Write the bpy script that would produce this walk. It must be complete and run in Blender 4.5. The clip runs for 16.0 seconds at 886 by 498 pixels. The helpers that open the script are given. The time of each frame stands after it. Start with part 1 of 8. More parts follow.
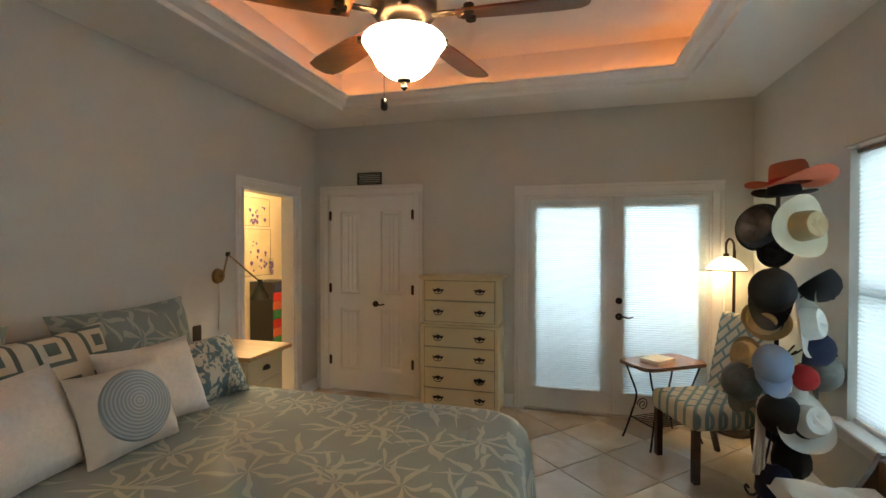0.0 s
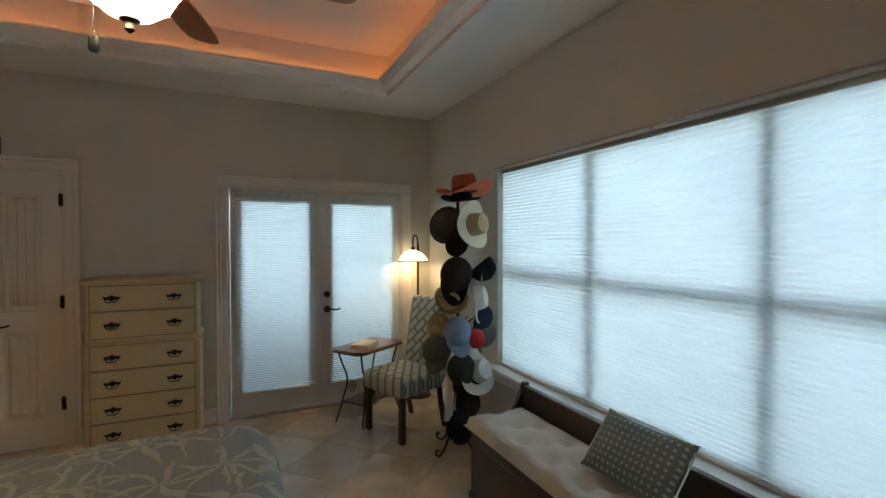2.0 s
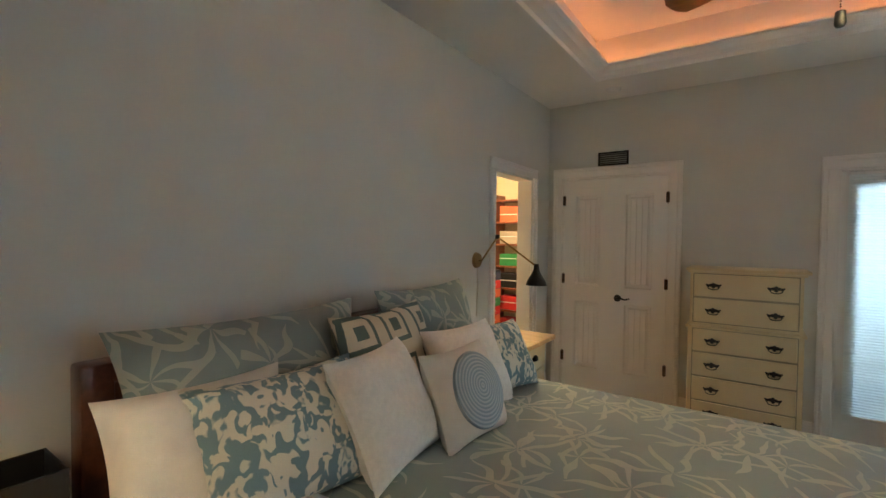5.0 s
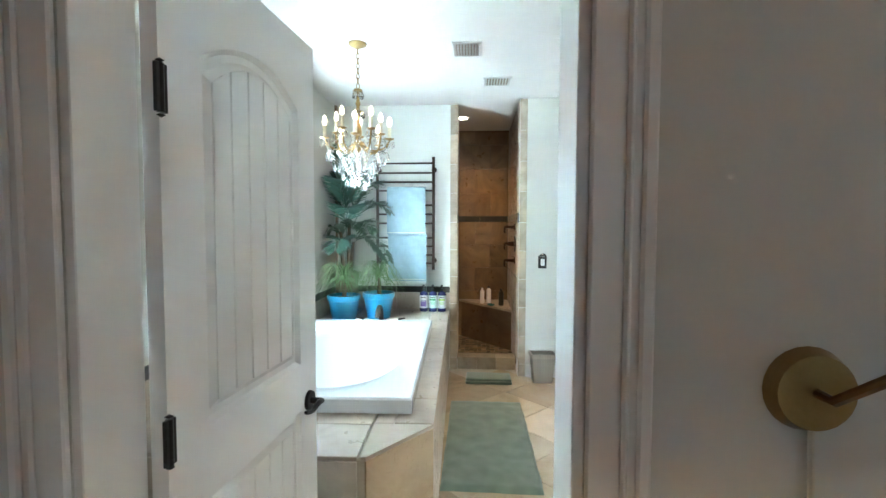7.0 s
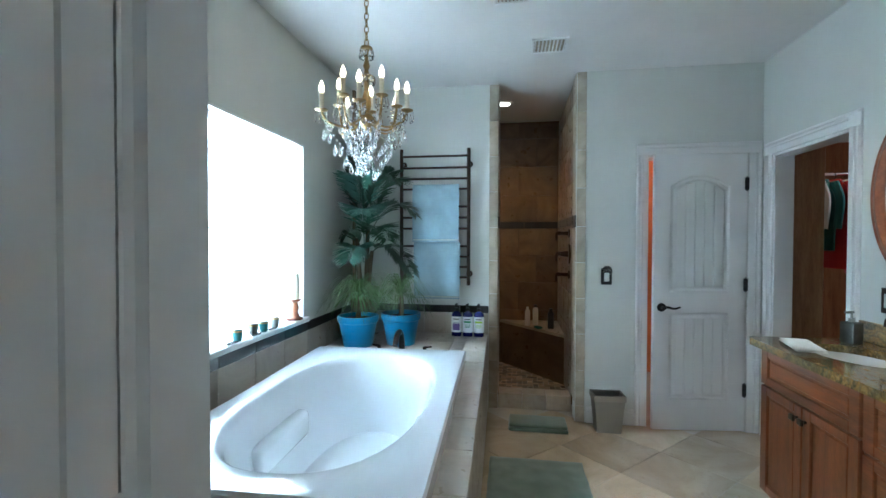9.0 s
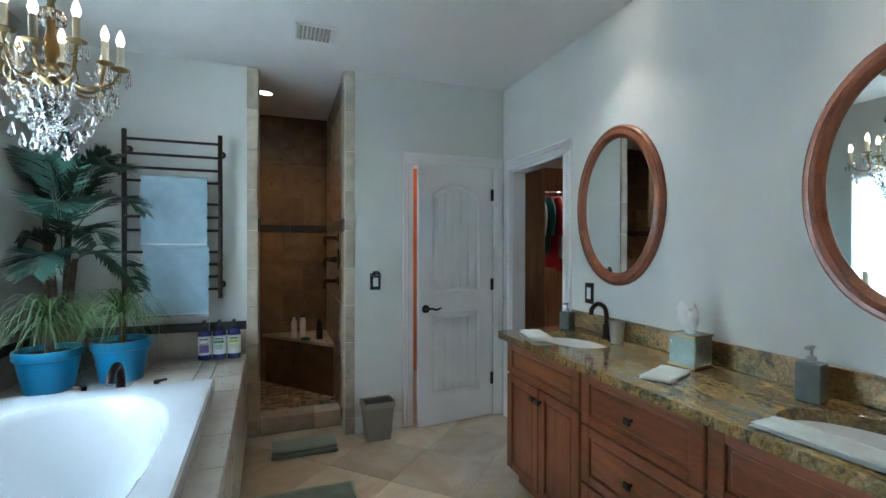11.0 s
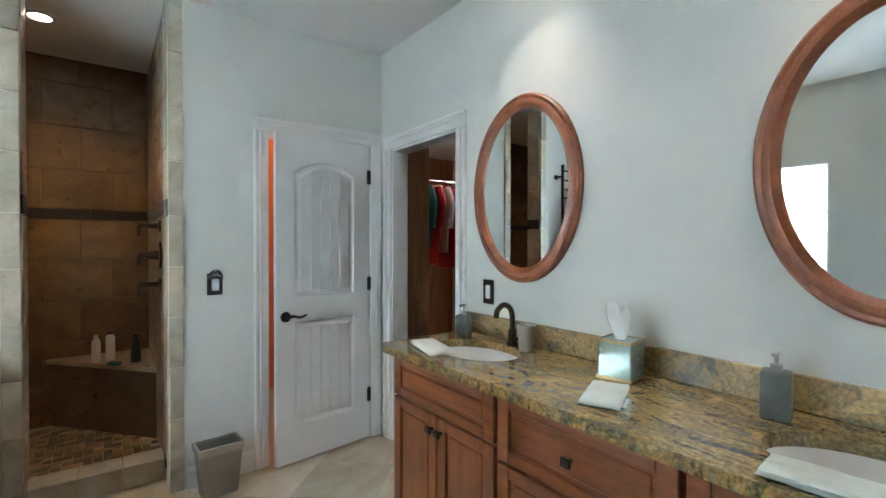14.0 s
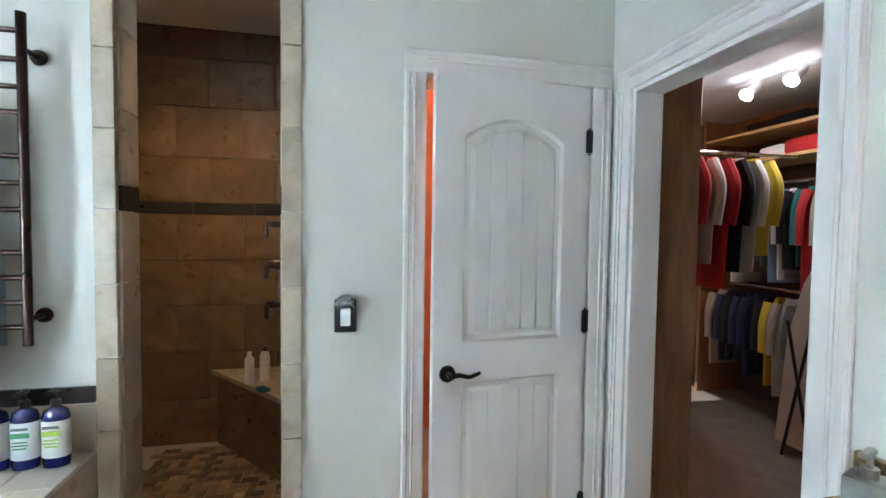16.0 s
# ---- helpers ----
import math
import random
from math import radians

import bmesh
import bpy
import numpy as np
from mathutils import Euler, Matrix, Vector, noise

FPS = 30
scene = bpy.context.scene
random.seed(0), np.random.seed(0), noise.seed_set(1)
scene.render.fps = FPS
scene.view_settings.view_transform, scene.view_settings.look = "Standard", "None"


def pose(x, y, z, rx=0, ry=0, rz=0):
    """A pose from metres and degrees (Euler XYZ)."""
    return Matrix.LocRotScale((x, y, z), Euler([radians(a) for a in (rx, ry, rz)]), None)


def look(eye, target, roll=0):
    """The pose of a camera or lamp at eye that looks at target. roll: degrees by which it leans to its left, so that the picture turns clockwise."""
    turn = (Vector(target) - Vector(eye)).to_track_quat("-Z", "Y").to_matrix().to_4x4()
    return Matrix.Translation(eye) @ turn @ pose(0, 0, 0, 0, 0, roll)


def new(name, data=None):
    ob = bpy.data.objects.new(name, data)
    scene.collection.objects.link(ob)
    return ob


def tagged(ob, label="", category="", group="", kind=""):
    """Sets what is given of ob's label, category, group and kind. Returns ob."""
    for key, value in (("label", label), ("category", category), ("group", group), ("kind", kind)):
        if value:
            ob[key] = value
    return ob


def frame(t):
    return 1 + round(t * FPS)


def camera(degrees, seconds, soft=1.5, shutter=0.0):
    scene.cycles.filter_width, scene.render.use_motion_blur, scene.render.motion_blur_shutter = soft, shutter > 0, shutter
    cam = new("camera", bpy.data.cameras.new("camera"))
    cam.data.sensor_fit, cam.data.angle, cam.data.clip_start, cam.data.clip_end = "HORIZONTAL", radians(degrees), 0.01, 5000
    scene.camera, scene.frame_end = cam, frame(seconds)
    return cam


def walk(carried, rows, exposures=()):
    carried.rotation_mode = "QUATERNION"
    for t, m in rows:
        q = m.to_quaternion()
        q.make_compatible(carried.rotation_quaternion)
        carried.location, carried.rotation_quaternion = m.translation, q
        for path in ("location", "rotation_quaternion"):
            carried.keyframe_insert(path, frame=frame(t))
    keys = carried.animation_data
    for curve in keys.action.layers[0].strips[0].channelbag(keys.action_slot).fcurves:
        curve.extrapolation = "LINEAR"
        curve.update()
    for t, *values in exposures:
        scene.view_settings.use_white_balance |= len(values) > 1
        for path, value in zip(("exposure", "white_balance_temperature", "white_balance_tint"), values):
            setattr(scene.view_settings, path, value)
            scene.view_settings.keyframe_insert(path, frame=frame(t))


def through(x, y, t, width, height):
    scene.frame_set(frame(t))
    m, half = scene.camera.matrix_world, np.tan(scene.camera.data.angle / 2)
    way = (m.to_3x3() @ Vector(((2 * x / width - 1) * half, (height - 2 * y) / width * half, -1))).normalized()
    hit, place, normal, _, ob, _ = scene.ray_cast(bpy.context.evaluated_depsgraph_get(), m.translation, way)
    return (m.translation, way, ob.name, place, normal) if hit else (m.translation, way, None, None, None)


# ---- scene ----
cam = camera(89.3, 16.0)
PATH = [
    (0.0, pose(2.581, -4.265, 1.565, 89.12, -0.01, 15.44)),
    (0.5, pose(2.524, -4.279, 1.588, 88.96, 0.05, 6.82)),
    (1.0, pose(2.436, -4.227, 1.593, 88.66, 0.02, -4.62)),
    (1.5, pose(2.351, -4.208, 1.581, 88.62, -0.05, -16.38)),
    (2.0, pose(2.254, -4.229, 1.537, 88.93, 0.05, -24.94)),
    (2.5, pose(2.143, -4.231, 1.503, 88.98, -0.27, -28.37)),
    (3.0, pose(2.060, -4.223, 1.485, 88.91, -0.24, -28.08)),
    (3.5, pose(1.972, -4.236, 1.493, 88.79, -0.39, -20.86)),
    (4.0, pose(1.888, -4.262, 1.476, 89.01, -0.30, -5.67)),
    (4.5, pose(1.805, -4.277, 1.467, 88.70, -0.70, 14.53)),
    (5.0, pose(1.715, -4.315, 1.478, 88.44, -0.60, 34.85)),
    (5.2, pose(1.625, -4.336, 1.458, 88.40, -1.20, 41.44)),
    (7.3, look((0.498, -4.622, 1.450), (-1.481, -4.898, 1.366), -0.1)),
    (7.5, look((0.399, -4.627, 1.436), (-1.573, -4.953, 1.360), -0.1)),
    (8.0, look((0.172, -4.644, 1.408), (-1.780, -5.076, 1.350), 0.2)),
    (8.2, look((0.096, -4.640, 1.388), (-1.852, -5.092, 1.343), 0.4)),
    (10.3, look((-0.349, -4.645, 1.413), (-2.332, -4.388, 1.384), 0.2)),
    (10.5, look((-0.354, -4.617, 1.413), (-2.322, -4.261, 1.384), 0.4)),
    (11.0, look((-0.367, -4.607, 1.390), (-2.249, -3.931, 1.379), 0.1)),
    (11.5, look((-0.359, -4.554, 1.388), (-2.129, -3.623, 1.384), -0.1)),
    (12.0, look((-0.348, -4.514, 1.376), (-1.992, -3.375, 1.385), -0.3)),
    (12.5, look((-0.390, -4.493, 1.353), (-1.880, -3.158, 1.364), -0.2)),
    (13.0, look((-0.511, -4.496, 1.332), (-1.955, -3.112, 1.340), -0.2)),
    (13.5, look((-0.698, -4.463, 1.348), (-2.164, -3.103, 1.341), -0.1)),
    (14.0, look((-0.904, -4.431, 1.360), (-2.506, -3.233, 1.334), 0.1)),
    (14.5, look((-1.135, -4.299, 1.358), (-2.878, -3.320, 1.339), -0.1)),
    (15.0, look((-1.375, -4.105, 1.382), (-3.230, -3.357, 1.367), 0.1)),
    (15.5, look((-1.683, -3.980, 1.380), (-3.601, -3.415, 1.364), 0.4)),
    (16.0, look((-2.026, -3.935, 1.444), (-3.981, -3.523, 1.363), 0.8)),
]
EXPOSURES = [
    (0.0, 1.95, 6600, 9), (1.0, 1.85, 6500, 9), (1.5, 1.58, 6350, 9), (2.0, 1.25, 6200, 9), (2.5, 0.95, 6000, 9), (3.0, 0.86, 5950, 9), (3.5, 0.88, 6000, 9),
    (4.0, 1.06, 6100, 7), (4.5, 1.48, 6100, 5), (5.0, 2.00, 5950, 5), (5.2, 2.00, 5950, 5), (7.3, 1.84, 5800, 8), (7.5, 1.80, 5750, 8), (8.0, 1.55, 5600, 8), (8.2, 1.38, 5550, 8),
    (10.3, -0.12, 5450, 8), (10.5, -0.05, 5450, 8), (11.0, 0.40, 5650, 9), (11.5, 0.70, 5800, 10), (12.5, 0.93, 6000, 11), (14.0, 0.86, 6050, 12), (15.0, 1.08, 6050, 13), (16.0, 1.30, 5950, 14),
]
walk(cam, PATH, EXPOSURES)

# ---- world and lights ----
world = bpy.data.worlds.new("sky")
scene.world = world
world.use_nodes = True
sky = world.node_tree.nodes.new("ShaderNodeTexSky")
sky.sky_type = "NISHITA"
sky.sun_disc = False
sky.sun_elevation, sky.sun_rotation = radians(50), radians(150)
world.node_tree.nodes["Background"].inputs["Strength"].default_value = 0.08
world.node_tree.links.new(sky.outputs["Color"], world.node_tree.nodes["Background"].inputs["Color"])

sun_data = bpy.data.lights.new("sun", "SUN")
sun_data.energy, sun_data.angle, sun_data.color = 2.5, radians(0.5), (1.0, 0.95, 0.88)
sun_lamp = new("sun", sun_data)
sun_lamp.matrix_world = look((0, -20, 25), (0, 0, 0))


def area_lamp(name, eye, target, w, h, watts, rgb):
    """A flat lamp of w by h metres."""
    data = bpy.data.lights.new(name, "AREA")
    data.shape, data.size, data.size_y = "RECTANGLE", w, h
    data.energy, data.color = watts, rgb
    ob = new(name, data)
    ob.matrix_world = look(eye, target)
    return ob


def point_lamp(name, place, watts, rgb, radius=0.04):
    data = bpy.data.lights.new(name, "POINT")
    data.energy, data.color, data.shadow_soft_size = watts, rgb, radius
    ob = new(name, data)
    ob.location = place
    return ob


def spot_lamp(name, eye, target, watts, rgb, degrees, radius=0.04):
    data = bpy.data.lights.new(name, "SPOT")
    data.energy, data.color, data.shadow_soft_size = watts, rgb, radius
    data.spot_size, data.spot_blend = radians(degrees), 0.6
    ob = new(name, data)
    ob.matrix_world = look(eye, target)
    return ob


DAY = (0.80, 0.92, 1.0)
WARM = (1.0, 0.72, 0.42)
# daylight in the openings
area_lamp("window_daylight", (4.75, -2.72, 1.45), (4.0, -2.72, 1.30), 3.1, 1.9, 37, DAY)
area_lamp("garden_door_daylight", (2.98, 0.45, 1.42), (2.98, 0.0, 1.36), 1.7, 1.3, 15, DAY)
area_lamp("bath_window_daylight", (-2.45, -6.55, 1.55), (-2.45, -6.0, 1.45), 1.1, 1.3, 265, (0.76, 0.91, 1.0))
# lamps of the rooms
point_lamp("fan_bulb", (1.985, -2.66, 2.265), 85, (1.0, 0.82, 0.60), 0.05)
point_lamp("floor_lamp_bulb", (3.816, -0.184, 1.37), 1.7, WARM, 0.03)
point_lamp("north_sconce_bulb", (0.607, -1.708, 1.215), 7, WARM, 0.02)
point_lamp("south_sconce_bulb", (0.79, -4.22, 1.225), 7, WARM, 0.02)
point_lamp("craft_room_bulb", (-0.9, 0.3, 2.3), 26, (1.0, 0.70, 0.36), 0.10)
spot_lamp("shower_can_bulb", (-4.43, -4.74, 2.66), (-4.75, -4.62, 0), 20, (1.0, 0.60, 0.28), 110)
spot_lamp("vanity_can_bulb", (-2.23, -3.05, 2.672), (-2.23, -3.62, 0), 17, (1.0, 0.88, 0.70), 92)
spot_lamp("vanity_can_bulb", (-1.05, -3.05, 2.672), (-1.05, -3.62, 0), 17, (1.0, 0.88, 0.70), 92)
point_lamp("toilet_room_bulb", (-4.3, -3.3, 2.3), 9, (1.0, 0.50, 0.20), 0.08)

spot_lamp("closet_track_bulb", (-4.40, -1.30, 2.36), (-4.40, -1.0, 1.0), 9, (0.95, 0.97, 1.0), 150, 0.05)
spot_lamp("closet_track_bulb", (-4.15, -1.40, 2.36), (-4.1, -2.6, 1.0), 9, (0.95, 0.97, 1.0), 140, 0.05)

# ---- materials ----


def nodes_of(name):
    m = bpy.data.materials.new(name)
    m.use_nodes = True
    t = m.node_tree
    return m, t, t.nodes["Principled BSDF"]


def ramp(t, fac, stops):
    """A colour ramp on fac, stops of (place, rgb)."""
    n = t.nodes.new("ShaderNodeValToRGB")
    e = n.color_ramp.elements
    while len(e) < len(stops):
        e.new(0.5)
    for k, (p, c) in zip(e, stops):
        k.position, k.color = p, (*c, 1)
    t.links.new(fac, n.inputs["Fac"])
    return n.outputs["Color"]


def coords(t, scale=(1, 1, 1), rot=(0, 0, 0), kind="Object"):
    c = t.nodes.new("ShaderNodeTexCoord")
    m = t.nodes.new("ShaderNodeMapping")
    m.inputs["Scale"].default_value = scale
    m.inputs["Rotation"].default_value = rot
    t.links.new(c.outputs[kind], m.inputs["Vector"])
    return m.outputs["Vector"]


def noise_of(t, vec, scale, detail=3.0, distortion=0.0, rough=0.55):
    n = t.nodes.new("ShaderNodeTexNoise")
    n.inputs["Scale"].default_value, n.inputs["Detail"].default_value = scale, detail
    n.inputs["Distortion"].default_value, n.inputs["Roughness"].default_value = distortion, rough
    t.links.new(vec, n.inputs["Vector"])
    return n.outputs["Fac"]


def mixed(t, fac, a, b, mode="MIX"):
    n = t.nodes.new("ShaderNodeMix")
    n.data_type, n.blend_type = "RGBA", mode
    for key, v in ((0, fac), (6, a), (7, b)):
        if isinstance(v, (int, float)):
            n.inputs[key].default_value = v
        elif isinstance(v, tuple):
            n.inputs[key].default_value = (*v, 1)
        else:
            t.links.new(v, n.inputs[key])
    return n.outputs[2]


def bump(t, p, height, strength, dist=0.0008):
    n = t.nodes.new("ShaderNodeBump")
    n.inputs["Strength"].default_value, n.inputs["Distance"].default_value = strength, dist
    t.links.new(height, n.inputs["Height"])
    t.links.new(n.outputs["Normal"], p.inputs["Normal"])


def shade3(c, k):
    return tuple(min(1.0, v * k) for v in c)


def plain(name, rgb, rough=0.5, metal=0.0, var=0.10, scale=3.0, grain=120.0, relief=0.15, spread=0.08, coat=0.0, sheen=0.0):
    """A surface of one colour with broad and fine variation, uneven gloss and a fine relief."""
    m, t, p = nodes_of(name)
    v = coords(t)
    broad = ramp(t, noise_of(t, v, scale, 4), [(0.3, shade3(rgb, 1 - var)), (0.7, shade3(rgb, 1 + var))])
    fine = noise_of(t, v, grain, 2)
    col = mixed(t, 0.25, broad, ramp(t, fine, [(0.3, shade3(rgb, 1 - var)), (0.7, shade3(rgb, 1 + var))]))
    t.links.new(col, p.inputs["Base Color"])
    t.links.new(ramp(t, noise_of(t, v, scale * 4, 3), [(0.2, (max(0.02, rough - spread * 0.5),) * 3), (0.8, (rough + spread * 0.5,) * 3)]), p.inputs["Roughness"])
    p.inputs["Metallic"].default_value = metal
    p.inputs["Coat Weight"].default_value = coat
    p.inputs["Sheen Weight"].default_value = sheen
    bump(t, p, fine, relief)
    return m


def wood(name, dark, light, rough=0.35, along=(1, 12, 12), scale=3.0, coat=0.2):
    m, t, p = nodes_of(name)
    v = coords(t, along)
    streak = noise_of(t, v, scale, 6, 0.6, 0.65)
    fine = noise_of(t, coords(t, tuple(a * 4 for a in along)), scale * 3, 3)
    col = mixed(t, 0.3, ramp(t, streak, [(0.3, dark), (0.68, light)]), ramp(t, fine, [(0.35, dark), (0.65, light)]))
    t.links.new(col, p.inputs["Base Color"])
    p.inputs["Roughness"].default_value = rough
    p.inputs["Coat Weight"].default_value = coat
    bump(t, p, fine, 0.12)
    return m


def stone_tile(name, a, b, rough=0.3, scale=2.2, vein=(0.45, 0.33, 0.22), veins=0.35, coat=0.0, per_piece=0.25):
    """A stone tile, different from piece to piece, with clouds and pits."""
    m, t, p = nodes_of(name)
    info = t.nodes.new("ShaderNodeObjectInfo")
    v = coords(t)
    off = t.nodes.new("ShaderNodeVectorMath")
    off.operation = "ADD"
    mul = t.nodes.new("ShaderNodeVectorMath")
    mul.operation = "SCALE"
    comb = t.nodes.new("ShaderNodeCombineXYZ")
    for k in "XYZ":
        t.links.new(info.outputs["Random"], comb.inputs[k])
    t.links.new(comb.outputs[0], mul.inputs[0])
    mul.inputs["Scale"].default_value = 37.0
    t.links.new(v, off.inputs[0])
    t.links.new(mul.outputs[0], off.inputs[1])
    w = off.outputs[0]
    cloud = noise_of(t, w, scale, 6, 1.2, 0.6)
    col = ramp(t, cloud, [(0.32, a), (0.68, b)])
    pits = noise_of(t, w, scale * 9, 5, 2.0, 0.7)
    n = t.nodes.new("ShaderNodeMath")
    n.operation = "MULTIPLY"
    n.inputs[1].default_value = veins
    t.links.new(ramp(t, pits, [(0.58, (0, 0, 0)), (0.72, (1, 1, 1))]), n.inputs[0])
    col = mixed(t, n.outputs[0], col, vein)
    tone = ramp(t, info.outputs["Random"], [(0.0, (1 - per_piece,) * 3), (1.0, (1 + per_piece * 0.3, 1 + per_piece * 0.2, 1.0))])
    col = mixed(t, 1.0, col, tone, "MULTIPLY")
    t.links.new(col, p.inputs["Base Color"])
    t.links.new(ramp(t, noise_of(t, w, 14, 4), [(0.3, (rough * 0.7,) * 3), (0.7, (rough * 1.4,) * 3)]), p.inputs["Roughness"])
    p.inputs["Coat Weight"].default_value = coat
    bump(t, p, pits, 0.10)
    return m


def shade_cloth(name, rgb, through):
    """Window shade cloth: part of the light falls through it."""
    m, t, p = nodes_of(name)
    p.inputs["Base Color"].default_value = (*rgb, 1)
    p.inputs["Roughness"].default_value = 0.9
    v = coords(t)
    tr = t.nodes.new("ShaderNodeBsdfTranslucent")
    t.links.new(ramp(t, noise_of(t, v, 1.3, 2), [(0.3, shade3(rgb, 0.94)), (0.7, rgb)]), tr.inputs["Color"])
    mix = t.nodes.new("ShaderNodeMixShader")
    mix.inputs[0].default_value = through
    t.links.new(p.outputs[0], mix.inputs[1])
    t.links.new(tr.outputs[0], mix.inputs[2])
    t.links.new(mix.outputs[0], t.nodes["Material Output"].inputs["Surface"])
    return m


def glow(name, rgb, strength):
    m, t, p = nodes_of(name)
    p.inputs["Base Color"].default_value = (*rgb, 1)
    p.inputs["Emission Color"].default_value = (*rgb, 1)
    p.inputs["Emission Strength"].default_value = strength
    return m


def glass(name, rgb=(1, 1, 1), rough=0.0, ior=1.45):
    m, t, p = nodes_of(name)
    p.inputs["Base Color"].default_value = (*rgb, 1)
    p.inputs["Roughness"].default_value, p.inputs["IOR"].default_value = rough, ior
    p.inputs["Transmission Weight"].default_value = 1.0
    return m


def printed(name, ground, ink, scale, low=0.48, high=0.52, stretch=(1, 1, 1), dist=2.0, second=None, rough=0.85, detail=1.0):
    """Woven cloth with a printed pattern of blots in one or two inks."""
    m, t, p = nodes_of(name)
    v = coords(t, stretch)
    col = mixed(t, ramp(t, noise_of(t, v, scale, detail, dist, 0.4), [(low, (0, 0, 0)), (high, (1, 1, 1))]), ground, ink)
    if second:
        w = coords(t, stretch, (0.3, 0.2, 1.1))
        col = mixed(t, ramp(t, noise_of(t, w, scale * 1.4, detail, dist, 0.4), [(0.56, (0, 0, 0)), (0.60, (1, 1, 1))]), col, second)
    weave = noise_of(t, coords(t), 350, 2)
    col = mixed(t, 0.12, col, ramp(t, weave, [(0.3, (0.2, 0.2, 0.2)), (0.7, (1, 1, 1))]), "MULTIPLY")
    t.links.new(col, p.inputs["Base Color"])
    p.inputs["Roughness"].default_value = rough
    p.inputs["Sheen Weight"].default_value = 0.2
    bump(t, p, weave, 0.25)
    return m


M = {}
M["wall_bed"] = plain("grey_wall_paint", (0.60, 0.60, 0.56), 0.75, var=0.03, grain=60, relief=0.10)
M["wall_bath"] = plain("pale_green_wall_paint", (0.645, 0.65, 0.605), 0.70, var=0.03, grain=60, relief=0.10)
M["ceiling"] = plain("white_ceiling_paint", (0.78, 0.76, 0.73), 0.85, var=0.03, grain=45, relief=0.30)
M["tray"] = plain("tray_ceiling_paint", (0.74, 0.70, 0.66), 0.8, var=0.03, grain=45, relief=0.2)
M["trim"] = plain("white_trim_paint", (0.78, 0.77, 0.75), 0.36, var=0.012, grain=30, relief=0.0, spread=0.02)
M["door_white"] = plain("white_door_paint", (0.80, 0.80, 0.79), 0.38, var=0.012, grain=40, relief=0.0, spread=0.02)
M["grout"] = plain("tile_grout", (0.42, 0.37, 0.30), 0.9, var=0.15, grain=90, relief=0.4)
M["floor_tile"] = stone_tile("travertine_floor_tile", (0.46, 0.37, 0.26), (0.64, 0.54, 0.41), 0.13, 2.0, (0.33, 0.25, 0.17), 0.5, 0.3)
M["deck_tile"] = stone_tile("beige_deck_tile", (0.44, 0.38, 0.31), (0.58, 0.52, 0.44), 0.35, 3.0, (0.4, 0.3, 0.2), 0.25, 0.0, 0.15)
M["shower_tile"] = stone_tile("brown_shower_tile", (0.11, 0.066, 0.034), (0.23, 0.145, 0.075), 0.35, 2.5, (0.2, 0.13, 0.08), 0.3, 0.0, 0.30)
M["jamb_tile"] = stone_tile("tan_jamb_tile", (0.36, 0.30, 0.22), (0.54, 0.47, 0.37), 0.35, 4.0, (0.3, 0.23, 0.15), 0.3, 0.0, 0.20)
M["band_tile"] = plain("dark_band_tile", (0.025, 0.022, 0.02), 0.3, var=0.3, relief=0.1)
M["mosaic"] = stone_tile("pebble_mosaic", (0.10, 0.05, 0.03), (0.46, 0.34, 0.22), 0.4, 0.8, (0.1, 0.05, 0.03), 0.2, 0.0, 0.75)
M["granite"] = None
M["bronze"] = plain("oil_rubbed_bronze", (0.045, 0.028, 0.02), 0.30, 0.8, var=0.3, relief=0.05)
M["black_metal"] = plain("black_metal", (0.012, 0.012, 0.013), 0.40, 0.4, var=0.2, relief=0.05)
M["nickel"] = plain("satin_nickel", (0.45, 0.42, 0.38), 0.35, 0.9, var=0.1, relief=0.05)
M["brass"] = plain("aged_brass", (0.30, 0.20, 0.08), 0.35, 0.9, var=0.2, relief=0.05)
M["chrome"] = plain("chrome", (0.7, 0.7, 0.7), 0.08, 1.0, var=0.05, relief=0.0, spread=0.03)
M["cherry"] = wood("cherry_cabinet_wood", (0.085, 0.020, 0.007), (0.24, 0.068, 0.020), 0.36, (1.5, 12, 12), 2.0, 0.12)
M["cherry_up"] = wood("cherry_upright_wood", (0.085, 0.020, 0.007), (0.24, 0.068, 0.020), 0.36, (12, 12, 1.5), 2.0, 0.12)
M["mirror_wood"] = wood("red_brown_frame_wood", (0.11, 0.028, 0.010), (0.28, 0.085, 0.030), 0.42, (3, 3, 3), 3.0, 0.12)
M["dark_wood"] = wood("dark_stained_wood", (0.025, 0.012, 0.008), (0.07, 0.032, 0.018), 0.35, (10, 1.2, 10), 2.0, 0.3)
M["bed_wood"] = wood("red_brown_bed_wood", (0.05, 0.015, 0.008), (0.16, 0.055, 0.025), 0.32, (10, 2, 2), 2.0, 0.4)
M["table_wood"] = wood("honey_table_wood", (0.18, 0.065, 0.025), (0.40, 0.17, 0.065), 0.30, (1.5, 12, 12), 2.0, 0.3)
M["block_wood"] = wood("butcher_block_wood", (0.45, 0.26, 0.10), (0.72, 0.50, 0.24), 0.35, (1.2, 9, 9), 3.0, 0.2)
M["closet_wood"] = wood("closet_panel_wood", (0.16, 0.07, 0.03), (0.34, 0.17, 0.08), 0.4, (12, 12, 1.2), 2.0, 0.1)
M["fan_wood"] = wood("fan_blade_wood", (0.16, 0.045, 0.016), (0.34, 0.11, 0.04), 0.32, (2, 12, 12), 2.0, 0.4)
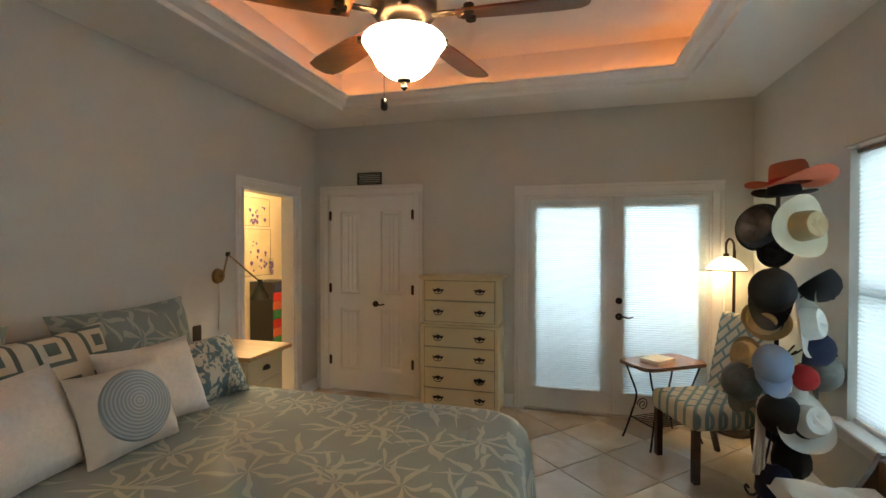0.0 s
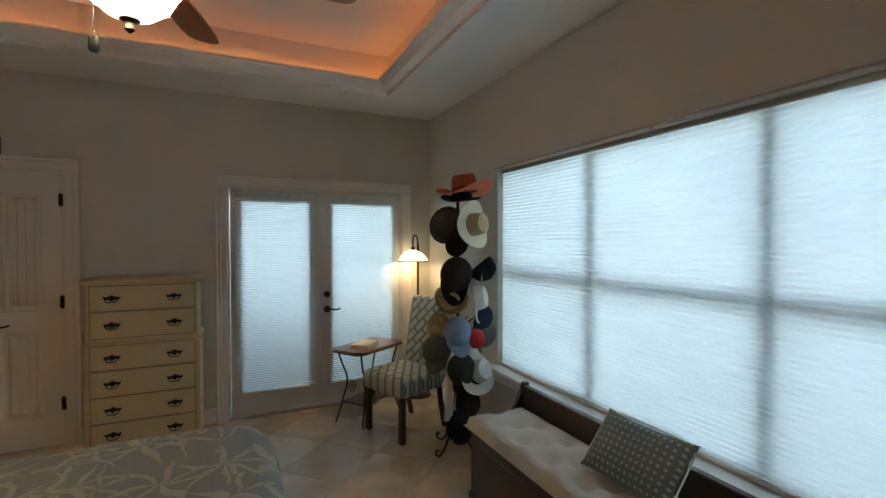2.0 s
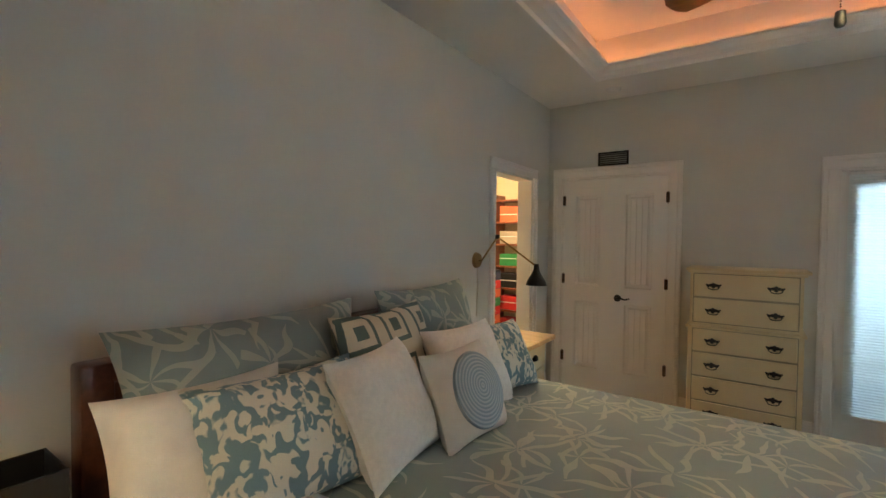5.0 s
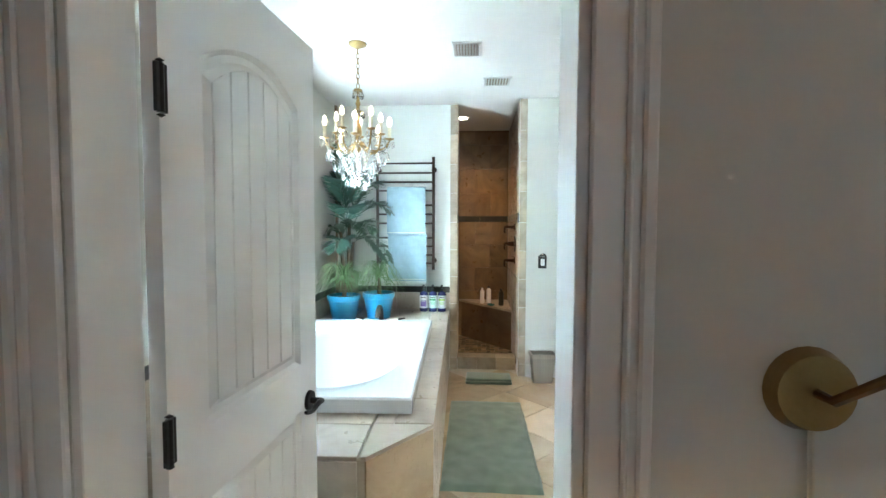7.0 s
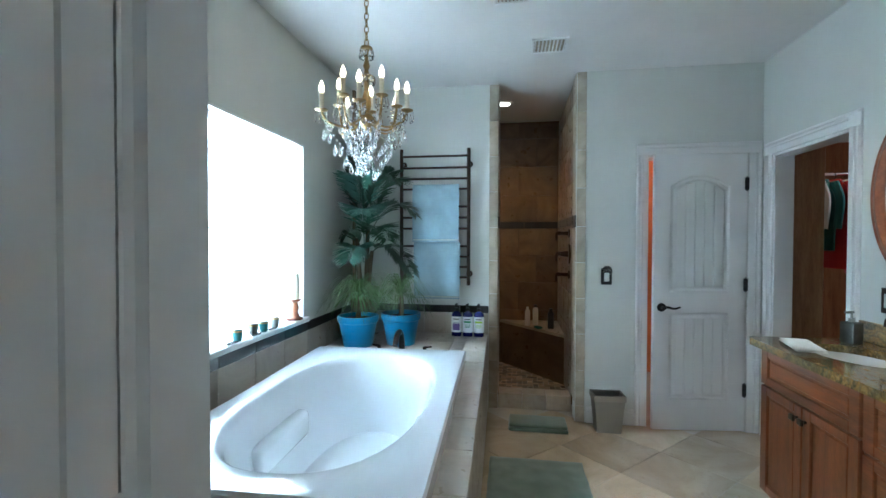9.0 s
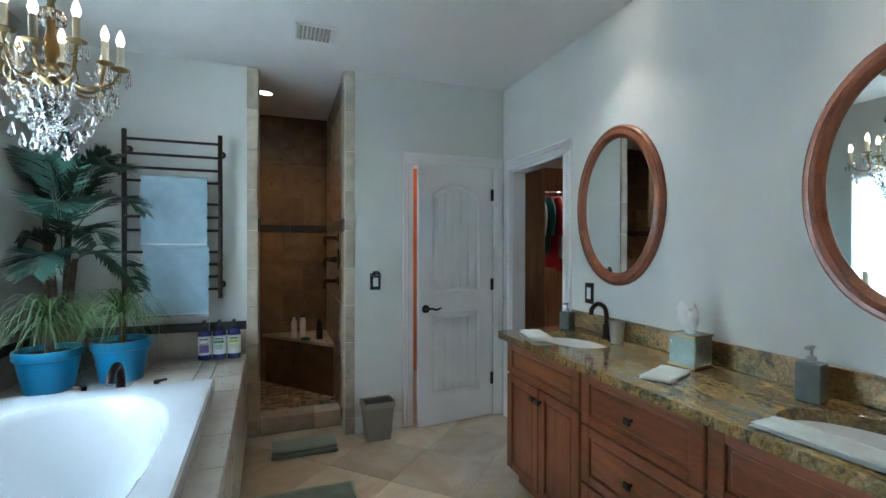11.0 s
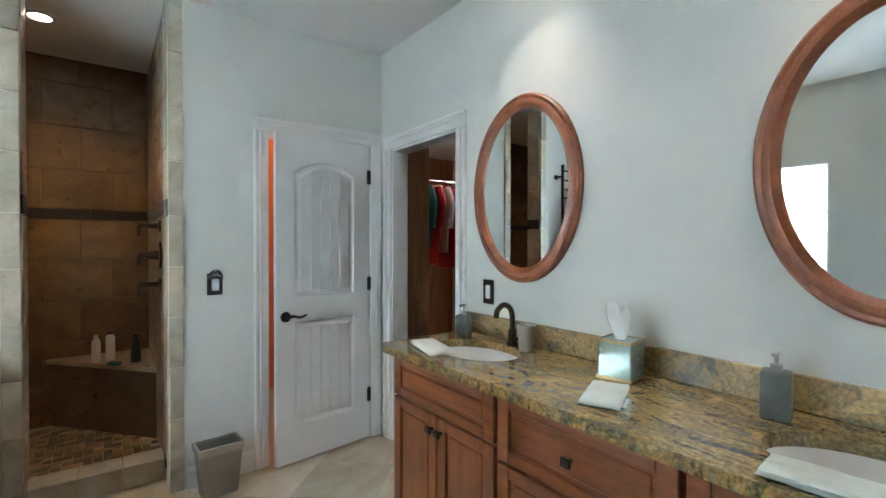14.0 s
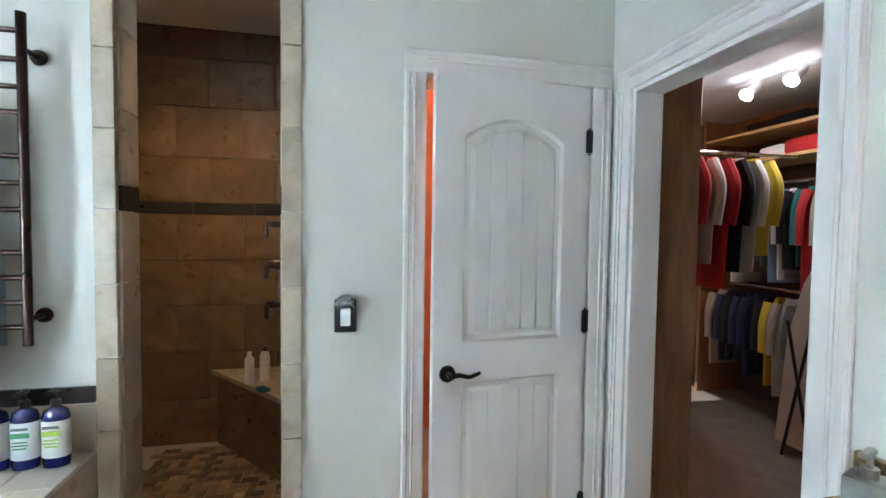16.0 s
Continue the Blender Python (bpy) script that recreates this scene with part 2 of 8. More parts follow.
M["cream"] = plain("cream_cabinet_paint", (0.66, 0.555, 0.345), 0.42, var=0.06, relief=0.08)
M["cream_edge"] = plain("darker_cabinet_edge", (0.30, 0.27, 0.19), 0.5, var=0.3, relief=0.1)
M["shade"] = shade_cloth("white_cellular_shade", (0.83, 0.88, 0.89), 0.62)
M["shade_bath"] = shade_cloth("white_roman_shade", (0.90, 0.92, 0.92), 0.62)
M["glass"] = glass("window_glass")
M["mirror"] = None
M["tub"] = plain("white_tub_enamel", (0.80, 0.83, 0.85), 0.10, var=0.02, relief=0.0, spread=0.03, coat=0.5)
M["porcelain"] = plain("white_porcelain", (0.82, 0.81, 0.78), 0.10, var=0.02, relief=0.0, spread=0.03, coat=0.5)
M["quilt"] = None
M["towel_blue"] = plain("blue_terry_cloth", (0.27, 0.38, 0.43), 0.95, var=0.12, scale=14, grain=260, relief=0.9, sheen=0.5)
M["rug_green"] = plain("sage_bath_rug", (0.14, 0.20, 0.16), 0.98, var=0.25, scale=9, grain=220, relief=1.0, sheen=0.5)
M["rug_blue"] = plain("blue_bath_rug", (0.16, 0.24, 0.33), 0.98, var=0.2, scale=9, grain=220, relief=1.0, sheen=0.5)
M["white_cloth"] = plain("white_textured_cloth", (0.70, 0.68, 0.63), 0.95, var=0.08, scale=45, grain=180, relief=0.9, sheen=0.3)
M["cushion"] = plain("oatmeal_cushion_cloth", (0.58, 0.55, 0.47), 0.92, var=0.06, scale=10, grain=300, relief=0.5, sheen=0.3)
M["face_cloth"] = plain("pale_face_cloth", (0.55, 0.58, 0.53), 0.95, var=0.08, scale=14, grain=300, relief=0.8, sheen=0.3)
M["ikat"] = printed("blue_white_ikat_cloth", (0.60, 0.58, 0.48), (0.13, 0.21, 0.24), 20.0, 0.47, 0.53, (1.3, 1, 1), 1.2)
M["orange_felt"] = plain("coral_straw_hat", (0.55, 0.12, 0.05), 0.8, var=0.15, grain=200, relief=0.5)
M["black_felt"] = plain("black_felt", (0.010, 0.010, 0.012), 0.95, var=0.2, grain=200, relief=0.4)
M["grey_fur"] = plain("charcoal_fur_felt", (0.035, 0.033, 0.035), 1.0, var=0.35, scale=30, grain=200, relief=1.0)
M["straw"] = plain("natural_straw", (0.64, 0.58, 0.42), 0.75, var=0.08, grain=240, relief=0.7)
M["straw_tan"] = plain("tan_straw", (0.45, 0.33, 0.17), 0.75, var=0.12, grain=240, relief=0.7)
M["cap_blue"] = plain("faded_blue_cotton", (0.20, 0.28, 0.42), 0.9, var=0.12, grain=260, relief=0.5)
M["cap_navy"] = plain("navy_cotton", (0.015, 0.022, 0.06), 0.9, var=0.2, grain=260, relief=0.5)
M["red"] = plain("red_cotton", (0.45, 0.02, 0.02), 0.85, var=0.15, grain=260, relief=0.4)
M["white_felt"] = plain("white_felt", (0.66, 0.65, 0.60), 0.85, var=0.06, grain=240, relief=0.4)
M["pot_blue"] = plain("blue_glazed_pot", (0.015, 0.20, 0.38), 0.30, var=0.08, relief=0.05)
M["soil"] = plain("potting_soil", (0.03, 0.02, 0.012), 1.0, var=0.4, grain=80, relief=1.0)
M["leaf"] = plain("palm_leaf", (0.018, 0.055, 0.022), 0.45, var=0.35, scale=6, relief=0.2)
M["leaf_blue"] = plain("blue_green_leaf", (0.06, 0.15, 0.11), 0.45, var=0.3, scale=6, relief=0.2)
M["grass_leaf"] = plain("ponytail_leaf", (0.09, 0.16, 0.05), 0.5, var=0.35, scale=6, relief=0.2)
M["bark"] = plain("palm_bark", (0.12, 0.08, 0.05), 0.95, var=0.4, scale=20, relief=1.0)
M["bulb"] = glow("warm_bulb", (1.0, 0.80, 0.50), 5.0)
M["can_glow"] = glow("recessed_lamp_face", (1.0, 0.90, 0.74), 12.0)
M["track_glow"] = glow("track_lamp_face", (0.92, 0.95, 1.0), 25.0)
M["rope"] = glow("amber_rope_light", (1.0, 0.36, 0.12), 2.3)
M["bowl"] = shade_cloth("alabaster_bowl_glass", (0.92, 0.78, 0.55), 0.40)
M["tiffany"] = glow("lit_art_glass", (1.0, 0.80, 0.46), 0.75)
M["candle"] = plain("ivory_wax", (0.72, 0.66, 0.52), 0.5, var=0.04)
M["crystal"] = glass("cut_crystal", (1, 1, 1), 0.02, 1.55)
M["bottle_blue"] = plain("cobalt_plastic", (0.008, 0.010, 0.10), 0.18, var=0.1, relief=0.0, coat=0.4)
M["label_white"] = plain("white_label", (0.72, 0.72, 0.72), 0.5, var=0.03, relief=0.02)
M["label_green"] = plain("green_label", (0.05, 0.25, 0.10), 0.5, var=0.05, relief=0.02)
M["label_lime"] = plain("lime_label", (0.35, 0.50, 0.05), 0.5, var=0.05, relief=0.02)
M["label_purple"] = plain("purple_label", (0.12, 0.07, 0.25), 0.5, var=0.05, relief=0.02)
M["slate"] = plain("grey_slate", (0.10, 0.105, 0.09), 0.5, var=0.3, scale=25, relief=0.4)
M["steel"] = plain("brushed_steel", (0.36, 0.35, 0.32), 0.38, 0.85, var=0.08, grain=200, relief=0.1)
M["frost"] = glass("frosted_green_glass", (0.80, 0.92, 0.86), 0.25)
M["aqua_metal"] = plain("aqua_foil_panel", (0.40, 0.49, 0.44), 0.25, 0.6, var=0.18, scale=9, relief=0.1)
M["gunmetal"] = plain("dark_nickel", (0.20, 0.15, 0.125), 0.22, 0.95, var=0.1, relief=0.03)
M["tissue"] = plain("white_tissue", (0.82, 0.82, 0.80), 0.95, var=0.03, relief=0.2)
M["paper"] = plain("map_paper", (0.62, 0.50, 0.30), 0.8, var=0.15, scale=6, relief=0.05)
M["purple"] = plain("purple_print", (0.13, 0.08, 0.22), 0.8, var=0.4, scale=18, relief=0.02)
M["green_paint"] = plain("green_box", (0.02, 0.18, 0.05), 0.6, var=0.1)
M["yellow"] = plain("yellow_cotton", (0.65, 0.46, 0.04), 0.9, var=0.12)
M["teal"] = plain("teal_cotton", (0.02, 0.14, 0.14), 0.9, var=0.2)
M["khaki"] = plain("khaki_cotton", (0.40, 0.33, 0.25), 0.9, var=0.12)
M["plastic_black"] = plain("black_plastic", (0.01, 0.01, 0.01), 0.35, var=0.1, relief=0.03)
M["plastic_white"] = plain("white_plastic", (0.75, 0.75, 0.74), 0.4, var=0.03, relief=0.03)
M["carpet"] = plain("beige_carpet", (0.15, 0.125, 0.09), 1.0, var=0.2, scale=8, grain=200, relief=1.0)
M["orange_wall"] = plain("terracotta_wall_paint", (0.55, 0.18, 0.06), 0.8, var=0.05)
M["cream_wall"] = plain("cream_wall_paint", (0.62, 0.52, 0.36), 0.8, var=0.05)
M["outdoor"] = plain("garden_ground", (0.10, 0.15, 0.06), 1.0, var=0.4, scale=1.0, relief=0.5)


def granite(name, rough=0.12, coat=0.3):
    """Dark olive stone with drifts of gold and grey, finely speckled."""
    m, t, p = nodes_of(name)
    v = coords(t, (1, 2.6, 1), (0, 0, 0.35))
    a = noise_of(t, v, 4.2, 8, 2.6, 0.62)
    col = ramp(t, a, [(0.30, (0.030, 0.026, 0.015)), (0.42, (0.11, 0.095, 0.045)), (0.49, (0.44, 0.25, 0.07)), (0.55, (0.18, 0.14, 0.07)), (0.63, (0.62, 0.40, 0.15)), (0.80, (0.30, 0.23, 0.13))])
    g = noise_of(t, coords(t, (1, 2.0, 1), (0, 0, 0.2)), 2.2, 4, 1.2)
    col = mixed(t, ramp(t, g, [(0.45, (0, 0, 0)), (0.60, (0.70, 0.70, 0.70))]), col, (0.085, 0.080, 0.045))
    f = noise_of(t, coords(t), 85, 4, 0.5, 0.7)
    col = mixed(t, 0.32, col, ramp(t, f, [(0.40, (0.02, 0.017, 0.012)), (0.5, (0.20, 0.15, 0.07)), (0.64, (0.52, 0.40, 0.22))]))
    t.links.new(col, p.inputs["Base Color"])
    p.inputs["Roughness"].default_value = rough
    p.inputs["Coat Weight"].default_value = coat
    return m


def nested_squares(name, ground, ink, size):
    """Cloth printed with squares inside squares, upright in the xz plane."""
    m, t, p = nodes_of(name)

    def calc(op, a, b):
        n = t.nodes.new("ShaderNodeMath")
        n.operation = op
        for k, v in enumerate((a, b)):
            if isinstance(v, (int, float)):
                n.inputs[k].default_value = v
            else:
                t.links.new(v, n.inputs[k])
        return n.outputs[0]

    sp = t.nodes.new("ShaderNodeSeparateXYZ")
    t.links.new(coords(t, (1 / size,) * 3), sp.inputs[0])
    u, w = (calc("ABSOLUTE", calc("SUBTRACT", calc("FRACT", calc("ADD", sp.outputs[k], 10.5), 0), 0.5), 0) for k in (0, 2))
    e = calc("MAXIMUM", u, w)
    dot = calc("LESS_THAN", e, 0.13)
    ring = calc("MULTIPLY", calc("GREATER_THAN", e, 0.27), calc("LESS_THAN", e, 0.36))
    weave = noise_of(t, coords(t), 350, 2)
    t.links.new(mixed(t, calc("MAXIMUM", dot, ring), ground, ink), p.inputs["Base Color"])
    p.inputs["Roughness"].default_value = 0.9
    bump(t, p, weave, 0.3)
    return m


def mirror_glass(name):
    m, t, p = nodes_of(name)
    p.inputs["Base Color"].default_value = (0.90, 0.92, 0.91, 1)
    p.inputs["Metallic"].default_value, p.inputs["Roughness"].default_value = 1.0, 0.005
    return m


def wave_rings(name, ground, ink, scale):
    m, t, p = nodes_of(name)
    v = coords(t)
    v.node.inputs["Location"].default_value = (0, 0, -0.20)
    w = t.nodes.new("ShaderNodeTexWave")
    w.wave_type, w.rings_direction = "RINGS", "Y"
    w.inputs["Scale"].default_value, w.inputs["Distortion"].default_value = scale, 0.6
    t.links.new(v, w.inputs["Vector"])
    t.links.new(mixed(t, w.outputs["Fac"], ground, ink), p.inputs["Base Color"])
    p.inputs["Roughness"].default_value = 0.9
    bump(t, p, w.outputs["Fac"], 0.7)
    return m


def key_cloth(name, ground, ink, size, wide=1.0, high=0.5, tilt=90, offset=0.5):
    """Cream cloth with interlocking bars."""
    m, t, p = nodes_of(name)
    v = coords(t, (1 / size,) * 3, (radians(tilt), 0, 0.78))
    b = t.nodes.new("ShaderNodeTexBrick")
    b.inputs["Scale"].default_value, b.inputs["Mortar Size"].default_value = 1.0, 0.08
    b.inputs["Brick Width"].default_value, b.inputs["Row Height"].default_value = wide, high
    b.offset = offset
    b.inputs["Color1"].default_value = b.inputs["Color2"].default_value = (*ground, 1)
    b.inputs["Mortar"].default_value = (*ink, 1)
    t.links.new(v, b.inputs["Vector"])
    t.links.new(b.outputs["Color"], p.inputs["Base Color"])
    p.inputs["Roughness"].default_value = 0.9
    bump(t, p, noise_of(t, coords(t), 350, 2), 0.3)
    return m


def dotted(name, ground, ink, size):
    m, t, p = nodes_of(name)
    vor = t.nodes.new("ShaderNodeTexVoronoi")
    vor.inputs["Scale"].default_value, vor.inputs["Randomness"].default_value = 1.0 / size, 0.0
    t.links.new(coords(t, (1, 0.001, 1)), vor.inputs["Vector"])
    t.links.new(mixed(t, ramp(t, vor.outputs["Distance"], [(0.20, (1, 1, 1)), (0.24, (0, 0, 0))]), ground, ink), p.inputs["Base Color"])
    p.inputs["Roughness"].default_value = 0.9
    bump(t, p, noise_of(t, coords(t), 350, 2), 0.3)
    return m


def sprigs(name, ground, leaf, size, plane="XY"):
    """Woven cloth printed with sprays of narrow pointed leaves."""
    m, t, p = nodes_of(name)

    def calc(op, a, b=None, c=None):
        n = t.nodes.new("ShaderNodeMath")
        n.operation = op
        for k, v in enumerate((a, b, c)):
            if isinstance(v, (int, float)):
                n.inputs[k].default_value = v
            elif v is not None:
                t.links.new(v, n.inputs[k])
        return n.outputs[0]

    def layer(turn, shift, count, wide, reach):
        rot = (0, 0, turn) if plane == "XY" else (radians(90), 0, turn)
        v = coords(t, (1 / size,) * 3, rot)
        v.node.inputs["Location"].default_value = (shift, shift * 0.7, 0)
        nz = t.nodes.new("ShaderNodeTexNoise")
        nz.inputs["Scale"].default_value, nz.inputs["Detail"].default_value = 1.6, 1
        t.links.new(v, nz.inputs["Vector"])
        add = t.nodes.new("ShaderNodeVectorMath")
        add.operation = "MULTIPLY_ADD"
        add.inputs[1].default_value = (0.55, 0.55, 0)
        t.links.new(nz.outputs["Color"], add.inputs[0])
        t.links.new(v, add.inputs[2])
        vor = t.nodes.new("ShaderNodeTexVoronoi")
        vor.voronoi_dimensions = "2D"
        vor.inputs["Scale"].default_value, vor.inputs["Randomness"].default_value = 1.0, 0.75
        t.links.new(add.outputs[0], vor.inputs["Vector"])
        d = t.nodes.new("ShaderNodeVectorMath")
        d.operation = "SUBTRACT"
        t.links.new(add.outputs[0], d.inputs[0])
        t.links.new(vor.outputs["Position"], d.inputs[1])
        sp = t.nodes.new("ShaderNodeSeparateXYZ")
        t.links.new(d.outputs[0], sp.inputs[0])
        cl = t.nodes.new("ShaderNodeSeparateColor")
        t.links.new(vor.outputs["Color"], cl.inputs[0])
        r = vor.outputs["Distance"]
        ang = calc("MULTIPLY_ADD", calc("ARCTAN2", sp.outputs[1], sp.outputs[0]), count / (2 * math.pi), calc("MULTIPLY", cl.outputs[0], 7.0))
        off = calc("MULTIPLY", calc("ABSOLUTE", calc("SUBTRACT", calc("FRACT", calc("ADD", ang, 20.0)), 0.5)), 2 * math.pi / count)
        width = calc("MULTIPLY", calc("SINE", calc("MINIMUM", calc("MULTIPLY", r, math.pi / reach), math.pi)), wide)
        return calc("LESS_THAN", calc("MULTIPLY", r, off), width)

    mask = calc("MAXIMUM", layer(0.3, 0.0, 7, 0.040, 0.66), layer(1.4, 3.3, 6, 0.034, 0.62))
    mask = calc("MULTIPLY", mask, 0.72)
    weave = noise_of(t, coords(t), 350, 2)
    tone = ramp(t, noise_of(t, coords(t), 5, 4), [(0.3, (0.88, 0.88, 0.88)), (0.7, (1, 1, 1))])
    col = mixed(t, 1.0, mixed(t, mask, ground, leaf), tone, "MULTIPLY")
    t.links.new(col, p.inputs["Base Color"])
    p.inputs["Roughness"].default_value = 0.85
    p.inputs["Sheen Weight"].default_value = 0.2
    bump(t, p, calc("ADD", weave, noise_of(t, coords(t), 28, 2)), 0.35, 0.002)
    return m


M["granite"] = granite("brown_gold_granite")
M["granite_splash"] = granite("worn_brown_granite", 0.38, 0.0)
M["mirror"] = mirror_glass("silvered_mirror")
M["rings"] = wave_rings("blue_ring_embroidery", (0.20, 0.26, 0.30), (0.36, 0.42, 0.45), 22)
M["key"] = key_cloth("cream_teal_key_cloth", (0.66, 0.61, 0.48), (0.19, 0.29, 0.29), 0.13)
M["key_flat"] = key_cloth("cream_teal_key_cloth_flat", (0.66, 0.61, 0.48), (0.19, 0.29, 0.29), 0.13, 1.0, 0.5, 0)
M["geo"] = nested_squares("cream_square_cloth", (0.60, 0.55, 0.42), (0.11, 0.15, 0.14), 0.215)
M["dots"] = dotted("grey_dotted_cloth", (0.13, 0.16, 0.15), (0.40, 0.45, 0.43), 0.028)

M["quilt"] = sprigs("sage_leaf_coverlet", (0.215, 0.265, 0.245), (0.47, 0.475, 0.39), 0.30)
M["sham"] = sprigs("sage_leaf_sham", (0.215, 0.265, 0.245), (0.47, 0.475, 0.39), 0.30, "XZ")
M["pillow_cream"] = plain("cream_linen", (0.62, 0.59, 0.52), 0.95, var=0.06, scale=20, grain=260, relief=0.6, sheen=0.3)

# ---- mesh helpers ----


def part(name, bm, material, parent=None, label="", smooth=True):
    """Links a bmesh as one mesh object, under a thing or part."""
    bmesh.ops.remove_doubles(bm, verts=bm.verts, dist=1e-6)
    bmesh.ops.recalc_face_normals(bm, faces=bm.faces)
    me = bpy.data.meshes.new(name)
    bm.to_mesh(me)
    bm.free()
    me.materials.append(material)
    if smooth:
        me.set_sharp_from_angle(angle=radians(38))
        for f in me.polygons:
            f.use_smooth = True
    ob = new(name, me)
    if parent is not None:
        ob.parent = parent
    if label:
        ob["label"] = label
    return ob


def thing(name, place, label, category, group="", rz=0.0):
    ob = new(name)
    ob.empty_display_size = 0.1
    ob.matrix_world = pose(*place, 0, 0, rz)
    return tagged(ob, label, category, group)


def setting(name, bm, material, label="", smooth=False):
    ob = part(name, bm, material, None, "", smooth)
    return tagged(ob, label, "", "", "structure")


def box_into(bm, x0, y0, z0, x1, y1, z1, bevel=0.0, seg=1):
    r = bmesh.ops.create_cube(bm, size=1.0)
    vs = r["verts"]
    for v in vs:
        v.co = Vector(((x0 + x1) / 2 + v.co.x * (x1 - x0), (y0 + y1) / 2 + v.co.y * (y1 - y0), (z0 + z1) / 2 + v.co.z * (z1 - z0)))
    if bevel:
        es = {e for v in vs for e in v.link_edges}
        bmesh.ops.bevel(bm, geom=list(es), offset=bevel, segments=seg, affect="EDGES", profile=0.5)
    return bm


def box(x0, y0, z0, x1, y1, z1, bevel=0.0, seg=1):
    return box_into(bmesh.new(), x0, y0, z0, x1, y1, z1, bevel, seg)


def rod_into(bm, a, b, r0, r1=None, n=12):
    a, b = Vector(a), Vector(b)
    r1 = r0 if r1 is None else r1
    r = bmesh.ops.create_cone(bm, cap_ends=True, segments=n, radius1=r0, radius2=r1, depth=(b - a).length)
    m = Matrix.Translation((a + b) / 2) @ (b - a).to_track_quat("Z", "Y").to_matrix().to_4x4()
    bmesh.ops.transform(bm, matrix=m, verts=r["verts"])
    return bm


def rod(a, b, r0, r1=None, n=12):
    return rod_into(bmesh.new(), a, b, r0, r1, n)


def lathe_into(bm, profile, n=24, at=(0, 0, 0), sx=1.0, sy=1.0, closed=False):
    """Turns a profile of (radius, height) round the upright axis."""
    rings = []
    for r, z in profile:
        if r < 1e-5:
            rings.append([bm.verts.new((at[0], at[1], at[2] + z))])
        else:
            rings.append([bm.verts.new((at[0] + sx * r * math.cos(2 * math.pi * k / n), at[1] + sy * r * math.sin(2 * math.pi * k / n), at[2] + z)) for k in range(n)])
    pairs = list(zip(rings, rings[1:]))
    if closed:
        pairs.append((rings[-1], rings[0]))
    for p, q in pairs:
        for k in range(n):
            j = (k + 1) % n
            f = [p[k % len(p)], p[j % len(p)], q[j % len(q)], q[k % len(q)]]
            f = list(dict.fromkeys(f))
            if len(f) > 2:
                bm.faces.new(f)
    return bm


def lathe(profile, n=24, at=(0, 0, 0), sx=1.0, sy=1.0, closed=False):
    return lathe_into(bmesh.new(), profile, n, at, sx, sy, closed)


def curved(points, steps=8):
    """A smooth line through the points."""
    ps = [Vector(p) for p in points]
    ps = [2 * ps[0] - ps[1]] + ps + [2 * ps[-1] - ps[-2]]
    out = []
    for i in range(1, len(ps) - 2):
        a, b, c, d = ps[i - 1:i + 3]
        for s in range(steps):
            t = s / steps
            out.append(0.5 * (2 * b + (c - a) * t + (2 * a - 5 * b + 4 * c - d) * t * t + (3 * b - a - 3 * c + d) * t ** 3))
    return out + [ps[-2]]


def tube_into(bm, points, radius, n=8, taper=1.0):
    ps = [Vector(p) for p in points]
    rings, side = [], None
    for i, p in enumerate(ps):
        d = (ps[min(i + 1, len(ps) - 1)] - ps[max(i - 1, 0)]).normalized()
        if side is None:
            side = d.orthogonal().normalized()
        side = (side - d * side.dot(d)).normalized()
        up = d.cross(side)
        r = radius * (1 + (taper - 1) * i / max(1, len(ps) - 1))
        rings.append([bm.verts.new(p + r * (math.cos(2 * math.pi * k / n) * side + math.sin(2 * math.pi * k / n) * up)) for k in range(n)])
    for p, q in zip(rings, rings[1:]):
        for k in range(n):
            bm.faces.new((p[k], p[(k + 1) % n], q[(k + 1) % n], q[k]))
    bm.faces.new(rings[0][::-1])
    bm.faces.new(rings[-1])
    return bm


def tube(points, radius, n=8, taper=1.0):
    return tube_into(bmesh.new(), points, radius, n, taper)


def prism_into(bm, outline, z0, z1):
    """An upright prism over a flat outline of (x, y)."""
    lo = [bm.verts.new((x, y, z0)) for x, y in outline]
    hi = [bm.verts.new((x, y, z1)) for x, y in outline]
    bm.faces.new(lo[::-1])
    bm.faces.new(hi)
    n = len(lo)
    for k in range(n):
        bm.faces.new((lo[k], lo[(k + 1) % n], hi[(k + 1) % n], hi[k]))
    return bm


def turned(bm, m):
    bmesh.ops.transform(bm, matrix=m, verts=bm.verts)
    return bm


def swap_into(bm, outline, y0, y1):
    """A prism along y over an outline of (x, z)."""
    a = [bm.verts.new((x, y0, z)) for x, z in outline]
    b = [bm.verts.new((x, y1, z)) for x, z in outline]
    bm.faces.new(a)
    bm.faces.new(b[::-1])
    n = len(a)
    for k in range(n):
        bm.faces.new((a[k], b[k], b[(k + 1) % n], a[(k + 1) % n]))
    return bm


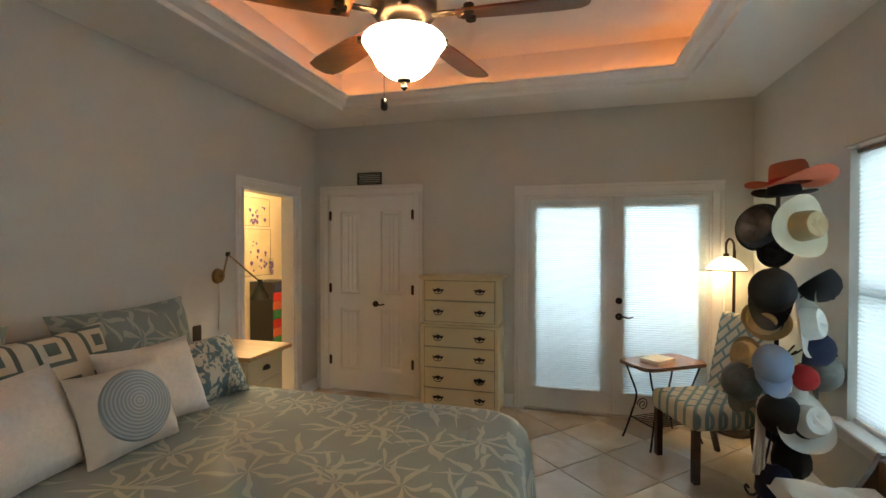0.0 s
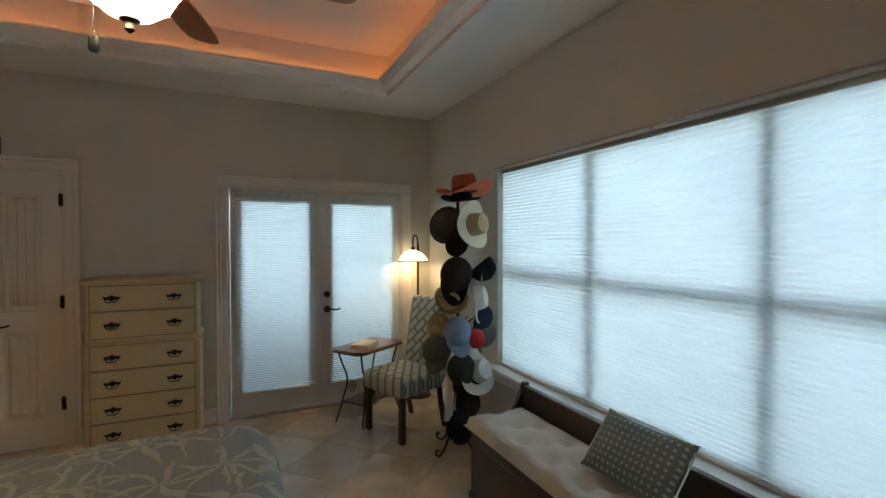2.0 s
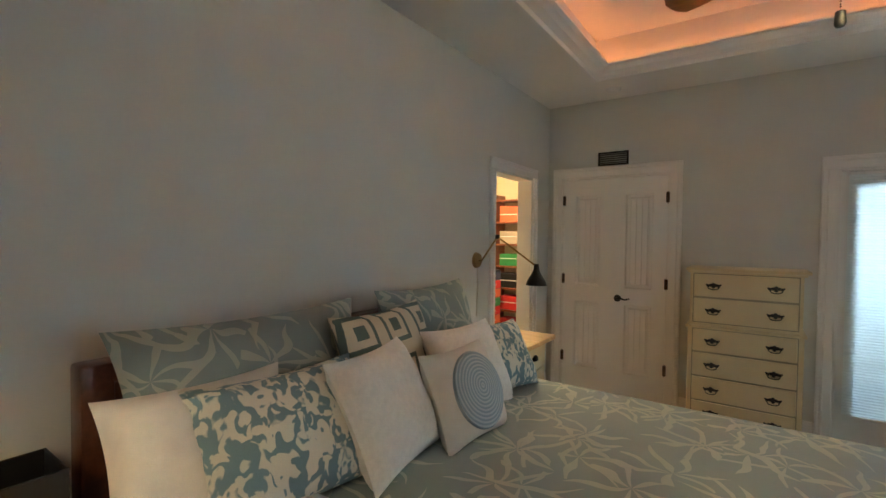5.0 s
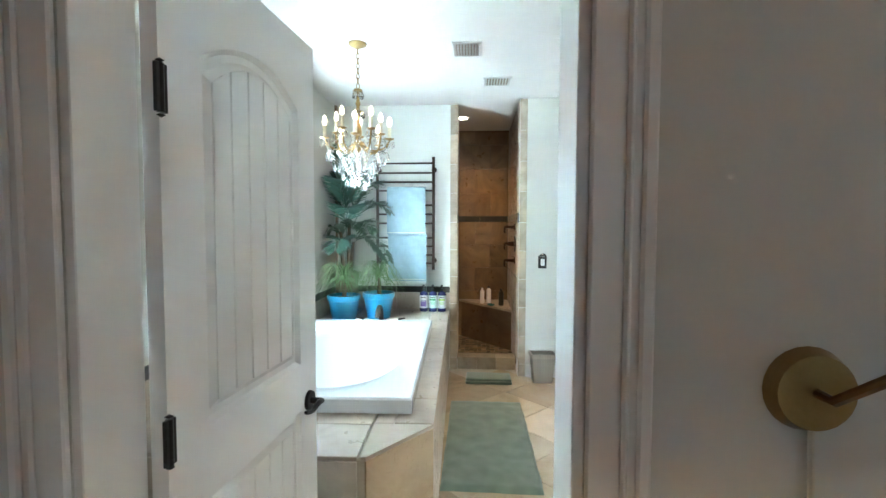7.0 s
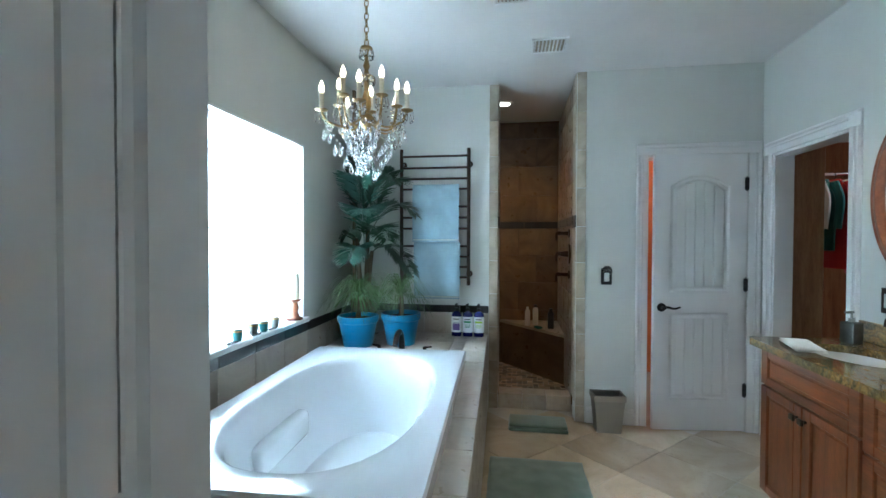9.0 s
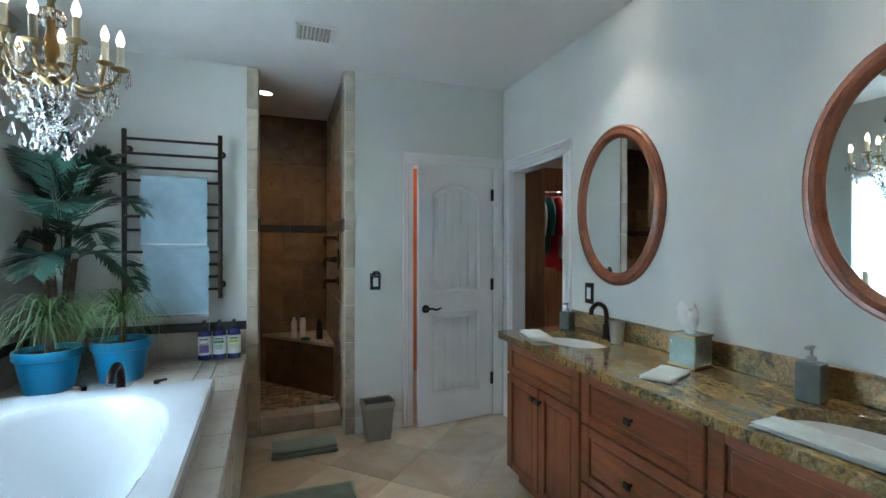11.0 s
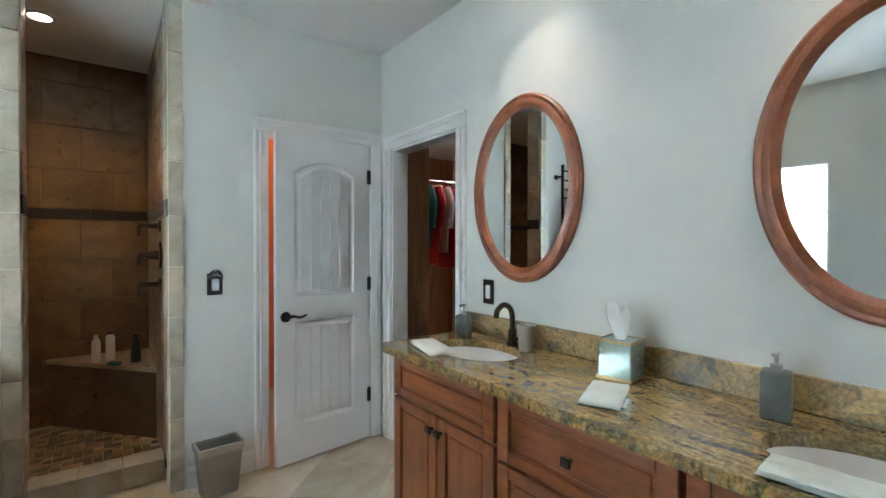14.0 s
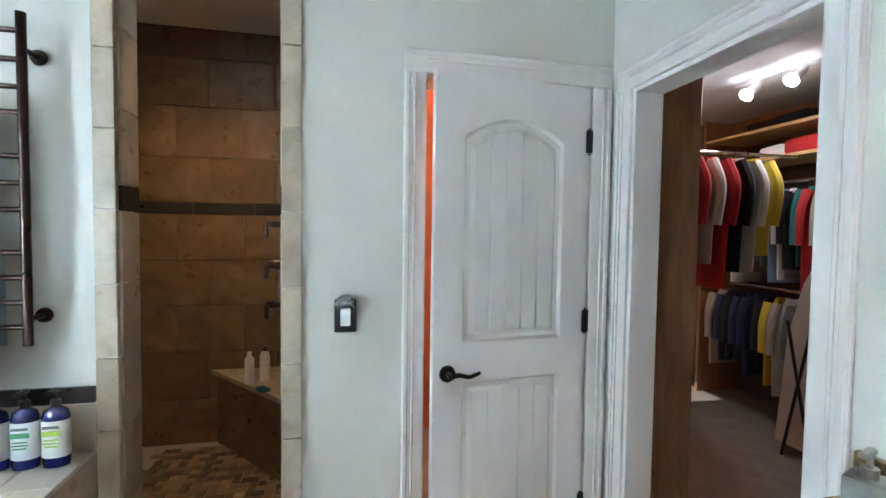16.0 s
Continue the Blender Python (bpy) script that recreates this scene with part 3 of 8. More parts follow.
def pillow_mesh(w, h, d, n=16, seed=0, sag=0.0):
    """A stuffed pillow w by h, d thick, standing in the xz plane on z = 0, with pulled-in sides and pointed corners."""
    bm = bmesh.new()
    rnd = random.Random(seed)
    off = Vector((rnd.random() * 50, rnd.random() * 50, 0))
    for s in (-1, 1):
        grid = []
        for i in range(n + 1):
            row = []
            for j in range(n + 1):
                u, v = 2 * i / n - 1, 2 * j / n - 1
                pinch = 1 - 0.09 * (1 - v * v) * abs(u) ** 2
                pinch2 = 1 - 0.09 * (1 - u * u) * abs(v) ** 2
                puff = max(0.0, (1 - u ** 4) * (1 - v ** 4)) ** 0.55
                wr = noise.noise(Vector((u * 2.2, v * 2.2, s * 3.0)) + off) * 0.16 * puff
                row.append(bm.verts.new((u * w / 2 * pinch, s * d / 2 * puff * (1 + wr) + sag * (v + 1) * 0.0, h / 2 + v * h / 2 * pinch2)))
            grid.append(row)
        for i in range(n):
            for j in range(n):
                f = (grid[i][j], grid[i + 1][j], grid[i + 1][j + 1], grid[i][j + 1])
                bm.faces.new(f if s < 0 else f[::-1])
    bmesh.ops.remove_doubles(bm, verts=bm.verts, dist=1e-5)
    return bm


def wall_boxes(axis, p0, p1, a0, a1, z0, z1, holes):
    """A wall between p0 and p1 across, from a0 to a1 along, with openings (a0, a1, z0, z1) right through it."""
    bm = bmesh.new()

    def put(b0, b1, c0, c1):
        if b1 - b0 > 1e-4 and c1 - c0 > 1e-4:
            if axis == "x":
                box_into(bm, p0, b0, c0, p1, b1, c1)
            else:
                box_into(bm, b0, p0, c0, b1, p1, c1)

    at = a0
    for h0, h1, c0, c1 in sorted(holes):
        put(at, h0, z0, z1)
        put(h0, h1, z0, c0)
        put(h0, h1, c1, z1)
        at = h1
    put(at, a1, z0, z1)
    return bm

# ---- the structure ----
ZB, ZT = 2.765, 2.685          # ceilings of the bedroom and the bathroom
setting("floor", box(-6.0, -6.3, -0.15, 4.6, 2.0, -0.004), M["grout"], "concrete floor slab with tan tile grout")
setting("ground", box(-60, -60, -0.45, 60, 60, -0.20), M["outdoor"], "garden ground outside the house")
setting("wall_north", wall_boxes("y", 0.0, 0.14, 0.0, 4.07, 0, 3.2, [(0.145, 1.105, 0, 2.06), (2.20, 3.765, 0, 2.0)]), M["wall_bed"], "warm grey painted bedroom wall")
setting("wall_east", wall_boxes("x", 4.07, 4.23, -6.16, 0.14, 0, 3.2, [(-4.14, -1.31, 0.58, 2.07)]), M["wall_bed"], "warm grey painted window wall")
bed_west = wall_boxes("x", -0.07, 0.0, -6.02, 0.0, 0, 3.2, [(-5.238, -4.441, 0, 2.06), (-1.13, -0.40, 0, 2.025)])
setting("wall_west", bed_west, M["wall_bed"], "warm grey painted wall behind the bed")
setting("wall_west_back", wall_boxes("x", -0.14, -0.07, -6.02, 1.95, 0, 3.2, [(-5.238, -4.441, 0, 2.06), (-1.13, -0.40, 0, 2.025)]), M["wall_bath"], "pale green back of the shared wall")
setting("wall_south", box(0.0, -6.16, 0, 4.07, -6.02, 3.2), M["wall_bed"], "warm grey painted bedroom wall")
setting("wall_closet_back", box(0.0, 0.62, 0, 2.0, 0.70, 2.6), M["wall_bed"], "plain wall behind the closet")
# bathroom
setting("wall_bath_north", wall_boxes("y", -2.87, -2.75, -3.72, -0.14, 0, 3.0, [(-3.582, -2.86, 0, 2.0)]), M["wall_bath"], "pale green painted vanity wall")
setting("wall_bath_west", wall_boxes("x", -3.86, -3.72, -4.17, -2.75, 0, 3.0, [(-3.663, -2.965, 0, 2.035)]), M["wall_bath"], "pale green painted bathroom wall")
setting("wall_bath_alcove", box(-4.04, -6.16, 0, -3.90, -4.775, 3.0), M["wall_bath"], "pale green painted wall set back behind the tub")
setting("wall_bath_south", wall_boxes("y", -6.16, -6.02, -3.90, 0.0, 0, 3.0, [(-2.95, -1.95, 0.87, 2.02)]), M["wall_bath"], "pale green painted window wall")
setting("ceiling_bath", box(-5.3, -6.16, ZT, -0.14, -2.75, ZT + 0.1), M["ceiling"], "white bathroom ceiling")
# shower, toilet room, closet, craft room
setting("wall_shower_back", box(-5.30, -6.1, 0, -5.135, -4.05, 2.8), M["shower_tile"], "brown tiled shower wall")
setting("wall_shower_north", box(-5.135, -4.155, 0, -3.86, -4.05, 2.8), M["shower_tile"], "brown tiled shower wall")
setting("wall_shower_south", box(-5.135, -6.1, 0, -3.86, -6.0, 2.8), M["shower_tile"], "brown tiled shower wall")
setting("wall_toilet_room", wall_boxes("x", -5.3, -5.2, -4.05, -2.75, 0, 2.8, []), M["orange_wall"], "terracotta painted wall")
setting("wall_toilet_side", box(-5.2, -4.05, 0, -3.86, -3.99, 2.8), M["orange_wall"], "terracotta painted wall")
setting("ceiling_closets", box(-6.0, -2.75, 2.52, -0.07, 1.95, 2.6), M["ceiling"], "white ceiling of the small rooms")
setting("wall_closet_west", box(-6.0, -2.87, 0, -5.9, 0.2, 2.6), M["closet_wood"], "wooden closet wall")
setting("wall_closet_north", box(-5.9, -0.30, 0, -1.9, -0.20, 2.6), M["closet_wood"], "wooden closet wall")
setting("wall_closet_east", box(-2.30, -2.75, 0, -2.20, -0.30, 2.6), M["cream_wall"], "cream closet wall")
setting("wall_craft_west", box(-1.75, -2.75, 0, -1.65, 1.95, 2.6), M["cream_wall"], "cream craft room wall")
setting("wall_craft_north", box(-1.65, 1.85, 0, -0.14, 1.95, 2.6), M["cream_wall"], "cream craft room wall")

# bedroom ceiling with its tray
TX0, TX1, TY0, TY1 = 0.61, 3.45, -5.40, -0.575
bm = bmesh.new()
box_into(bm, 0, -6.02, ZB, TX0, 0, ZB + 0.1)
box_into(bm, TX1, -6.02, ZB, 4.07, 0, ZB + 0.1)
box_into(bm, TX0, -6.02, ZB, TX1, TY0, ZB + 0.1)
box_into(bm, TX0, TY1, ZB, TX1, 0, ZB + 0.1)
setting("ceiling", bm, M["ceiling"], "white bedroom ceiling round a raised tray")
bm = bmesh.new()
for b in ((TX0 - .06, TY0 - .06, TX0, TY1 + .06), (TX1, TY0 - .06, TX1 + .06, TY1 + .06), (TX0, TY0 - .06, TX1, TY0), (TX0, TY1, TX1, TY1 + .06)):
    box_into(bm, b[0], b[1], ZB + 0.1, b[2], b[3], 3.08)
box_into(bm, TX0 - .06, TY0 - .06, 3.08, TX1 + .06, TY1 + .06, 3.16)
setting("ceiling_tray", bm, M["tray"], "raised tray ceiling lit amber from a hidden ledge")


def crown(profile, x0, y0, x1, y1):
    """A moulding that runs round the inside of a rectangle; profile of (inward, height)."""
    bm = bmesh.new()
    rings = []
    for d, z in profile:
        rings.append([bm.verts.new(c) for c in ((x0 + d, y0 + d, z), (x1 - d, y0 + d, z), (x1 - d, y1 - d, z), (x0 + d, y1 - d, z))])
    for p, q in zip(rings, rings[1:] + rings[:1]):
        for k in range(4):
            bm.faces.new((p[k], p[(k + 1) % 4], q[(k + 1) % 4], q[k]))
    return bm


setting("trim_tray", crown([(-0.004, ZB - 0.012), (0.015, ZB - 0.012), (0.025, ZB + 0.012), (0.075, ZB + 0.030), (0.105, ZB + 0.058), (0.13, ZB + 0.066), (0.13, ZB + 0.082), (-0.004, ZB + 0.082)], TX0, TY0, TX1, TY1), M["trim"], "white crown moulding of the tray ceiling")
rope = tube([(TX0 + .05, TY0 + .05, ZB + .095), (TX1 - .05, TY0 + .05, ZB + .095), (TX1 - .05, TY1 - .05, ZB + .095), (TX0 + .05, TY1 - .05, ZB + .095), (TX0 + .05, TY0 + .06, ZB + .095)], 0.008, 6)
tagged(part("rope_light", rope, M["rope"]), "amber rope light on the ledge of the tray", "rope light")


def casing(name, plane, axis, side, a0, a1, top, width=0.09, depth=0.02, legs=(True, True), floor_z=0.0):
    """A moulded door casing round an opening, on the face of a wall; side says which way it stands out."""
    bm = bmesh.new()

    def strip(b0, b1, c0, c1):
        for g0, g1, d in ((0.0, 1.0, depth * 0.7), (0.0, 0.0, 0.0)):
            if g1 == g0:
                continue
            p = sorted((plane, plane + side * d))
            if axis == "y":
                box_into(bm, b0, p[0], c0, b1, p[1], c1, 0.003)
            else:
                box_into(bm, p[0], b0, c0, p[1], b1, c1, 0.003)

    def lip(b0, b1, c0, c1):
        p = sorted((plane + side * depth * 0.6, plane + side * depth * 1.15))
        if axis == "y":
            box_into(bm, b0, p[0], c0, b1, p[1], c1, 0.004)
        else:
            box_into(bm, p[0], b0, c0, p[1], b1, c1, 0.004)

    if legs[0]:
        strip(a0 - width, a0, floor_z, top)
        lip(a0 - width + 0.002, a0 - width + 0.022, floor_z, top)
        lip(a0 - width + 0.034, a0 - width + 0.044, floor_z, top)
    if legs[1]:
        strip(a1, a1 + width, floor_z, top)
        lip(a1 + width - 0.022, a1 + width - 0.002, floor_z, top)
        lip(a1 + width - 0.044, a1 + width - 0.034, floor_z, top)
    strip(a0 - (width if legs[0] else 0), a1 + (width if legs[1] else 0), top, top + width)
    lip(a0 - (width if legs[0] else 0) + 0.002, a1 + (width if legs[1] else 0) - 0.002, top + width - 0.022, top + width - 0.002)
    lip(a0, a1, top + width - 0.044, top + width - 0.034)
    return setting(name, bm, M["trim"], "white moulded door casing")


def lining(name, axis, p0, p1, a0, a1, top, t=0.018, z0=0.0):
    """The jamb boards inside an opening."""
    bm = bmesh.new()
    for b in ((a0, a0 + t, z0, top), (a1 - t, a1, z0, top), (a0 + t, a1 - t, top - t, top)):
        if axis == "y":
            box_into(bm, b[0], p0, b[2], b[1], p1, b[3], 0.002)
        else:
            box_into(bm, p0, b[0], b[2], p1, b[1], b[3], 0.002)
    return setting(name, bm, M["trim"], "white door jamb")


casing("trim_closet", 0.0, "y", -1, 0.145, 1.105, 2.06, 0.093)
casing("trim_garden_door", 0.0, "y", -1, 2.20, 3.765, 2.0, 0.095)
casing("trim_craft_room", 0.0, "x", 1, -1.13, -0.40, 2.025, 0.09)
casing("trim_bath_door", 0.0, "x", 1, -5.238, -4.441, 2.06, 0.09)
casing("trim_bath_door_inside", -0.14, "x", -1, -5.238, -4.441, 2.06, 0.09)
casing("trim_toilet_room", -3.72, "x", 1, -3.65, -2.965, 2.035, 0.085)
casing("trim_walk_in_closet", -2.87, "y", -1, -3.582, -2.86, 2.0, 0.085)
lining("trim_jamb_1", "y", 0.0, 0.14, 2.20, 3.765, 2.0)
lining("trim_jamb_2", "x", -0.14, 0.0, -1.13, -0.40, 2.025)
lining("trim_jamb_3", "x", -0.14, 0.0, -5.238, -4.441, 2.06)
lining("trim_jamb_4", "x", -3.86, -3.72, -3.663, -2.965, 2.035, 0.015)
lining("trim_jamb_5", "y", -2.87, -2.75, -3.582, -2.86, 2.0)
lining("trim_jamb_6", "y", 0.0, 0.14, 0.145, 1.105, 2.06)


def skirting(name, axis, plane, side, a0, a1, h=0.12):
    bm = bmesh.new()
    for d, c0, c1 in ((0.016, 0, h * 0.8), (0.011, h * 0.8, h * 0.92), (0.006, h * 0.92, h)):
        p = sorted((plane, plane + side * d))
        if axis == "y":
            box_into(bm, a0, p[0], c0, a1, p[1], c1, 0.001)
        else:
            box_into(bm, p[0], a0, c0, p[1], a1, c1, 0.001)
    setting(name, bm, M["trim"], "white moulded baseboard")


skirting("baseboard_north_1", "y", 0.0, -1, 1.20, 2.10)
skirting("baseboard_north_2", "y", 0.0, -1, 3.865, 4.05)
skirting("baseboard_east", "x", 4.07, -1, -6.0, -0.02)
skirting("baseboard_west_1", "x", 0.0, 1, -0.30, -0.02)
skirting("baseboard_west_2", "x", 0.0, 1, -4.40, -1.24)
skirting("baseboard_bath_west", "x", -3.72, 1, -4.09, -3.74)
skirting("baseboard_bath_north", "y", -2.87, -1, -2.77, -2.72)


def arch_z(x, half, base, rise):
    return base + rise * max(0.0, 1 - (x / half) ** 2)


def panel_door(name, w, h, label, planks=5, thick=0.036, arched=True):
    """A two-panel plank door with an arched upper panel, hinged at x = 0 and running along +x, its faces along y."""
    leaf = bmesh.new()
    st, k = 0.115, thick / 2
    lock0, lock1, bot, top = 0.86, 1.01, 0.22, h - 0.155
    half = w / 2 - st
    rise = 0.075 if arched else 0.0
    mid = w / 2
    swap_into(leaf, [(0, 0), (st, 0), (st, h), (0, h)], -k, k)
    swap_into(leaf, [(w - st, 0), (w, 0), (w, h), (w - st, h)], -k, k)
    swap_into(leaf, [(st, 0), (w - st, 0), (w - st, bot), (st, bot)], -k, k)
    swap_into(leaf, [(st, lock0), (w - st, lock0), (w - st, lock1), (st, lock1)], -k, k)
    arc = [(mid + half * (2 * i / 14 - 1), arch_z(half * (2 * i / 14 - 1), half, top - rise, rise)) for i in range(15)]
    swap_into(leaf, [(w - st, h), (st, h)] + arc, -k, k)
    ob = part(name, leaf, M["door_white"], None, "", False)
    tagged(ob, label, "", "", "structure")
    for nm, z0, z1, rs in (("upper_panel", lock1, top, rise), ("lower_panel", bot, lock0, 0.0)):
        bm = bmesh.new()
        for s in (-1, 1):
            def outline(ins, n=14):
                hh = half - ins
                pts = [(mid - hh, z0 + ins), (mid + hh, z0 + ins)]
                for i in range(n + 1):
                    x = hh * (1 - 2 * i / n)
                    pts.append((mid + x, arch_z(x, hh, z1 - rs, rs) - ins))
                return pts
            rings = [[bm.verts.new((x, s * d, z)) for x, z in outline(i)] for i, d in ((0.0, k - 0.001), (0.010, k - 0.013), (0.026, k - 0.014), (0.042, k - 0.004))]
            for p, q in zip(rings, rings[1:]):
                for i in range(len(p)):
                    bm.faces.new((p[i], p[(i + 1) % len(p)], q[(i + 1) % len(q)], q[i]))
            hh = half - 0.042
            for i in range(planks):
                xa, xb = -hh + 2 * hh * i / planks, -hh + 2 * hh * (i + 1) / planks
                g = 0.004
                pts = []
                for x, d in ((xa, k - 0.011), (xa + g, k - 0.004), (xb - g, k - 0.004), (xb, k - 0.011)):
                    pts.append((mid + x, s * d, z0 + 0.042, arch_z(x, hh, z1 - rs, rs) - 0.042))
                for a, b in zip(pts, pts[1:]):
                    zs = [a[3] + (b[3] - a[3]) * q / 2 for q in range(3)]
                    bm.faces.new([bm.verts.new(c) for c in ((a[0], a[1], a[2]), (b[0], b[1], b[2]), (b[0], b[1], b[3]), (a[0], a[1], a[3]))])
        part(nm, bm, M["door_white"], ob, "", False)
    return ob


def lever(parent, x, z, side, point, mat, knob=False):
    """A round rose with a curved lever, on the face at y = side."""
    s = 1 if side > 0 else -1
    bm = bmesh.new()
    rod_into(bm, (x, side, z), (x, side + s * 0.010, z), 0.032, 0.030, 20)
    rod_into(bm, (x, side, z), (x, side + s * 0.045, z), 0.011, 0.010, 12)
    if knob:
        lathe_into(bm, [(0, -0.02), (0.022, -0.016), (0.028, 0), (0.022, 0.016), (0, 0.02)], 16, (x, side + s * 0.05, z))
    else:
        tube_into(bm, curved([(x, side + s * 0.045, z), (x + point * 0.03, side + s * 0.048, z + 0.006), (x + point * 0.07, side + s * 0.046, z - 0.004), (x + point * 0.105, side + s * 0.044, z + 0.004), (x + point * 0.115, side + s * 0.044, z + 0.008)], 5), 0.010, 8, 0.55)
    return part("door_handle", bm, mat, parent, "dark bronze door handle")


def hinge(parent, x, y, z, mat):
    bm = rod(((x), y, z - 0.045), (x, y, z + 0.045), 0.007, None, 10)
    box_into(bm, x - 0.014, y - 0.004, z - 0.045, x + 0.014, y + 0.004, z + 0.045, 0.001)
    for e in (-0.05, 0.05):
        lathe_into(bm, [(0, -0.005), (0.008, 0), (0, 0.005)], 10, (x, y, z + e))
    return part("hinge", bm, mat, parent, "dark hinge")


# closet double doors
d = panel_door("door_1", 0.460, 2.025, "closed white plank closet door", 3, arched=False)
d.matrix_world = pose(0.165, 0.022, 0.012)
for z in (0.31, 1.07, 1.83):
    hinge(d, 0.0, -0.022, z, M["bronze"])
d = panel_door("door_2", 0.460, 2.025, "closed white plank closet door with a lever", 3, arched=False)
d.matrix_world = pose(1.085, 0.022, 0.012, 0, 0, 180)
lever(d, 0.405, 0.915, 0.018, -1, M["black_metal"])
for z in (0.31, 1.07, 1.83):
    hinge(d, 0.0, 0.022, z, M["bronze"])
# bathroom door, standing open into the bathroom
d = panel_door("door_3", 0.675, 2.03, "white plank door standing open into the bathroom", 5)
d.matrix_world = pose(-0.152, -5.205, 0.01, 0, 0, 175.9)
lever(d, 0.615, 0.875, -0.018, -1, M["black_metal"])
lever(d, 0.615, 0.875, 0.018, -1, M["black_metal"])
for z in (0.30, 1.03, 1.70):
    hinge(d, 0.0, -0.022, z, M["black_metal"])
# toilet room door, ajar
d = panel_door("door_4", 0.651, 2.015, "white plank door standing slightly ajar", 5)
d.matrix_world = pose(-3.722, -2.985, 0.012, 0, 0, 276.5)
lever(d, 0.594, 0.90, 0.018, -1, M["black_metal"])
for z in (0.30, 1.07, 1.80):
    hinge(d, 0.0, 0.024, z, M["black_metal"])


def pleated(x0, x1, z0, z1, pitch, depth):
    """A honeycomb shade in the xz plane, pleat by pleat."""
    bm = bmesh.new()
    n = int((z1 - z0) / pitch)
    for s in (-1, 1):
        last = None
        for i in range(2 * n + 1):
            z = z0 + (z1 - z0) * i / (2 * n)
            y = s * (depth if i % 2 else 0.002)
            row = (bm.verts.new((x0, y, z)), bm.verts.new((x1, y, z)))
            if last:
                bm.faces.new((last[0], last[1], row[1], row[0]))
            last = row
    return bm


# garden doors with glass and shades
for i, (x0, x1, g0, g1, knob_x) in enumerate(((2.22, 2.977, 2.312, 2.866, None), (2.987, 3.745, 3.085, 3.658, 3.031))):
    bm = wall_boxes("y", 0.012, 0.052, x0, x1, 0.012, 1.98, [(g0 - 0.005, g1 + 0.005, 0.21, 1.875)])
    d = setting("door_%d" % (5 + i), bm, M["door_white"], "closed white garden door with a full glass and a white shade")
    bm = wall_boxes("y", 0.002, 0.012, g0 - 0.03, g1 + 0.03, 0.18, 1.90, [(g0, g1, 0.215, 1.870)])
    part("glass_frame", bm, M["door_white"], d, "", False)
    p = part("pane", box(g0, 0.040, 0.225, g1, 0.046, 1.875), M["glass"], d, "clear glass", False)
    p.visible_shadow = False
    sh = part("cellular_shade", turned(pleated(g0 - (0.055 if i == 0 else 0.020), g1 + 0.060, 0.222, 1.955, 0.020, 0.006), Matrix.Translation((0, -0.010, 0))), M["shade"], d, "white cellular shade", False)
    part("shade_rail", box(g0 - 0.004, -0.020, 0.202, g1 + 0.004, 0.000, 0.224, 0.004), M["trim"], d)
    part("shade_headrail", box(g0 - (0.058 if i == 0 else 0.022), -0.022, 1.952, g1 + 0.063, 0.010, 1.975, 0.004), M["trim"], d)
    if knob_x:
        bm = rod((knob_x, 0.012, 1.04), (knob_x, -0.008, 1.04), 0.030, 0.028, 20)
        part("deadbolt", bm, M["black_metal"], d)
        lever(d, knob_x, 0.90, 0.012 - 0.012, 1, M["black_metal"]).location = (0, 0, 0)
setting("trim_astragal", box(2.972, 0.000, 0.012, 2.992, 0.012, 1.98, 0.003), M["trim"], "white strip where the garden doors meet")
setting("door_sill", box(2.20, -0.03, 0.0, 3.765, 0.14, 0.018, 0.004), M["nickel"], "metal sill under the garden doors")

# bedroom window
EW = [(-2.24, -1.31), (-3.19, -2.24), (-4.14, -3.19)]
win = setting("window_1", wall_boxes("x", 4.145, 4.21, -4.14, -1.31, 0.58, 2.07, [(a + 0.03, b - 0.03, 0.63, 2.035) for a, b in EW]), M["trim"], "wide white three-bay window with white shades")
for a, b in EW:
    part("sash_rail", box(4.145, a + 0.045, 1.265, 4.195, b - 0.045, 1.325, 0.003), M["trim"], win)
    p = part("pane", box(4.172, a + 0.045, 0.63, 4.178, b - 0.045, 2.035), M["glass"], win, "clear glass", False)
    p.visible_shadow = False
part("window_sill", box(3.99, -4.19, 0.55, 4.145, -1.24, 0.582, 0.008), M["trim"], win)
part("apron", box(4.052, -4.17, 0.47, 4.068, -1.26, 0.55, 0.004), M["trim"], win)
m4 = Matrix.Translation((4.115, 0, 0)) @ Matrix.Rotation(radians(90), 4, "Z")
sh = part("cellular_shade", turned(pleated(-4.13, -1.32, 0.605, 2.045, 0.024, 0.009), m4), M["shade"], win, "white cellular shade pulled down", False)
part("shade_rail", box(4.095, -4.135, 0.585, 4.132, -1.315, 0.607, 0.004), M["trim"], win)
part("shade_headrail", box(4.095, -4.135, 2.044, 4.132, -1.315, 2.068, 0.004), M["steel"], win)

# bathroom window with a roman shade
win = setting("window_2", wall_boxes("y", -6.13, -6.08, -2.95, -1.95, 0.87, 2.02, [(-2.90, -2.00, 0.92, 1.97)]), M["trim"], "white bathroom window with a white roman shade")
p = part("pane", box(-2.90, -6.110, 0.92, -2.00, -6.104, 1.97), M["glass"], win, "clear glass", False)
p.visible_shadow = False
part("window_sill", box(-2.97, -6.08, 0.855, -1.93, -5.985, 0.885, 0.006), M["label_white"], win)
part("reveal", wall_boxes("y", -6.08, -6.018, -2.955, -1.945, 0.885, 2.025, [(-2.943, -1.957, 0.885, 2.013)]), M["trim"], win, "", False)
bm = bmesh.new()
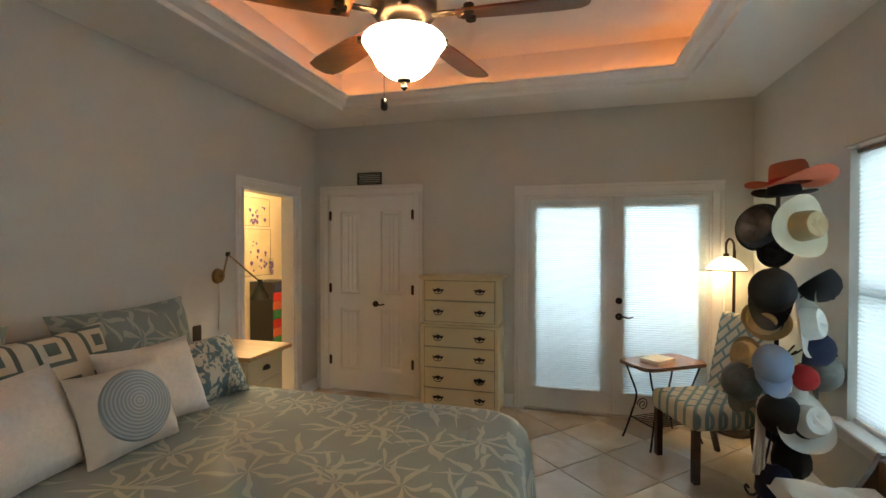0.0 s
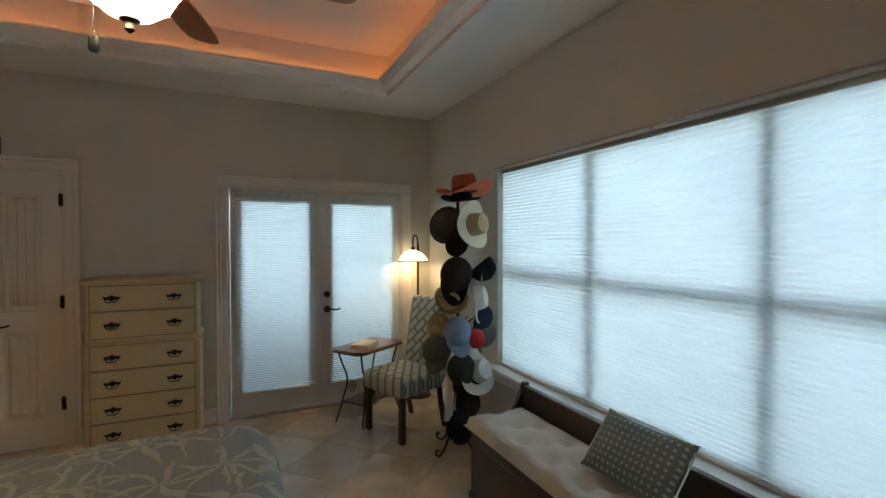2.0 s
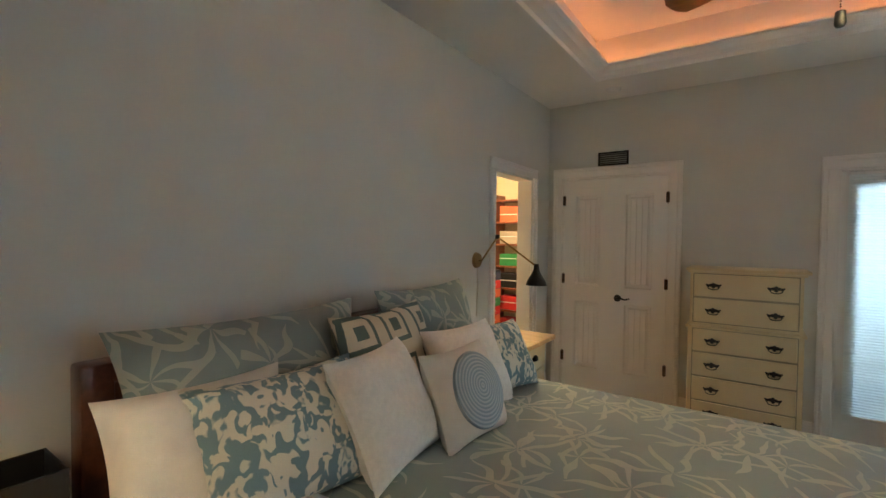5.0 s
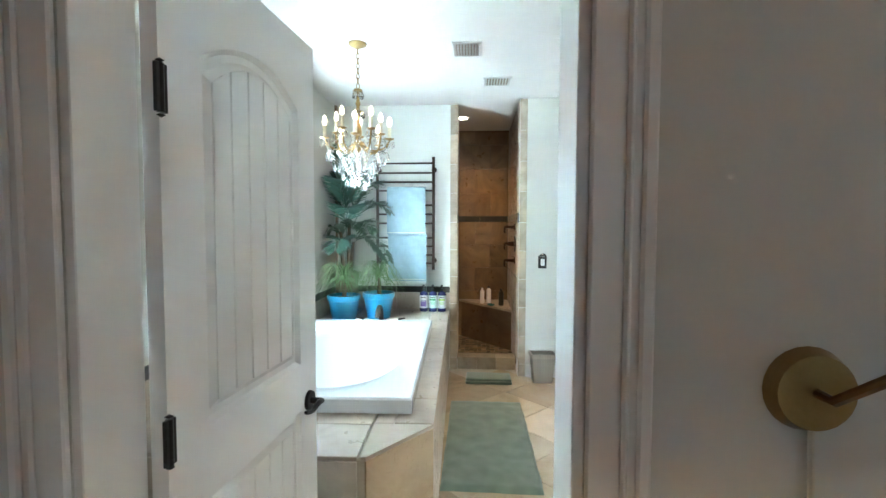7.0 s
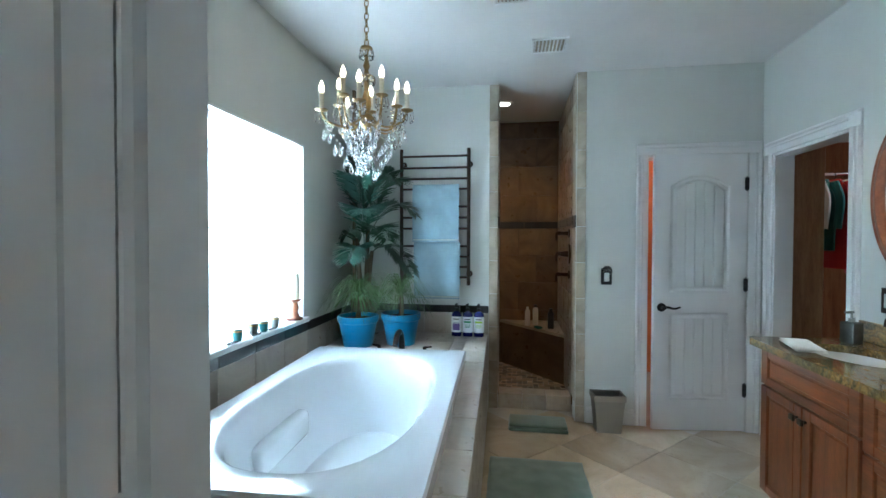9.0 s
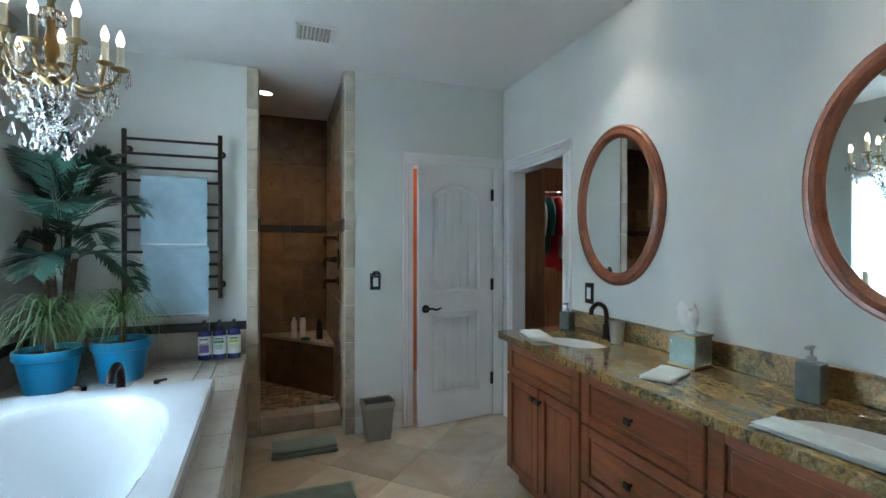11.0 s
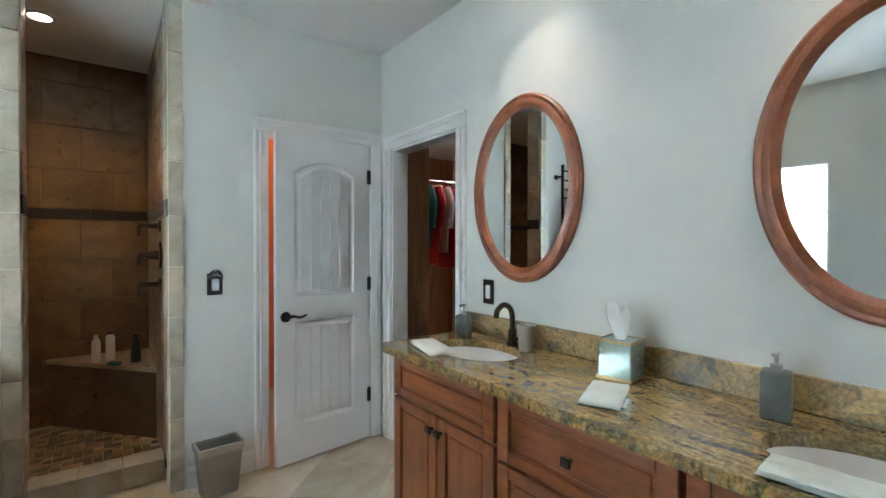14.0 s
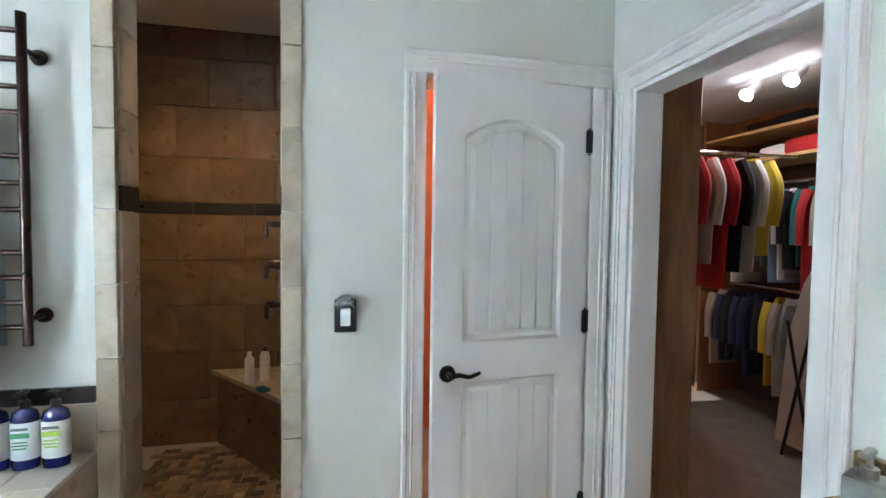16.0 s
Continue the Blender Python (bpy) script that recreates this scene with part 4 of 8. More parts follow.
for k in range(6):
    z0 = 0.90 + k * 0.185
    box_into(bm, -2.935, -6.062 + 0.002 * (k % 2), z0, -1.965, -6.058 + 0.002 * (k % 2), z0 + 0.183)
part("roman_shade", bm, M["shade_bath"], win, "white roman shade", False)
bm = bmesh.new()
for k in range(1, 6):
    box_into(bm, -2.935, -6.056, 0.896 + k * 0.185, -1.965, -6.050, 0.901 + k * 0.185)
part("shade_batten", bm, M["slate"], win, "thin dark battens", False)

# ---- bathroom: built-in things ----


def tiled_strip(bm_owner, name, mat, cells):
    """Tiles as parts of an owner: each cell is (x0, y0, z0, x1, y1, z1)."""
    for c in cells:
        part(name, box(*c, 0.0025), mat, bm_owner, "", False)


tub_deck = thing("tub_deck", (0, 0, 0), "beige tiled platform round the white bathtub", "tub deck")
bm = bmesh.new()
box_into(bm, -3.945, -5.0, 0.0, -1.36, -4.842, 0.595)
box_into(bm, -1.36, -6.10, 0.0, -0.94, -5.07, 0.595)
box_into(bm, -3.945, -6.10, 0.0, -2.955, -5.0, 0.595)
box_into(bm, -2.955, -6.10, 0.0, -1.36, -5.88, 0.595)
prism_into(bm, [(-1.36, -5.07), (-0.94, -5.07), (-0.94, -5.065), (-1.225, -4.842), (-1.36, -4.842)], 0.0, 0.595)
part("deck_core", bm, M["grout"], tub_deck, "", False)
cells = []
x = -3.945
while x < -1.24:
    x1 = min(x + 0.305, -1.225)
    cells.append((x + 0.002, -4.998, 0.596, x1 - 0.002, -4.832, 0.612))
    for z0, z1 in ((0.003, 0.295), (0.299, 0.594)):
        cells.append((x + 0.002, -4.841, z0, x1 - 0.002, -4.831, z1))
    x = x1 + 1e-6
for y0, y1 in ((-6.10, -5.712), (-5.708, -5.404), (-5.400, -5.096), (-5.092, -5.002)):
    for x0, x1 in ((-3.945, -3.592), (-3.588, -3.284), (-3.28, -2.957)):
        cells.append((x0, y0, 0.596, x1, y1, 0.612))
    cells.append((-1.205, y0, 0.596, -0.932, min(y1, -5.086), 0.612) if y0 < -5.095 else (-1.368, -5.082, 0.596, -1.222, -5.002, 0.612))
    if y0 < -5.095:
        cells.append((-1.368, y0, 0.596, -1.209, min(y1, -5.086), 0.612))
    for z0, z1 in ((0.003, 0.295), (0.299, 0.594)):
        if y0 < -5.095:
            cells.append((-0.939, y0, z0, -0.929, min(y1, -5.07), z1))
x = -2.953
while x < -1.40:
    cells.append((x, -6.10, 0.596, min(x + 0.303, -1.372), -5.882, 0.612))
    x += 0.307
tiled_strip(tub_deck, "tile", M["deck_tile"], cells)
bm = prism_into(bmesh.new(), [(-1.218, -5.082), (-0.932, -5.082), (-0.932, -5.063), (-1.218, -4.833)], 0.596, 0.612)
part("tile", bm, M["deck_tile"], tub_deck, "", False)
for z0, z1 in ((0.003, 0.295), (0.299, 0.594)):
    bm = prism_into(bmesh.new(), [(-1.222, -4.842), (-0.940, -5.068), (-0.931, -5.061), (-1.219, -4.831)], z0, z1)
    part("tile", bm, M["floor_tile"], tub_deck, "", False)

tub_deck.matrix_world = Matrix.Translation((-3.90, -4.855, 0)) @ Matrix.Rotation(radians(1.7), 4, "Z") @ Matrix.Translation((3.90, 4.835, 0))

# tiled splash with its dark liner
splash = thing("tile_splash", (0, 0, 0), "beige tile splash with a dark liner above the tub deck", "tile splash")
cells, liners = [], []
x = -3.896
while x < -0.95:
    cells.append((x, -6.018, 0.614, min(x + 0.303, -0.93), -6.008, 0.79))
    liners.append((x, -6.018, 0.792, min(x + 0.303, -0.93), -6.004, 0.853))
    x += 0.307
y = -6.006
while y < -4.86:
    cells.append((-3.898, y, 0.614, -3.888, min(y + 0.303, -4.848), 0.79))
    liners.append((-3.898, y, 0.792, -3.884, min(y + 0.303, -4.848), 0.853))
    y += 0.307
tiled_strip(splash, "tile", M["deck_tile"], cells)
tiled_strip(splash, "liner_tile", M["band_tile"], liners)

# bathtub
tub = thing("bathtub", (-2.154, -5.406, 0.613), "white oval drop-in bathtub with a square rim", "bathtub", rz=2.2)
bm = bmesh.new()
n = 64
hx, hy = 0.858, 0.495


def square_ring(k, z, inset=0.0):
    a = 2 * math.pi * k / n
    c, s = math.cos(a), math.sin(a)
    r = 1.0 / max(abs(c), abs(s))
    return (c * r * (hx - inset), s * r * (hy - inset), z)


def oval(k, ax, ay, z, dx=0.0):
    a = 2 * math.pi * k / n
    c, s = math.cos(a), math.sin(a)
    p = 2.5
    r = (abs(c / ax) ** p + abs(s / ay) ** p) ** (-1 / p)
    return (c * r + dx, s * r, z)


rings = [[bm.verts.new(square_ring(k, z, i)) for k in range(n)] for z, i in ((0.0, 0.0), (0.062, 0.0), (0.072, 0.008))]
for ax, ay, z, dx in ((0.735, 0.40, 0.072, 0.01), (0.72, 0.387, 0.064, 0.01), (0.70, 0.37, 0.03, 0.01), (0.66, 0.34, -0.12, 0.01), (0.61, 0.305, -0.28, 0.01), (0.56, 0.25, -0.36, 0.0), (0.30, 0.14, -0.38, 0.0)):
    rings.append([bm.verts.new(oval(k, ax, ay, z, dx)) for k in range(n)])
for p, q in zip(rings, rings[1:]):
    for k in range(n):
        bm.faces.new((p[k], p[(k + 1) % n], q[(k + 1) % n], q[k]))
bm.faces.new(rings[-1])
part("basin", bm, M["tub"], tub)
for sy in (-1, 1):
    bm = box(-0.22, sy * 0.33 - 0.05, -0.24, 0.28, sy * 0.33 + 0.05, -0.10, 0.03, 3)
    part("armrest", bm, M["tub"], tub)
bm = rod((0, 0, -0.377), (0, 0, -0.370), 0.03, 0.028, 18)
part("drain", bm, M["chrome"], tub)
# tub faucet
fa = thing("tub_faucet", (-3.14, -5.40, 0.612), "dark bronze roman tub faucet with two handles", "faucet", rz=0)
part("spout", tube(curved([(0, 0, 0), (0, 0, 0.10), (0.05, 0, 0.165), (0.13, 0, 0.15), (0.17, 0, 0.10)], 6), 0.022, 12, 0.8), M["bronze"], fa)
for y in (-0.16, 0.16):
    bm = lathe([(0.03, 0), (0.028, 0.012), (0.013, 0.02), (0.012, 0.06), (0.0, 0.065)], 14, (0, y, 0))
    tube_into(bm, [(0, y, 0.055), (0.0, y + 0.05 * (1 if y > 0 else -1), 0.062)], 0.008, 8, 0.7)
    part("handle", bm, M["bronze"], fa)

# ---- shower ----
sh = thing("shower_surround", (0, 0, 0), "tan tiled jambs and curb of the open shower", "shower jamb")
for x, y0, y1 in ((-3.90, -4.845, -4.772), (-3.72, -4.168, -4.100)):
    zs = [0.0, 0.125, 0.40, 0.68, 0.955, 1.23, 1.505, 1.80, 2.09, 2.385, ZT - 0.003]
    for a, b in zip(zs, zs[1:]):
        part("tile", box(x - 0.012, y0, a + 0.002, x + 0.012, y1, b - 0.002, 0.002), M["jamb_tile"], sh, "", False)
for x0, x1, yy, k in ((-4.06, -3.914, -4.772, 1), (-3.905, -3.734, -4.168, -1)):
    zs = [0.15, 0.40, 0.68, 0.955, 1.23, 1.50, 1.60, 1.88, 2.18, 2.475, ZT - 0.003]
    for a, b in zip(zs, zs[1:]):
        m = M["band_tile"] if abs(a - 1.50) < 0.01 else M["jamb_tile"]
        p = sorted((yy - 0.004 * k, yy + 0.008 * k))
        part("tile", box(x0, p[0], a + 0.002, x1, p[1], b - 0.002, 0.002), m, sh, "", False)
for y0 in (-4.762, -4.566, -4.37):
    part("curb_tile", box(-4.07, y0, 0.002, -3.905, y0 + 0.192, 0.125, 0.003), M["jamb_tile"], sh, "", False)
wt = thing("shower_wall_tiles", (0, 0, 0), "large brown stone tiles with a dark liner band", "wall tile")
rows = [(0.06, 0.34), (0.345, 0.645), (0.65, 0.945), (0.95, 1.235), (1.24, 1.525), (1.605, 1.882), (1.887, 2.195), (2.20, 2.50), (2.505, 2.672)]
for i, (z0, z1) in enumerate(rows):
    y = -5.998 + (0.0 if i % 2 else -0.19)
    while y < -4.18:
        a, b = max(y, -5.998), min(y + 0.395, -4.158)
        if b - a > 0.03:
            part("tile", box(-5.134, a + 0.002, z0, -5.122, b - 0.002, z1 - 0.003, 0.002), M["shower_tile"], wt, "", False)
        y += 0.40
    x = -5.12 + (0.0 if i % 2 else -0.2)
    while x < -3.92:
        a, b = max(x, -5.12), min(x + 0.395, -3.908)
        if b - a > 0.03:
            part("tile", box(a + 0.002, -4.174, z0, b - 0.002, -4.156, z1 - 0.003, 0.002), M["shower_tile"], wt, "", False)
        x += 0.40
for k in range(5):
    part("liner_tile", box(-5.134, -5.99 + k * 0.365, 1.53, -5.118, -5.99 + (k + 1) * 0.365 - 0.004, 1.60, 0.003), M["band_tile"], wt, "", False)
for k in range(4):
    part("liner_tile", box(-5.115 + k * 0.302, -4.178, 1.53, -5.115 + (k + 1) * 0.302 - 0.004, -4.156, 1.60, 0.003), M["band_tile"], wt, "", False)
fl = thing("shower_floor", (0, 0, 0), "brown and tan stone mosaic shower floor", "mosaic floor")
part("floor_bed", box(-5.134, -5.998, 0.0, -4.065, -4.158, 0.052), M["grout"], fl, "", False)
chip = bmesh.new()
box_into(chip, -0.023, -0.048, 0.0, 0.023, 0.048, 0.008, 0.003)
me_a = part("mosaic_chip", chip, M["mosaic"], fl, "", False)
me_a.location = (-4.095, -5.10, 0.050)
count = 0
for i in range(22):
    for j in range(18):
        x, y = -4.095 - i * 0.047, -4.19 - j * 0.049
        long = (i + j) % 4
        if long == 1 or count > 290:
            continue
        ob = new("mosaic_chip", me_a.data)
        ob.parent = fl
        if long == 0:
            ob.location = (x, y - 0.0245, 0.050)
        else:
            ob.location, ob.scale = (x, y, 0.050), (1, 0.46, 1)
        count += 1
bench = thing("shower_bench", (0, 0, 0), "brown tiled corner bench in the shower", "shower bench")
part("base", prism_into(bmesh.new(), [(-5.12, -4.76), (-4.42, -4.178), (-5.12, -4.178)], 0.052, 0.50), M["shower_tile"], bench, "", False)
part("seat", prism_into(bmesh.new(), [(-5.12, -4.79), (-4.39, -4.178), (-5.12, -4.178)], 0.502, 0.53), M["jamb_tile"], bench, "", False)


def bottle(name, place, r, h, mat, cap, label, flat=1.0, rz=0.0):
    t = thing(name, place, label, "bottle", "bottles", rz)
    part("body", lathe([(0, 0), (r, 0.004), (r, h * 0.74), (r * 0.85, h * 0.82), (r * 0.4, h * 0.88), (0, h * 0.88)], 18, (0, 0, 0), 1.0, flat), mat, t)
    part("cap", lathe([(0, h * 0.88), (r * 0.5, h * 0.88), (r * 0.48, h), (0, h)], 14), cap, t)
    return t


bottle("shampoo_bottle", (-4.83, -4.42, 0.531), 0.028, 0.21, M["plastic_white"], M["plastic_black"], "white shampoo bottle on the shower bench")
bottle("shampoo_bottle", (-4.80, -4.50, 0.531), 0.026, 0.19, M["label_white"], M["plastic_white"], "pale shampoo bottle on the shower bench")
bottle("shampoo_bottle", (-4.66, -4.28, 0.531), 0.03, 0.20, M["plastic_black"], M["plastic_black"], "black shampoo bottle on the shower bench")
soap = thing("soap_bar", (-4.66, -4.40, 0.531), "teal soap bar on the shower bench", "soap", rz=40)
part("bar", box(-0.04, -0.025, 0, 0.04, 0.025, 0.022, 0.008, 2), M["teal"], soap)
for z, big in ((1.46, 0), (1.285, 1), (1.11, 0)):
    v = thing("shower_valve", (-4.08, -4.176, z), "dark bronze shower valve on the tiled wall" if big else "dark bronze shower knob on the tiled wall", "shower valve", "shower controls")
    part("plate", rod((0, 0, 0), (0, -0.012, 0), 0.085 if big else 0.036, None, 24), M["bronze"], v)
    bm = rod((0, -0.01, 0), (0, -0.075 if big else -0.06, 0), 0.028 if big else 0.018, 0.020 if big else 0.014, 14)
    tube_into(bm, curved([(0, -0.07 if big else -0.055, 0), (0.0, -0.10, 0.004), (0, -0.108, -0.03), (0, -0.106, -0.06)], 4), 0.014, 8, 0.7)
    lathe_into(bm, [(0, -0.02), (0.018, -0.012), (0.020, 0.0), (0.012, 0.014), (0, 0.02)], 12, (0, -0.085, 0.0))
    part("handle", bm, M["bronze"], v)

# ---- recessed lamps and vents ----


def can_light(x, y, z):
    t = thing("recessed_light", (x, y, z), "round white recessed ceiling light, lit", "ceiling light", "recessed lights")
    part("trim_ring", lathe([(0.055, -0.001), (0.085, -0.001), (0.088, -0.006), (0.055, -0.010)], 28, closed=True), M["trim"], t)
    part("lens", rod((0, 0, -0.001), (0, 0, -0.004), 0.055, None, 24), M["can_glow"], t)


can_light(-4.43, -4.74, ZT)
can_light(-2.23, -3.05, ZT)
can_light(-1.05, -3.05, ZT)


def ceiling_vent(x0, y0, x1, y1, z, label, mat):
    t = thing("ceiling_vent", ((x0 + x1) / 2, (y0 + y1) / 2, z), label, "vent", "ceiling vents")
    w, d = (x1 - x0) / 2, (y1 - y0) / 2
    # flat sheet in grout grey: its colour gives the shade between the slats
    part("backing", box(-w * 0.88, -d * 0.88, -0.004, w * 0.88, d * 0.88, -0.001), M["grout"], t, "grey sheet standing in for the shade behind the slats", False)
    bm = bmesh.new()
    for b in ((-w, -d, -w * 0.86, d), (w * 0.86, -d, w, d), (-w * 0.86, -d, w * 0.86, -d * 0.86), (-w * 0.86, d * 0.86, w * 0.86, d)):
        box_into(bm, b[0], b[1], -0.012, b[2], b[3], -0.001, 0.002)
    part("frame", bm, mat, t, "", False)
    for k in range(9):
        y = -d * 0.8 + 1.6 * d * k / 8
        part("slat", turned(box(-w * 0.85, -0.006, -0.001, w * 0.85, 0.006, 0.001), Matrix.Translation((0, y, -0.010)) @ Matrix.Rotation(radians(35), 4, "X")), mat, t, "", False)


ceiling_vent(-3.31, -4.535, -3.09, -4.30, ZT, "white square exhaust vent in the ceiling", M["trim"])
ceiling_vent(-2.63, -4.76, -2.38, -4.56, ZT, "white slatted air vent in the ceiling", M["trim"])

# ---- vanity ----
VX0, VX1, VY = -2.71, -0.76, -3.37
van = thing("vanity_cabinet", (0, 0, 0), "cherry wood vanity cabinet with panelled doors and drawers", "vanity")
bm = bmesh.new()
box_into(bm, VX0, VY + 0.022, 0.10, VX1, -2.875, 0.70)
box_into(bm, VX0, VY + 0.022, 0.70, VX1, VY + 0.04, 0.852)
box_into(bm, VX0 + 0.01, VY + 0.08, 0.0, VX1 - 0.01, -2.875, 0.10)
part("body", bm, M["cherry_up"], van, "", False)
for x0, x1 in ((VX0, VX0 + 0.012), (VX1 - 0.012, VX1)):
    part("side_panel", box(x0 - 0.004, VY + 0.03, 0.11, x1 + 0.004, -2.90, 0.845, 0.003), M["cherry_up"], van, "", False)


def shaker(x0, x1, z0, z1, name, rail=0.055, mat="cherry"):
    bm = bmesh.new()
    y0, y1 = VY, VY + 0.022
    box_into(bm, x0, y0, z0, x0 + rail, y1, z1, 0.003)
    box_into(bm, x1 - rail, y0, z0, x1, y1, z1, 0.003)
    box_into(bm, x0 + rail, y0, z0, x1 - rail, y1, z0 + rail * 0.75, 0.003)
    box_into(bm, x0 + rail, y0, z1 - rail * 0.75, x1 - rail, y1, z1, 0.003)
    o = part(name, bm, M[mat], van, "", False)
    bm = box(x0 + rail, y0 + 0.012, z0 + rail * 0.75, x1 - rail, y1 - 0.002, z1 - rail * 0.75)
    q = rail * 0.25
    box_into(bm, x0 + rail + q, y0 + 0.008, z0 + rail * 0.75 + q, x1 - rail - q, y1 - 0.002, z1 - rail * 0.75 - q, 0.004)
    part("panel", bm, M[mat], o, "", False)
    return o


def square_knob(parent, x, z):
    bm = rod((x, VY, z), (x, VY - 0.018, z), 0.007, None, 10)
    box_into(bm, x - 0.017, VY - 0.030, z - 0.014, x + 0.017, VY - 0.017, z + 0.014, 0.003)
    part("knob", bm, M["black_metal"], parent, "square dark knob")


shaker(-2.70, -2.03, 0.665, 0.845, "false_drawer")
d1 = shaker(-2.70, -2.368, 0.115, 0.655, "door", mat="cherry_up")
square_knob(d1, -2.395, 0.60)
d2 = shaker(-2.362, -2.03, 0.115, 0.655, "door", mat="cherry_up")
square_knob(d2, -2.335, 0.60)
for z0, z1 in ((0.625, 0.845), (0.37, 0.615), (0.115, 0.36)):
    dr = shaker(-2.015, -1.405, z0, z1, "drawer")
    square_knob(dr, -1.71, (z0 + z1) / 2)
shaker(-1.39, -0.775, 0.625, 0.845, "false_drawer")
d1 = shaker(-1.39, -1.085, 0.115, 0.615, "door", mat="cherry_up")
square_knob(d1, -1.11, 0.56)
d2 = shaker(-1.08, -0.775, 0.115, 0.615, "door", mat="cherry_up")
square_knob(d2, -1.055, 0.56)

SINKS = ((-2.40, -3.13), (-1.08, -3.155))
top = thing("granite_worktop", (0, 0, 0), "polished brown and gold granite vanity top with backsplash", "worktop")
outline = [(-0.715, -2.873), (-2.765, -2.873), (-2.765, -3.375), (-2.755, -3.402), (-2.725, -3.415), (-0.745, -3.415), (-0.722, -3.405), (-0.715, -3.385)]
bm = bmesh.new()
hi = [bm.verts.new((x, y, 0.892)) for x, y in outline]
edges = [bm.edges.new((hi[k], hi[(k + 1) % len(hi)])) for k in range(len(hi))]
for sx, sy in SINKS:
    ring = [bm.verts.new((sx + 0.225 * math.cos(2 * math.pi * k / 40), sy + 0.165 * math.sin(2 * math.pi * k / 40), 0.892)) for k in range(40)]
    edges += [bm.edges.new((ring[k], ring[(k + 1) % 40])) for k in range(40)]
bmesh.ops.triangle_fill(bm, use_beauty=True, edges=edges)
ex = bmesh.ops.extrude_face_region(bm, geom=bm.faces[:])
for v in [g for g in ex["geom"] if isinstance(g, bmesh.types.BMVert)]:
    v.co.z -= 0.036
part("slab", bm, M["granite"], top, "", False)
part("backsplash", box(-2.755, -2.892, 0.894, -0.72, -2.873, 0.995, 0.003), M["granite_splash"], top, "", False)
for sx, sy in SINKS:
    s = thing("sink", (sx, sy, 0.856), "white oval porcelain undermount sink", "sink", "vanity sinks")
    part("bowl", lathe([(0.242, 0.0), (0.232, 0.034), (0.226, 0.0), (0.215, -0.04), (0.17, -0.10), (0.10, -0.135), (0.02, -0.14), (0, -0.14)], 40, (0, 0, 0), 1.0, 0.733), M["porcelain"], s)
    part("drain", rod((0, 0, -0.138), (0, 0, -0.132), 0.022, None, 16), M["bronze"], s)
    f = thing("vanity_faucet", (sx + 0.05, -2.955, 0.893), "dark bronze gooseneck faucet with a side lever", "faucet", "vanity faucets")
    part("base", lathe([(0.028, 0), (0.028, 0.01), (0.020, 0.02), (0.019, 0.07), (0.014, 0.08), (0, 0.08)], 18), M["bronze"], f)
    part("spout", tube(curved([(0, 0, 0.06), (0, 0, 0.13), (0, -0.015, 0.172), (0, -0.055, 0.190), (0, -0.092, 0.168), (0, -0.100, 0.135)], 6), 0.0125, 12), M["bronze"], f)
    bm = rod((0.01, 0, 0.035), (0.085, 0, 0.035), 0.011, 0.009)
    tube_into(bm, curved([(0.085, 0, 0.03), (0.088, 0, 0.06), (0.086, -0.01, 0.085)], 4), 0.008, 8, 0.8)
    part("lever", bm, M["bronze"], f)

# low make-up counter beside the vanity
low = thing("makeup_counter", (0, 0, 0), "low granite make-up counter beside the vanity", "counter")
part("slab", box(-0.702, -3.30, 0.705, -0.145, -2.873, 0.74, 0.004), M["granite"], low, "", False)
part("backsplash", box(-0.702, -2.892, 0.742, -0.145, -2.873, 0.815, 0.003), M["granite_splash"], low, "", False)
part("leg_panel", box(-0.70, -3.25, 0.0, -0.66, -2.88, 0.704), M["cherry_up"], low, "", False)
crate = thing("wooden_tray", (-0.43, -3.02, 0.741), "honey wood tray with hair spray cans on the counter", "tray")
bm = bmesh.new()
box_into(bm, -0.17, -0.13, 0, 0.17, 0.13, 0.06)
for b in ((-0.17, -0.13, -0.158, 0.13), (0.158, -0.13, 0.17, 0.13), (-0.158, -0.13, 0.158, -0.118), (-0.158, 0.118, 0.158, 0.13)):
    box_into(bm, b[0], b[1], 0.06, b[2], b[3], 0.105, 0.002)
part("box", bm, M["block_wood"], crate, "", False)
for i, (x, y) in enumerate(((-0.535, -2.985), (-0.455, -3.0))):
    can = bottle("spray_can", (x, y, 0.803), 0.027, 0.215, M["plastic_white"], M["plastic_black"], "white hair spray can in the wooden tray")
    part("label_band", lathe([(0.0266, 0.05), (0.0266, 0.11)], 18), M["label_purple" if i else "label_white"], can)
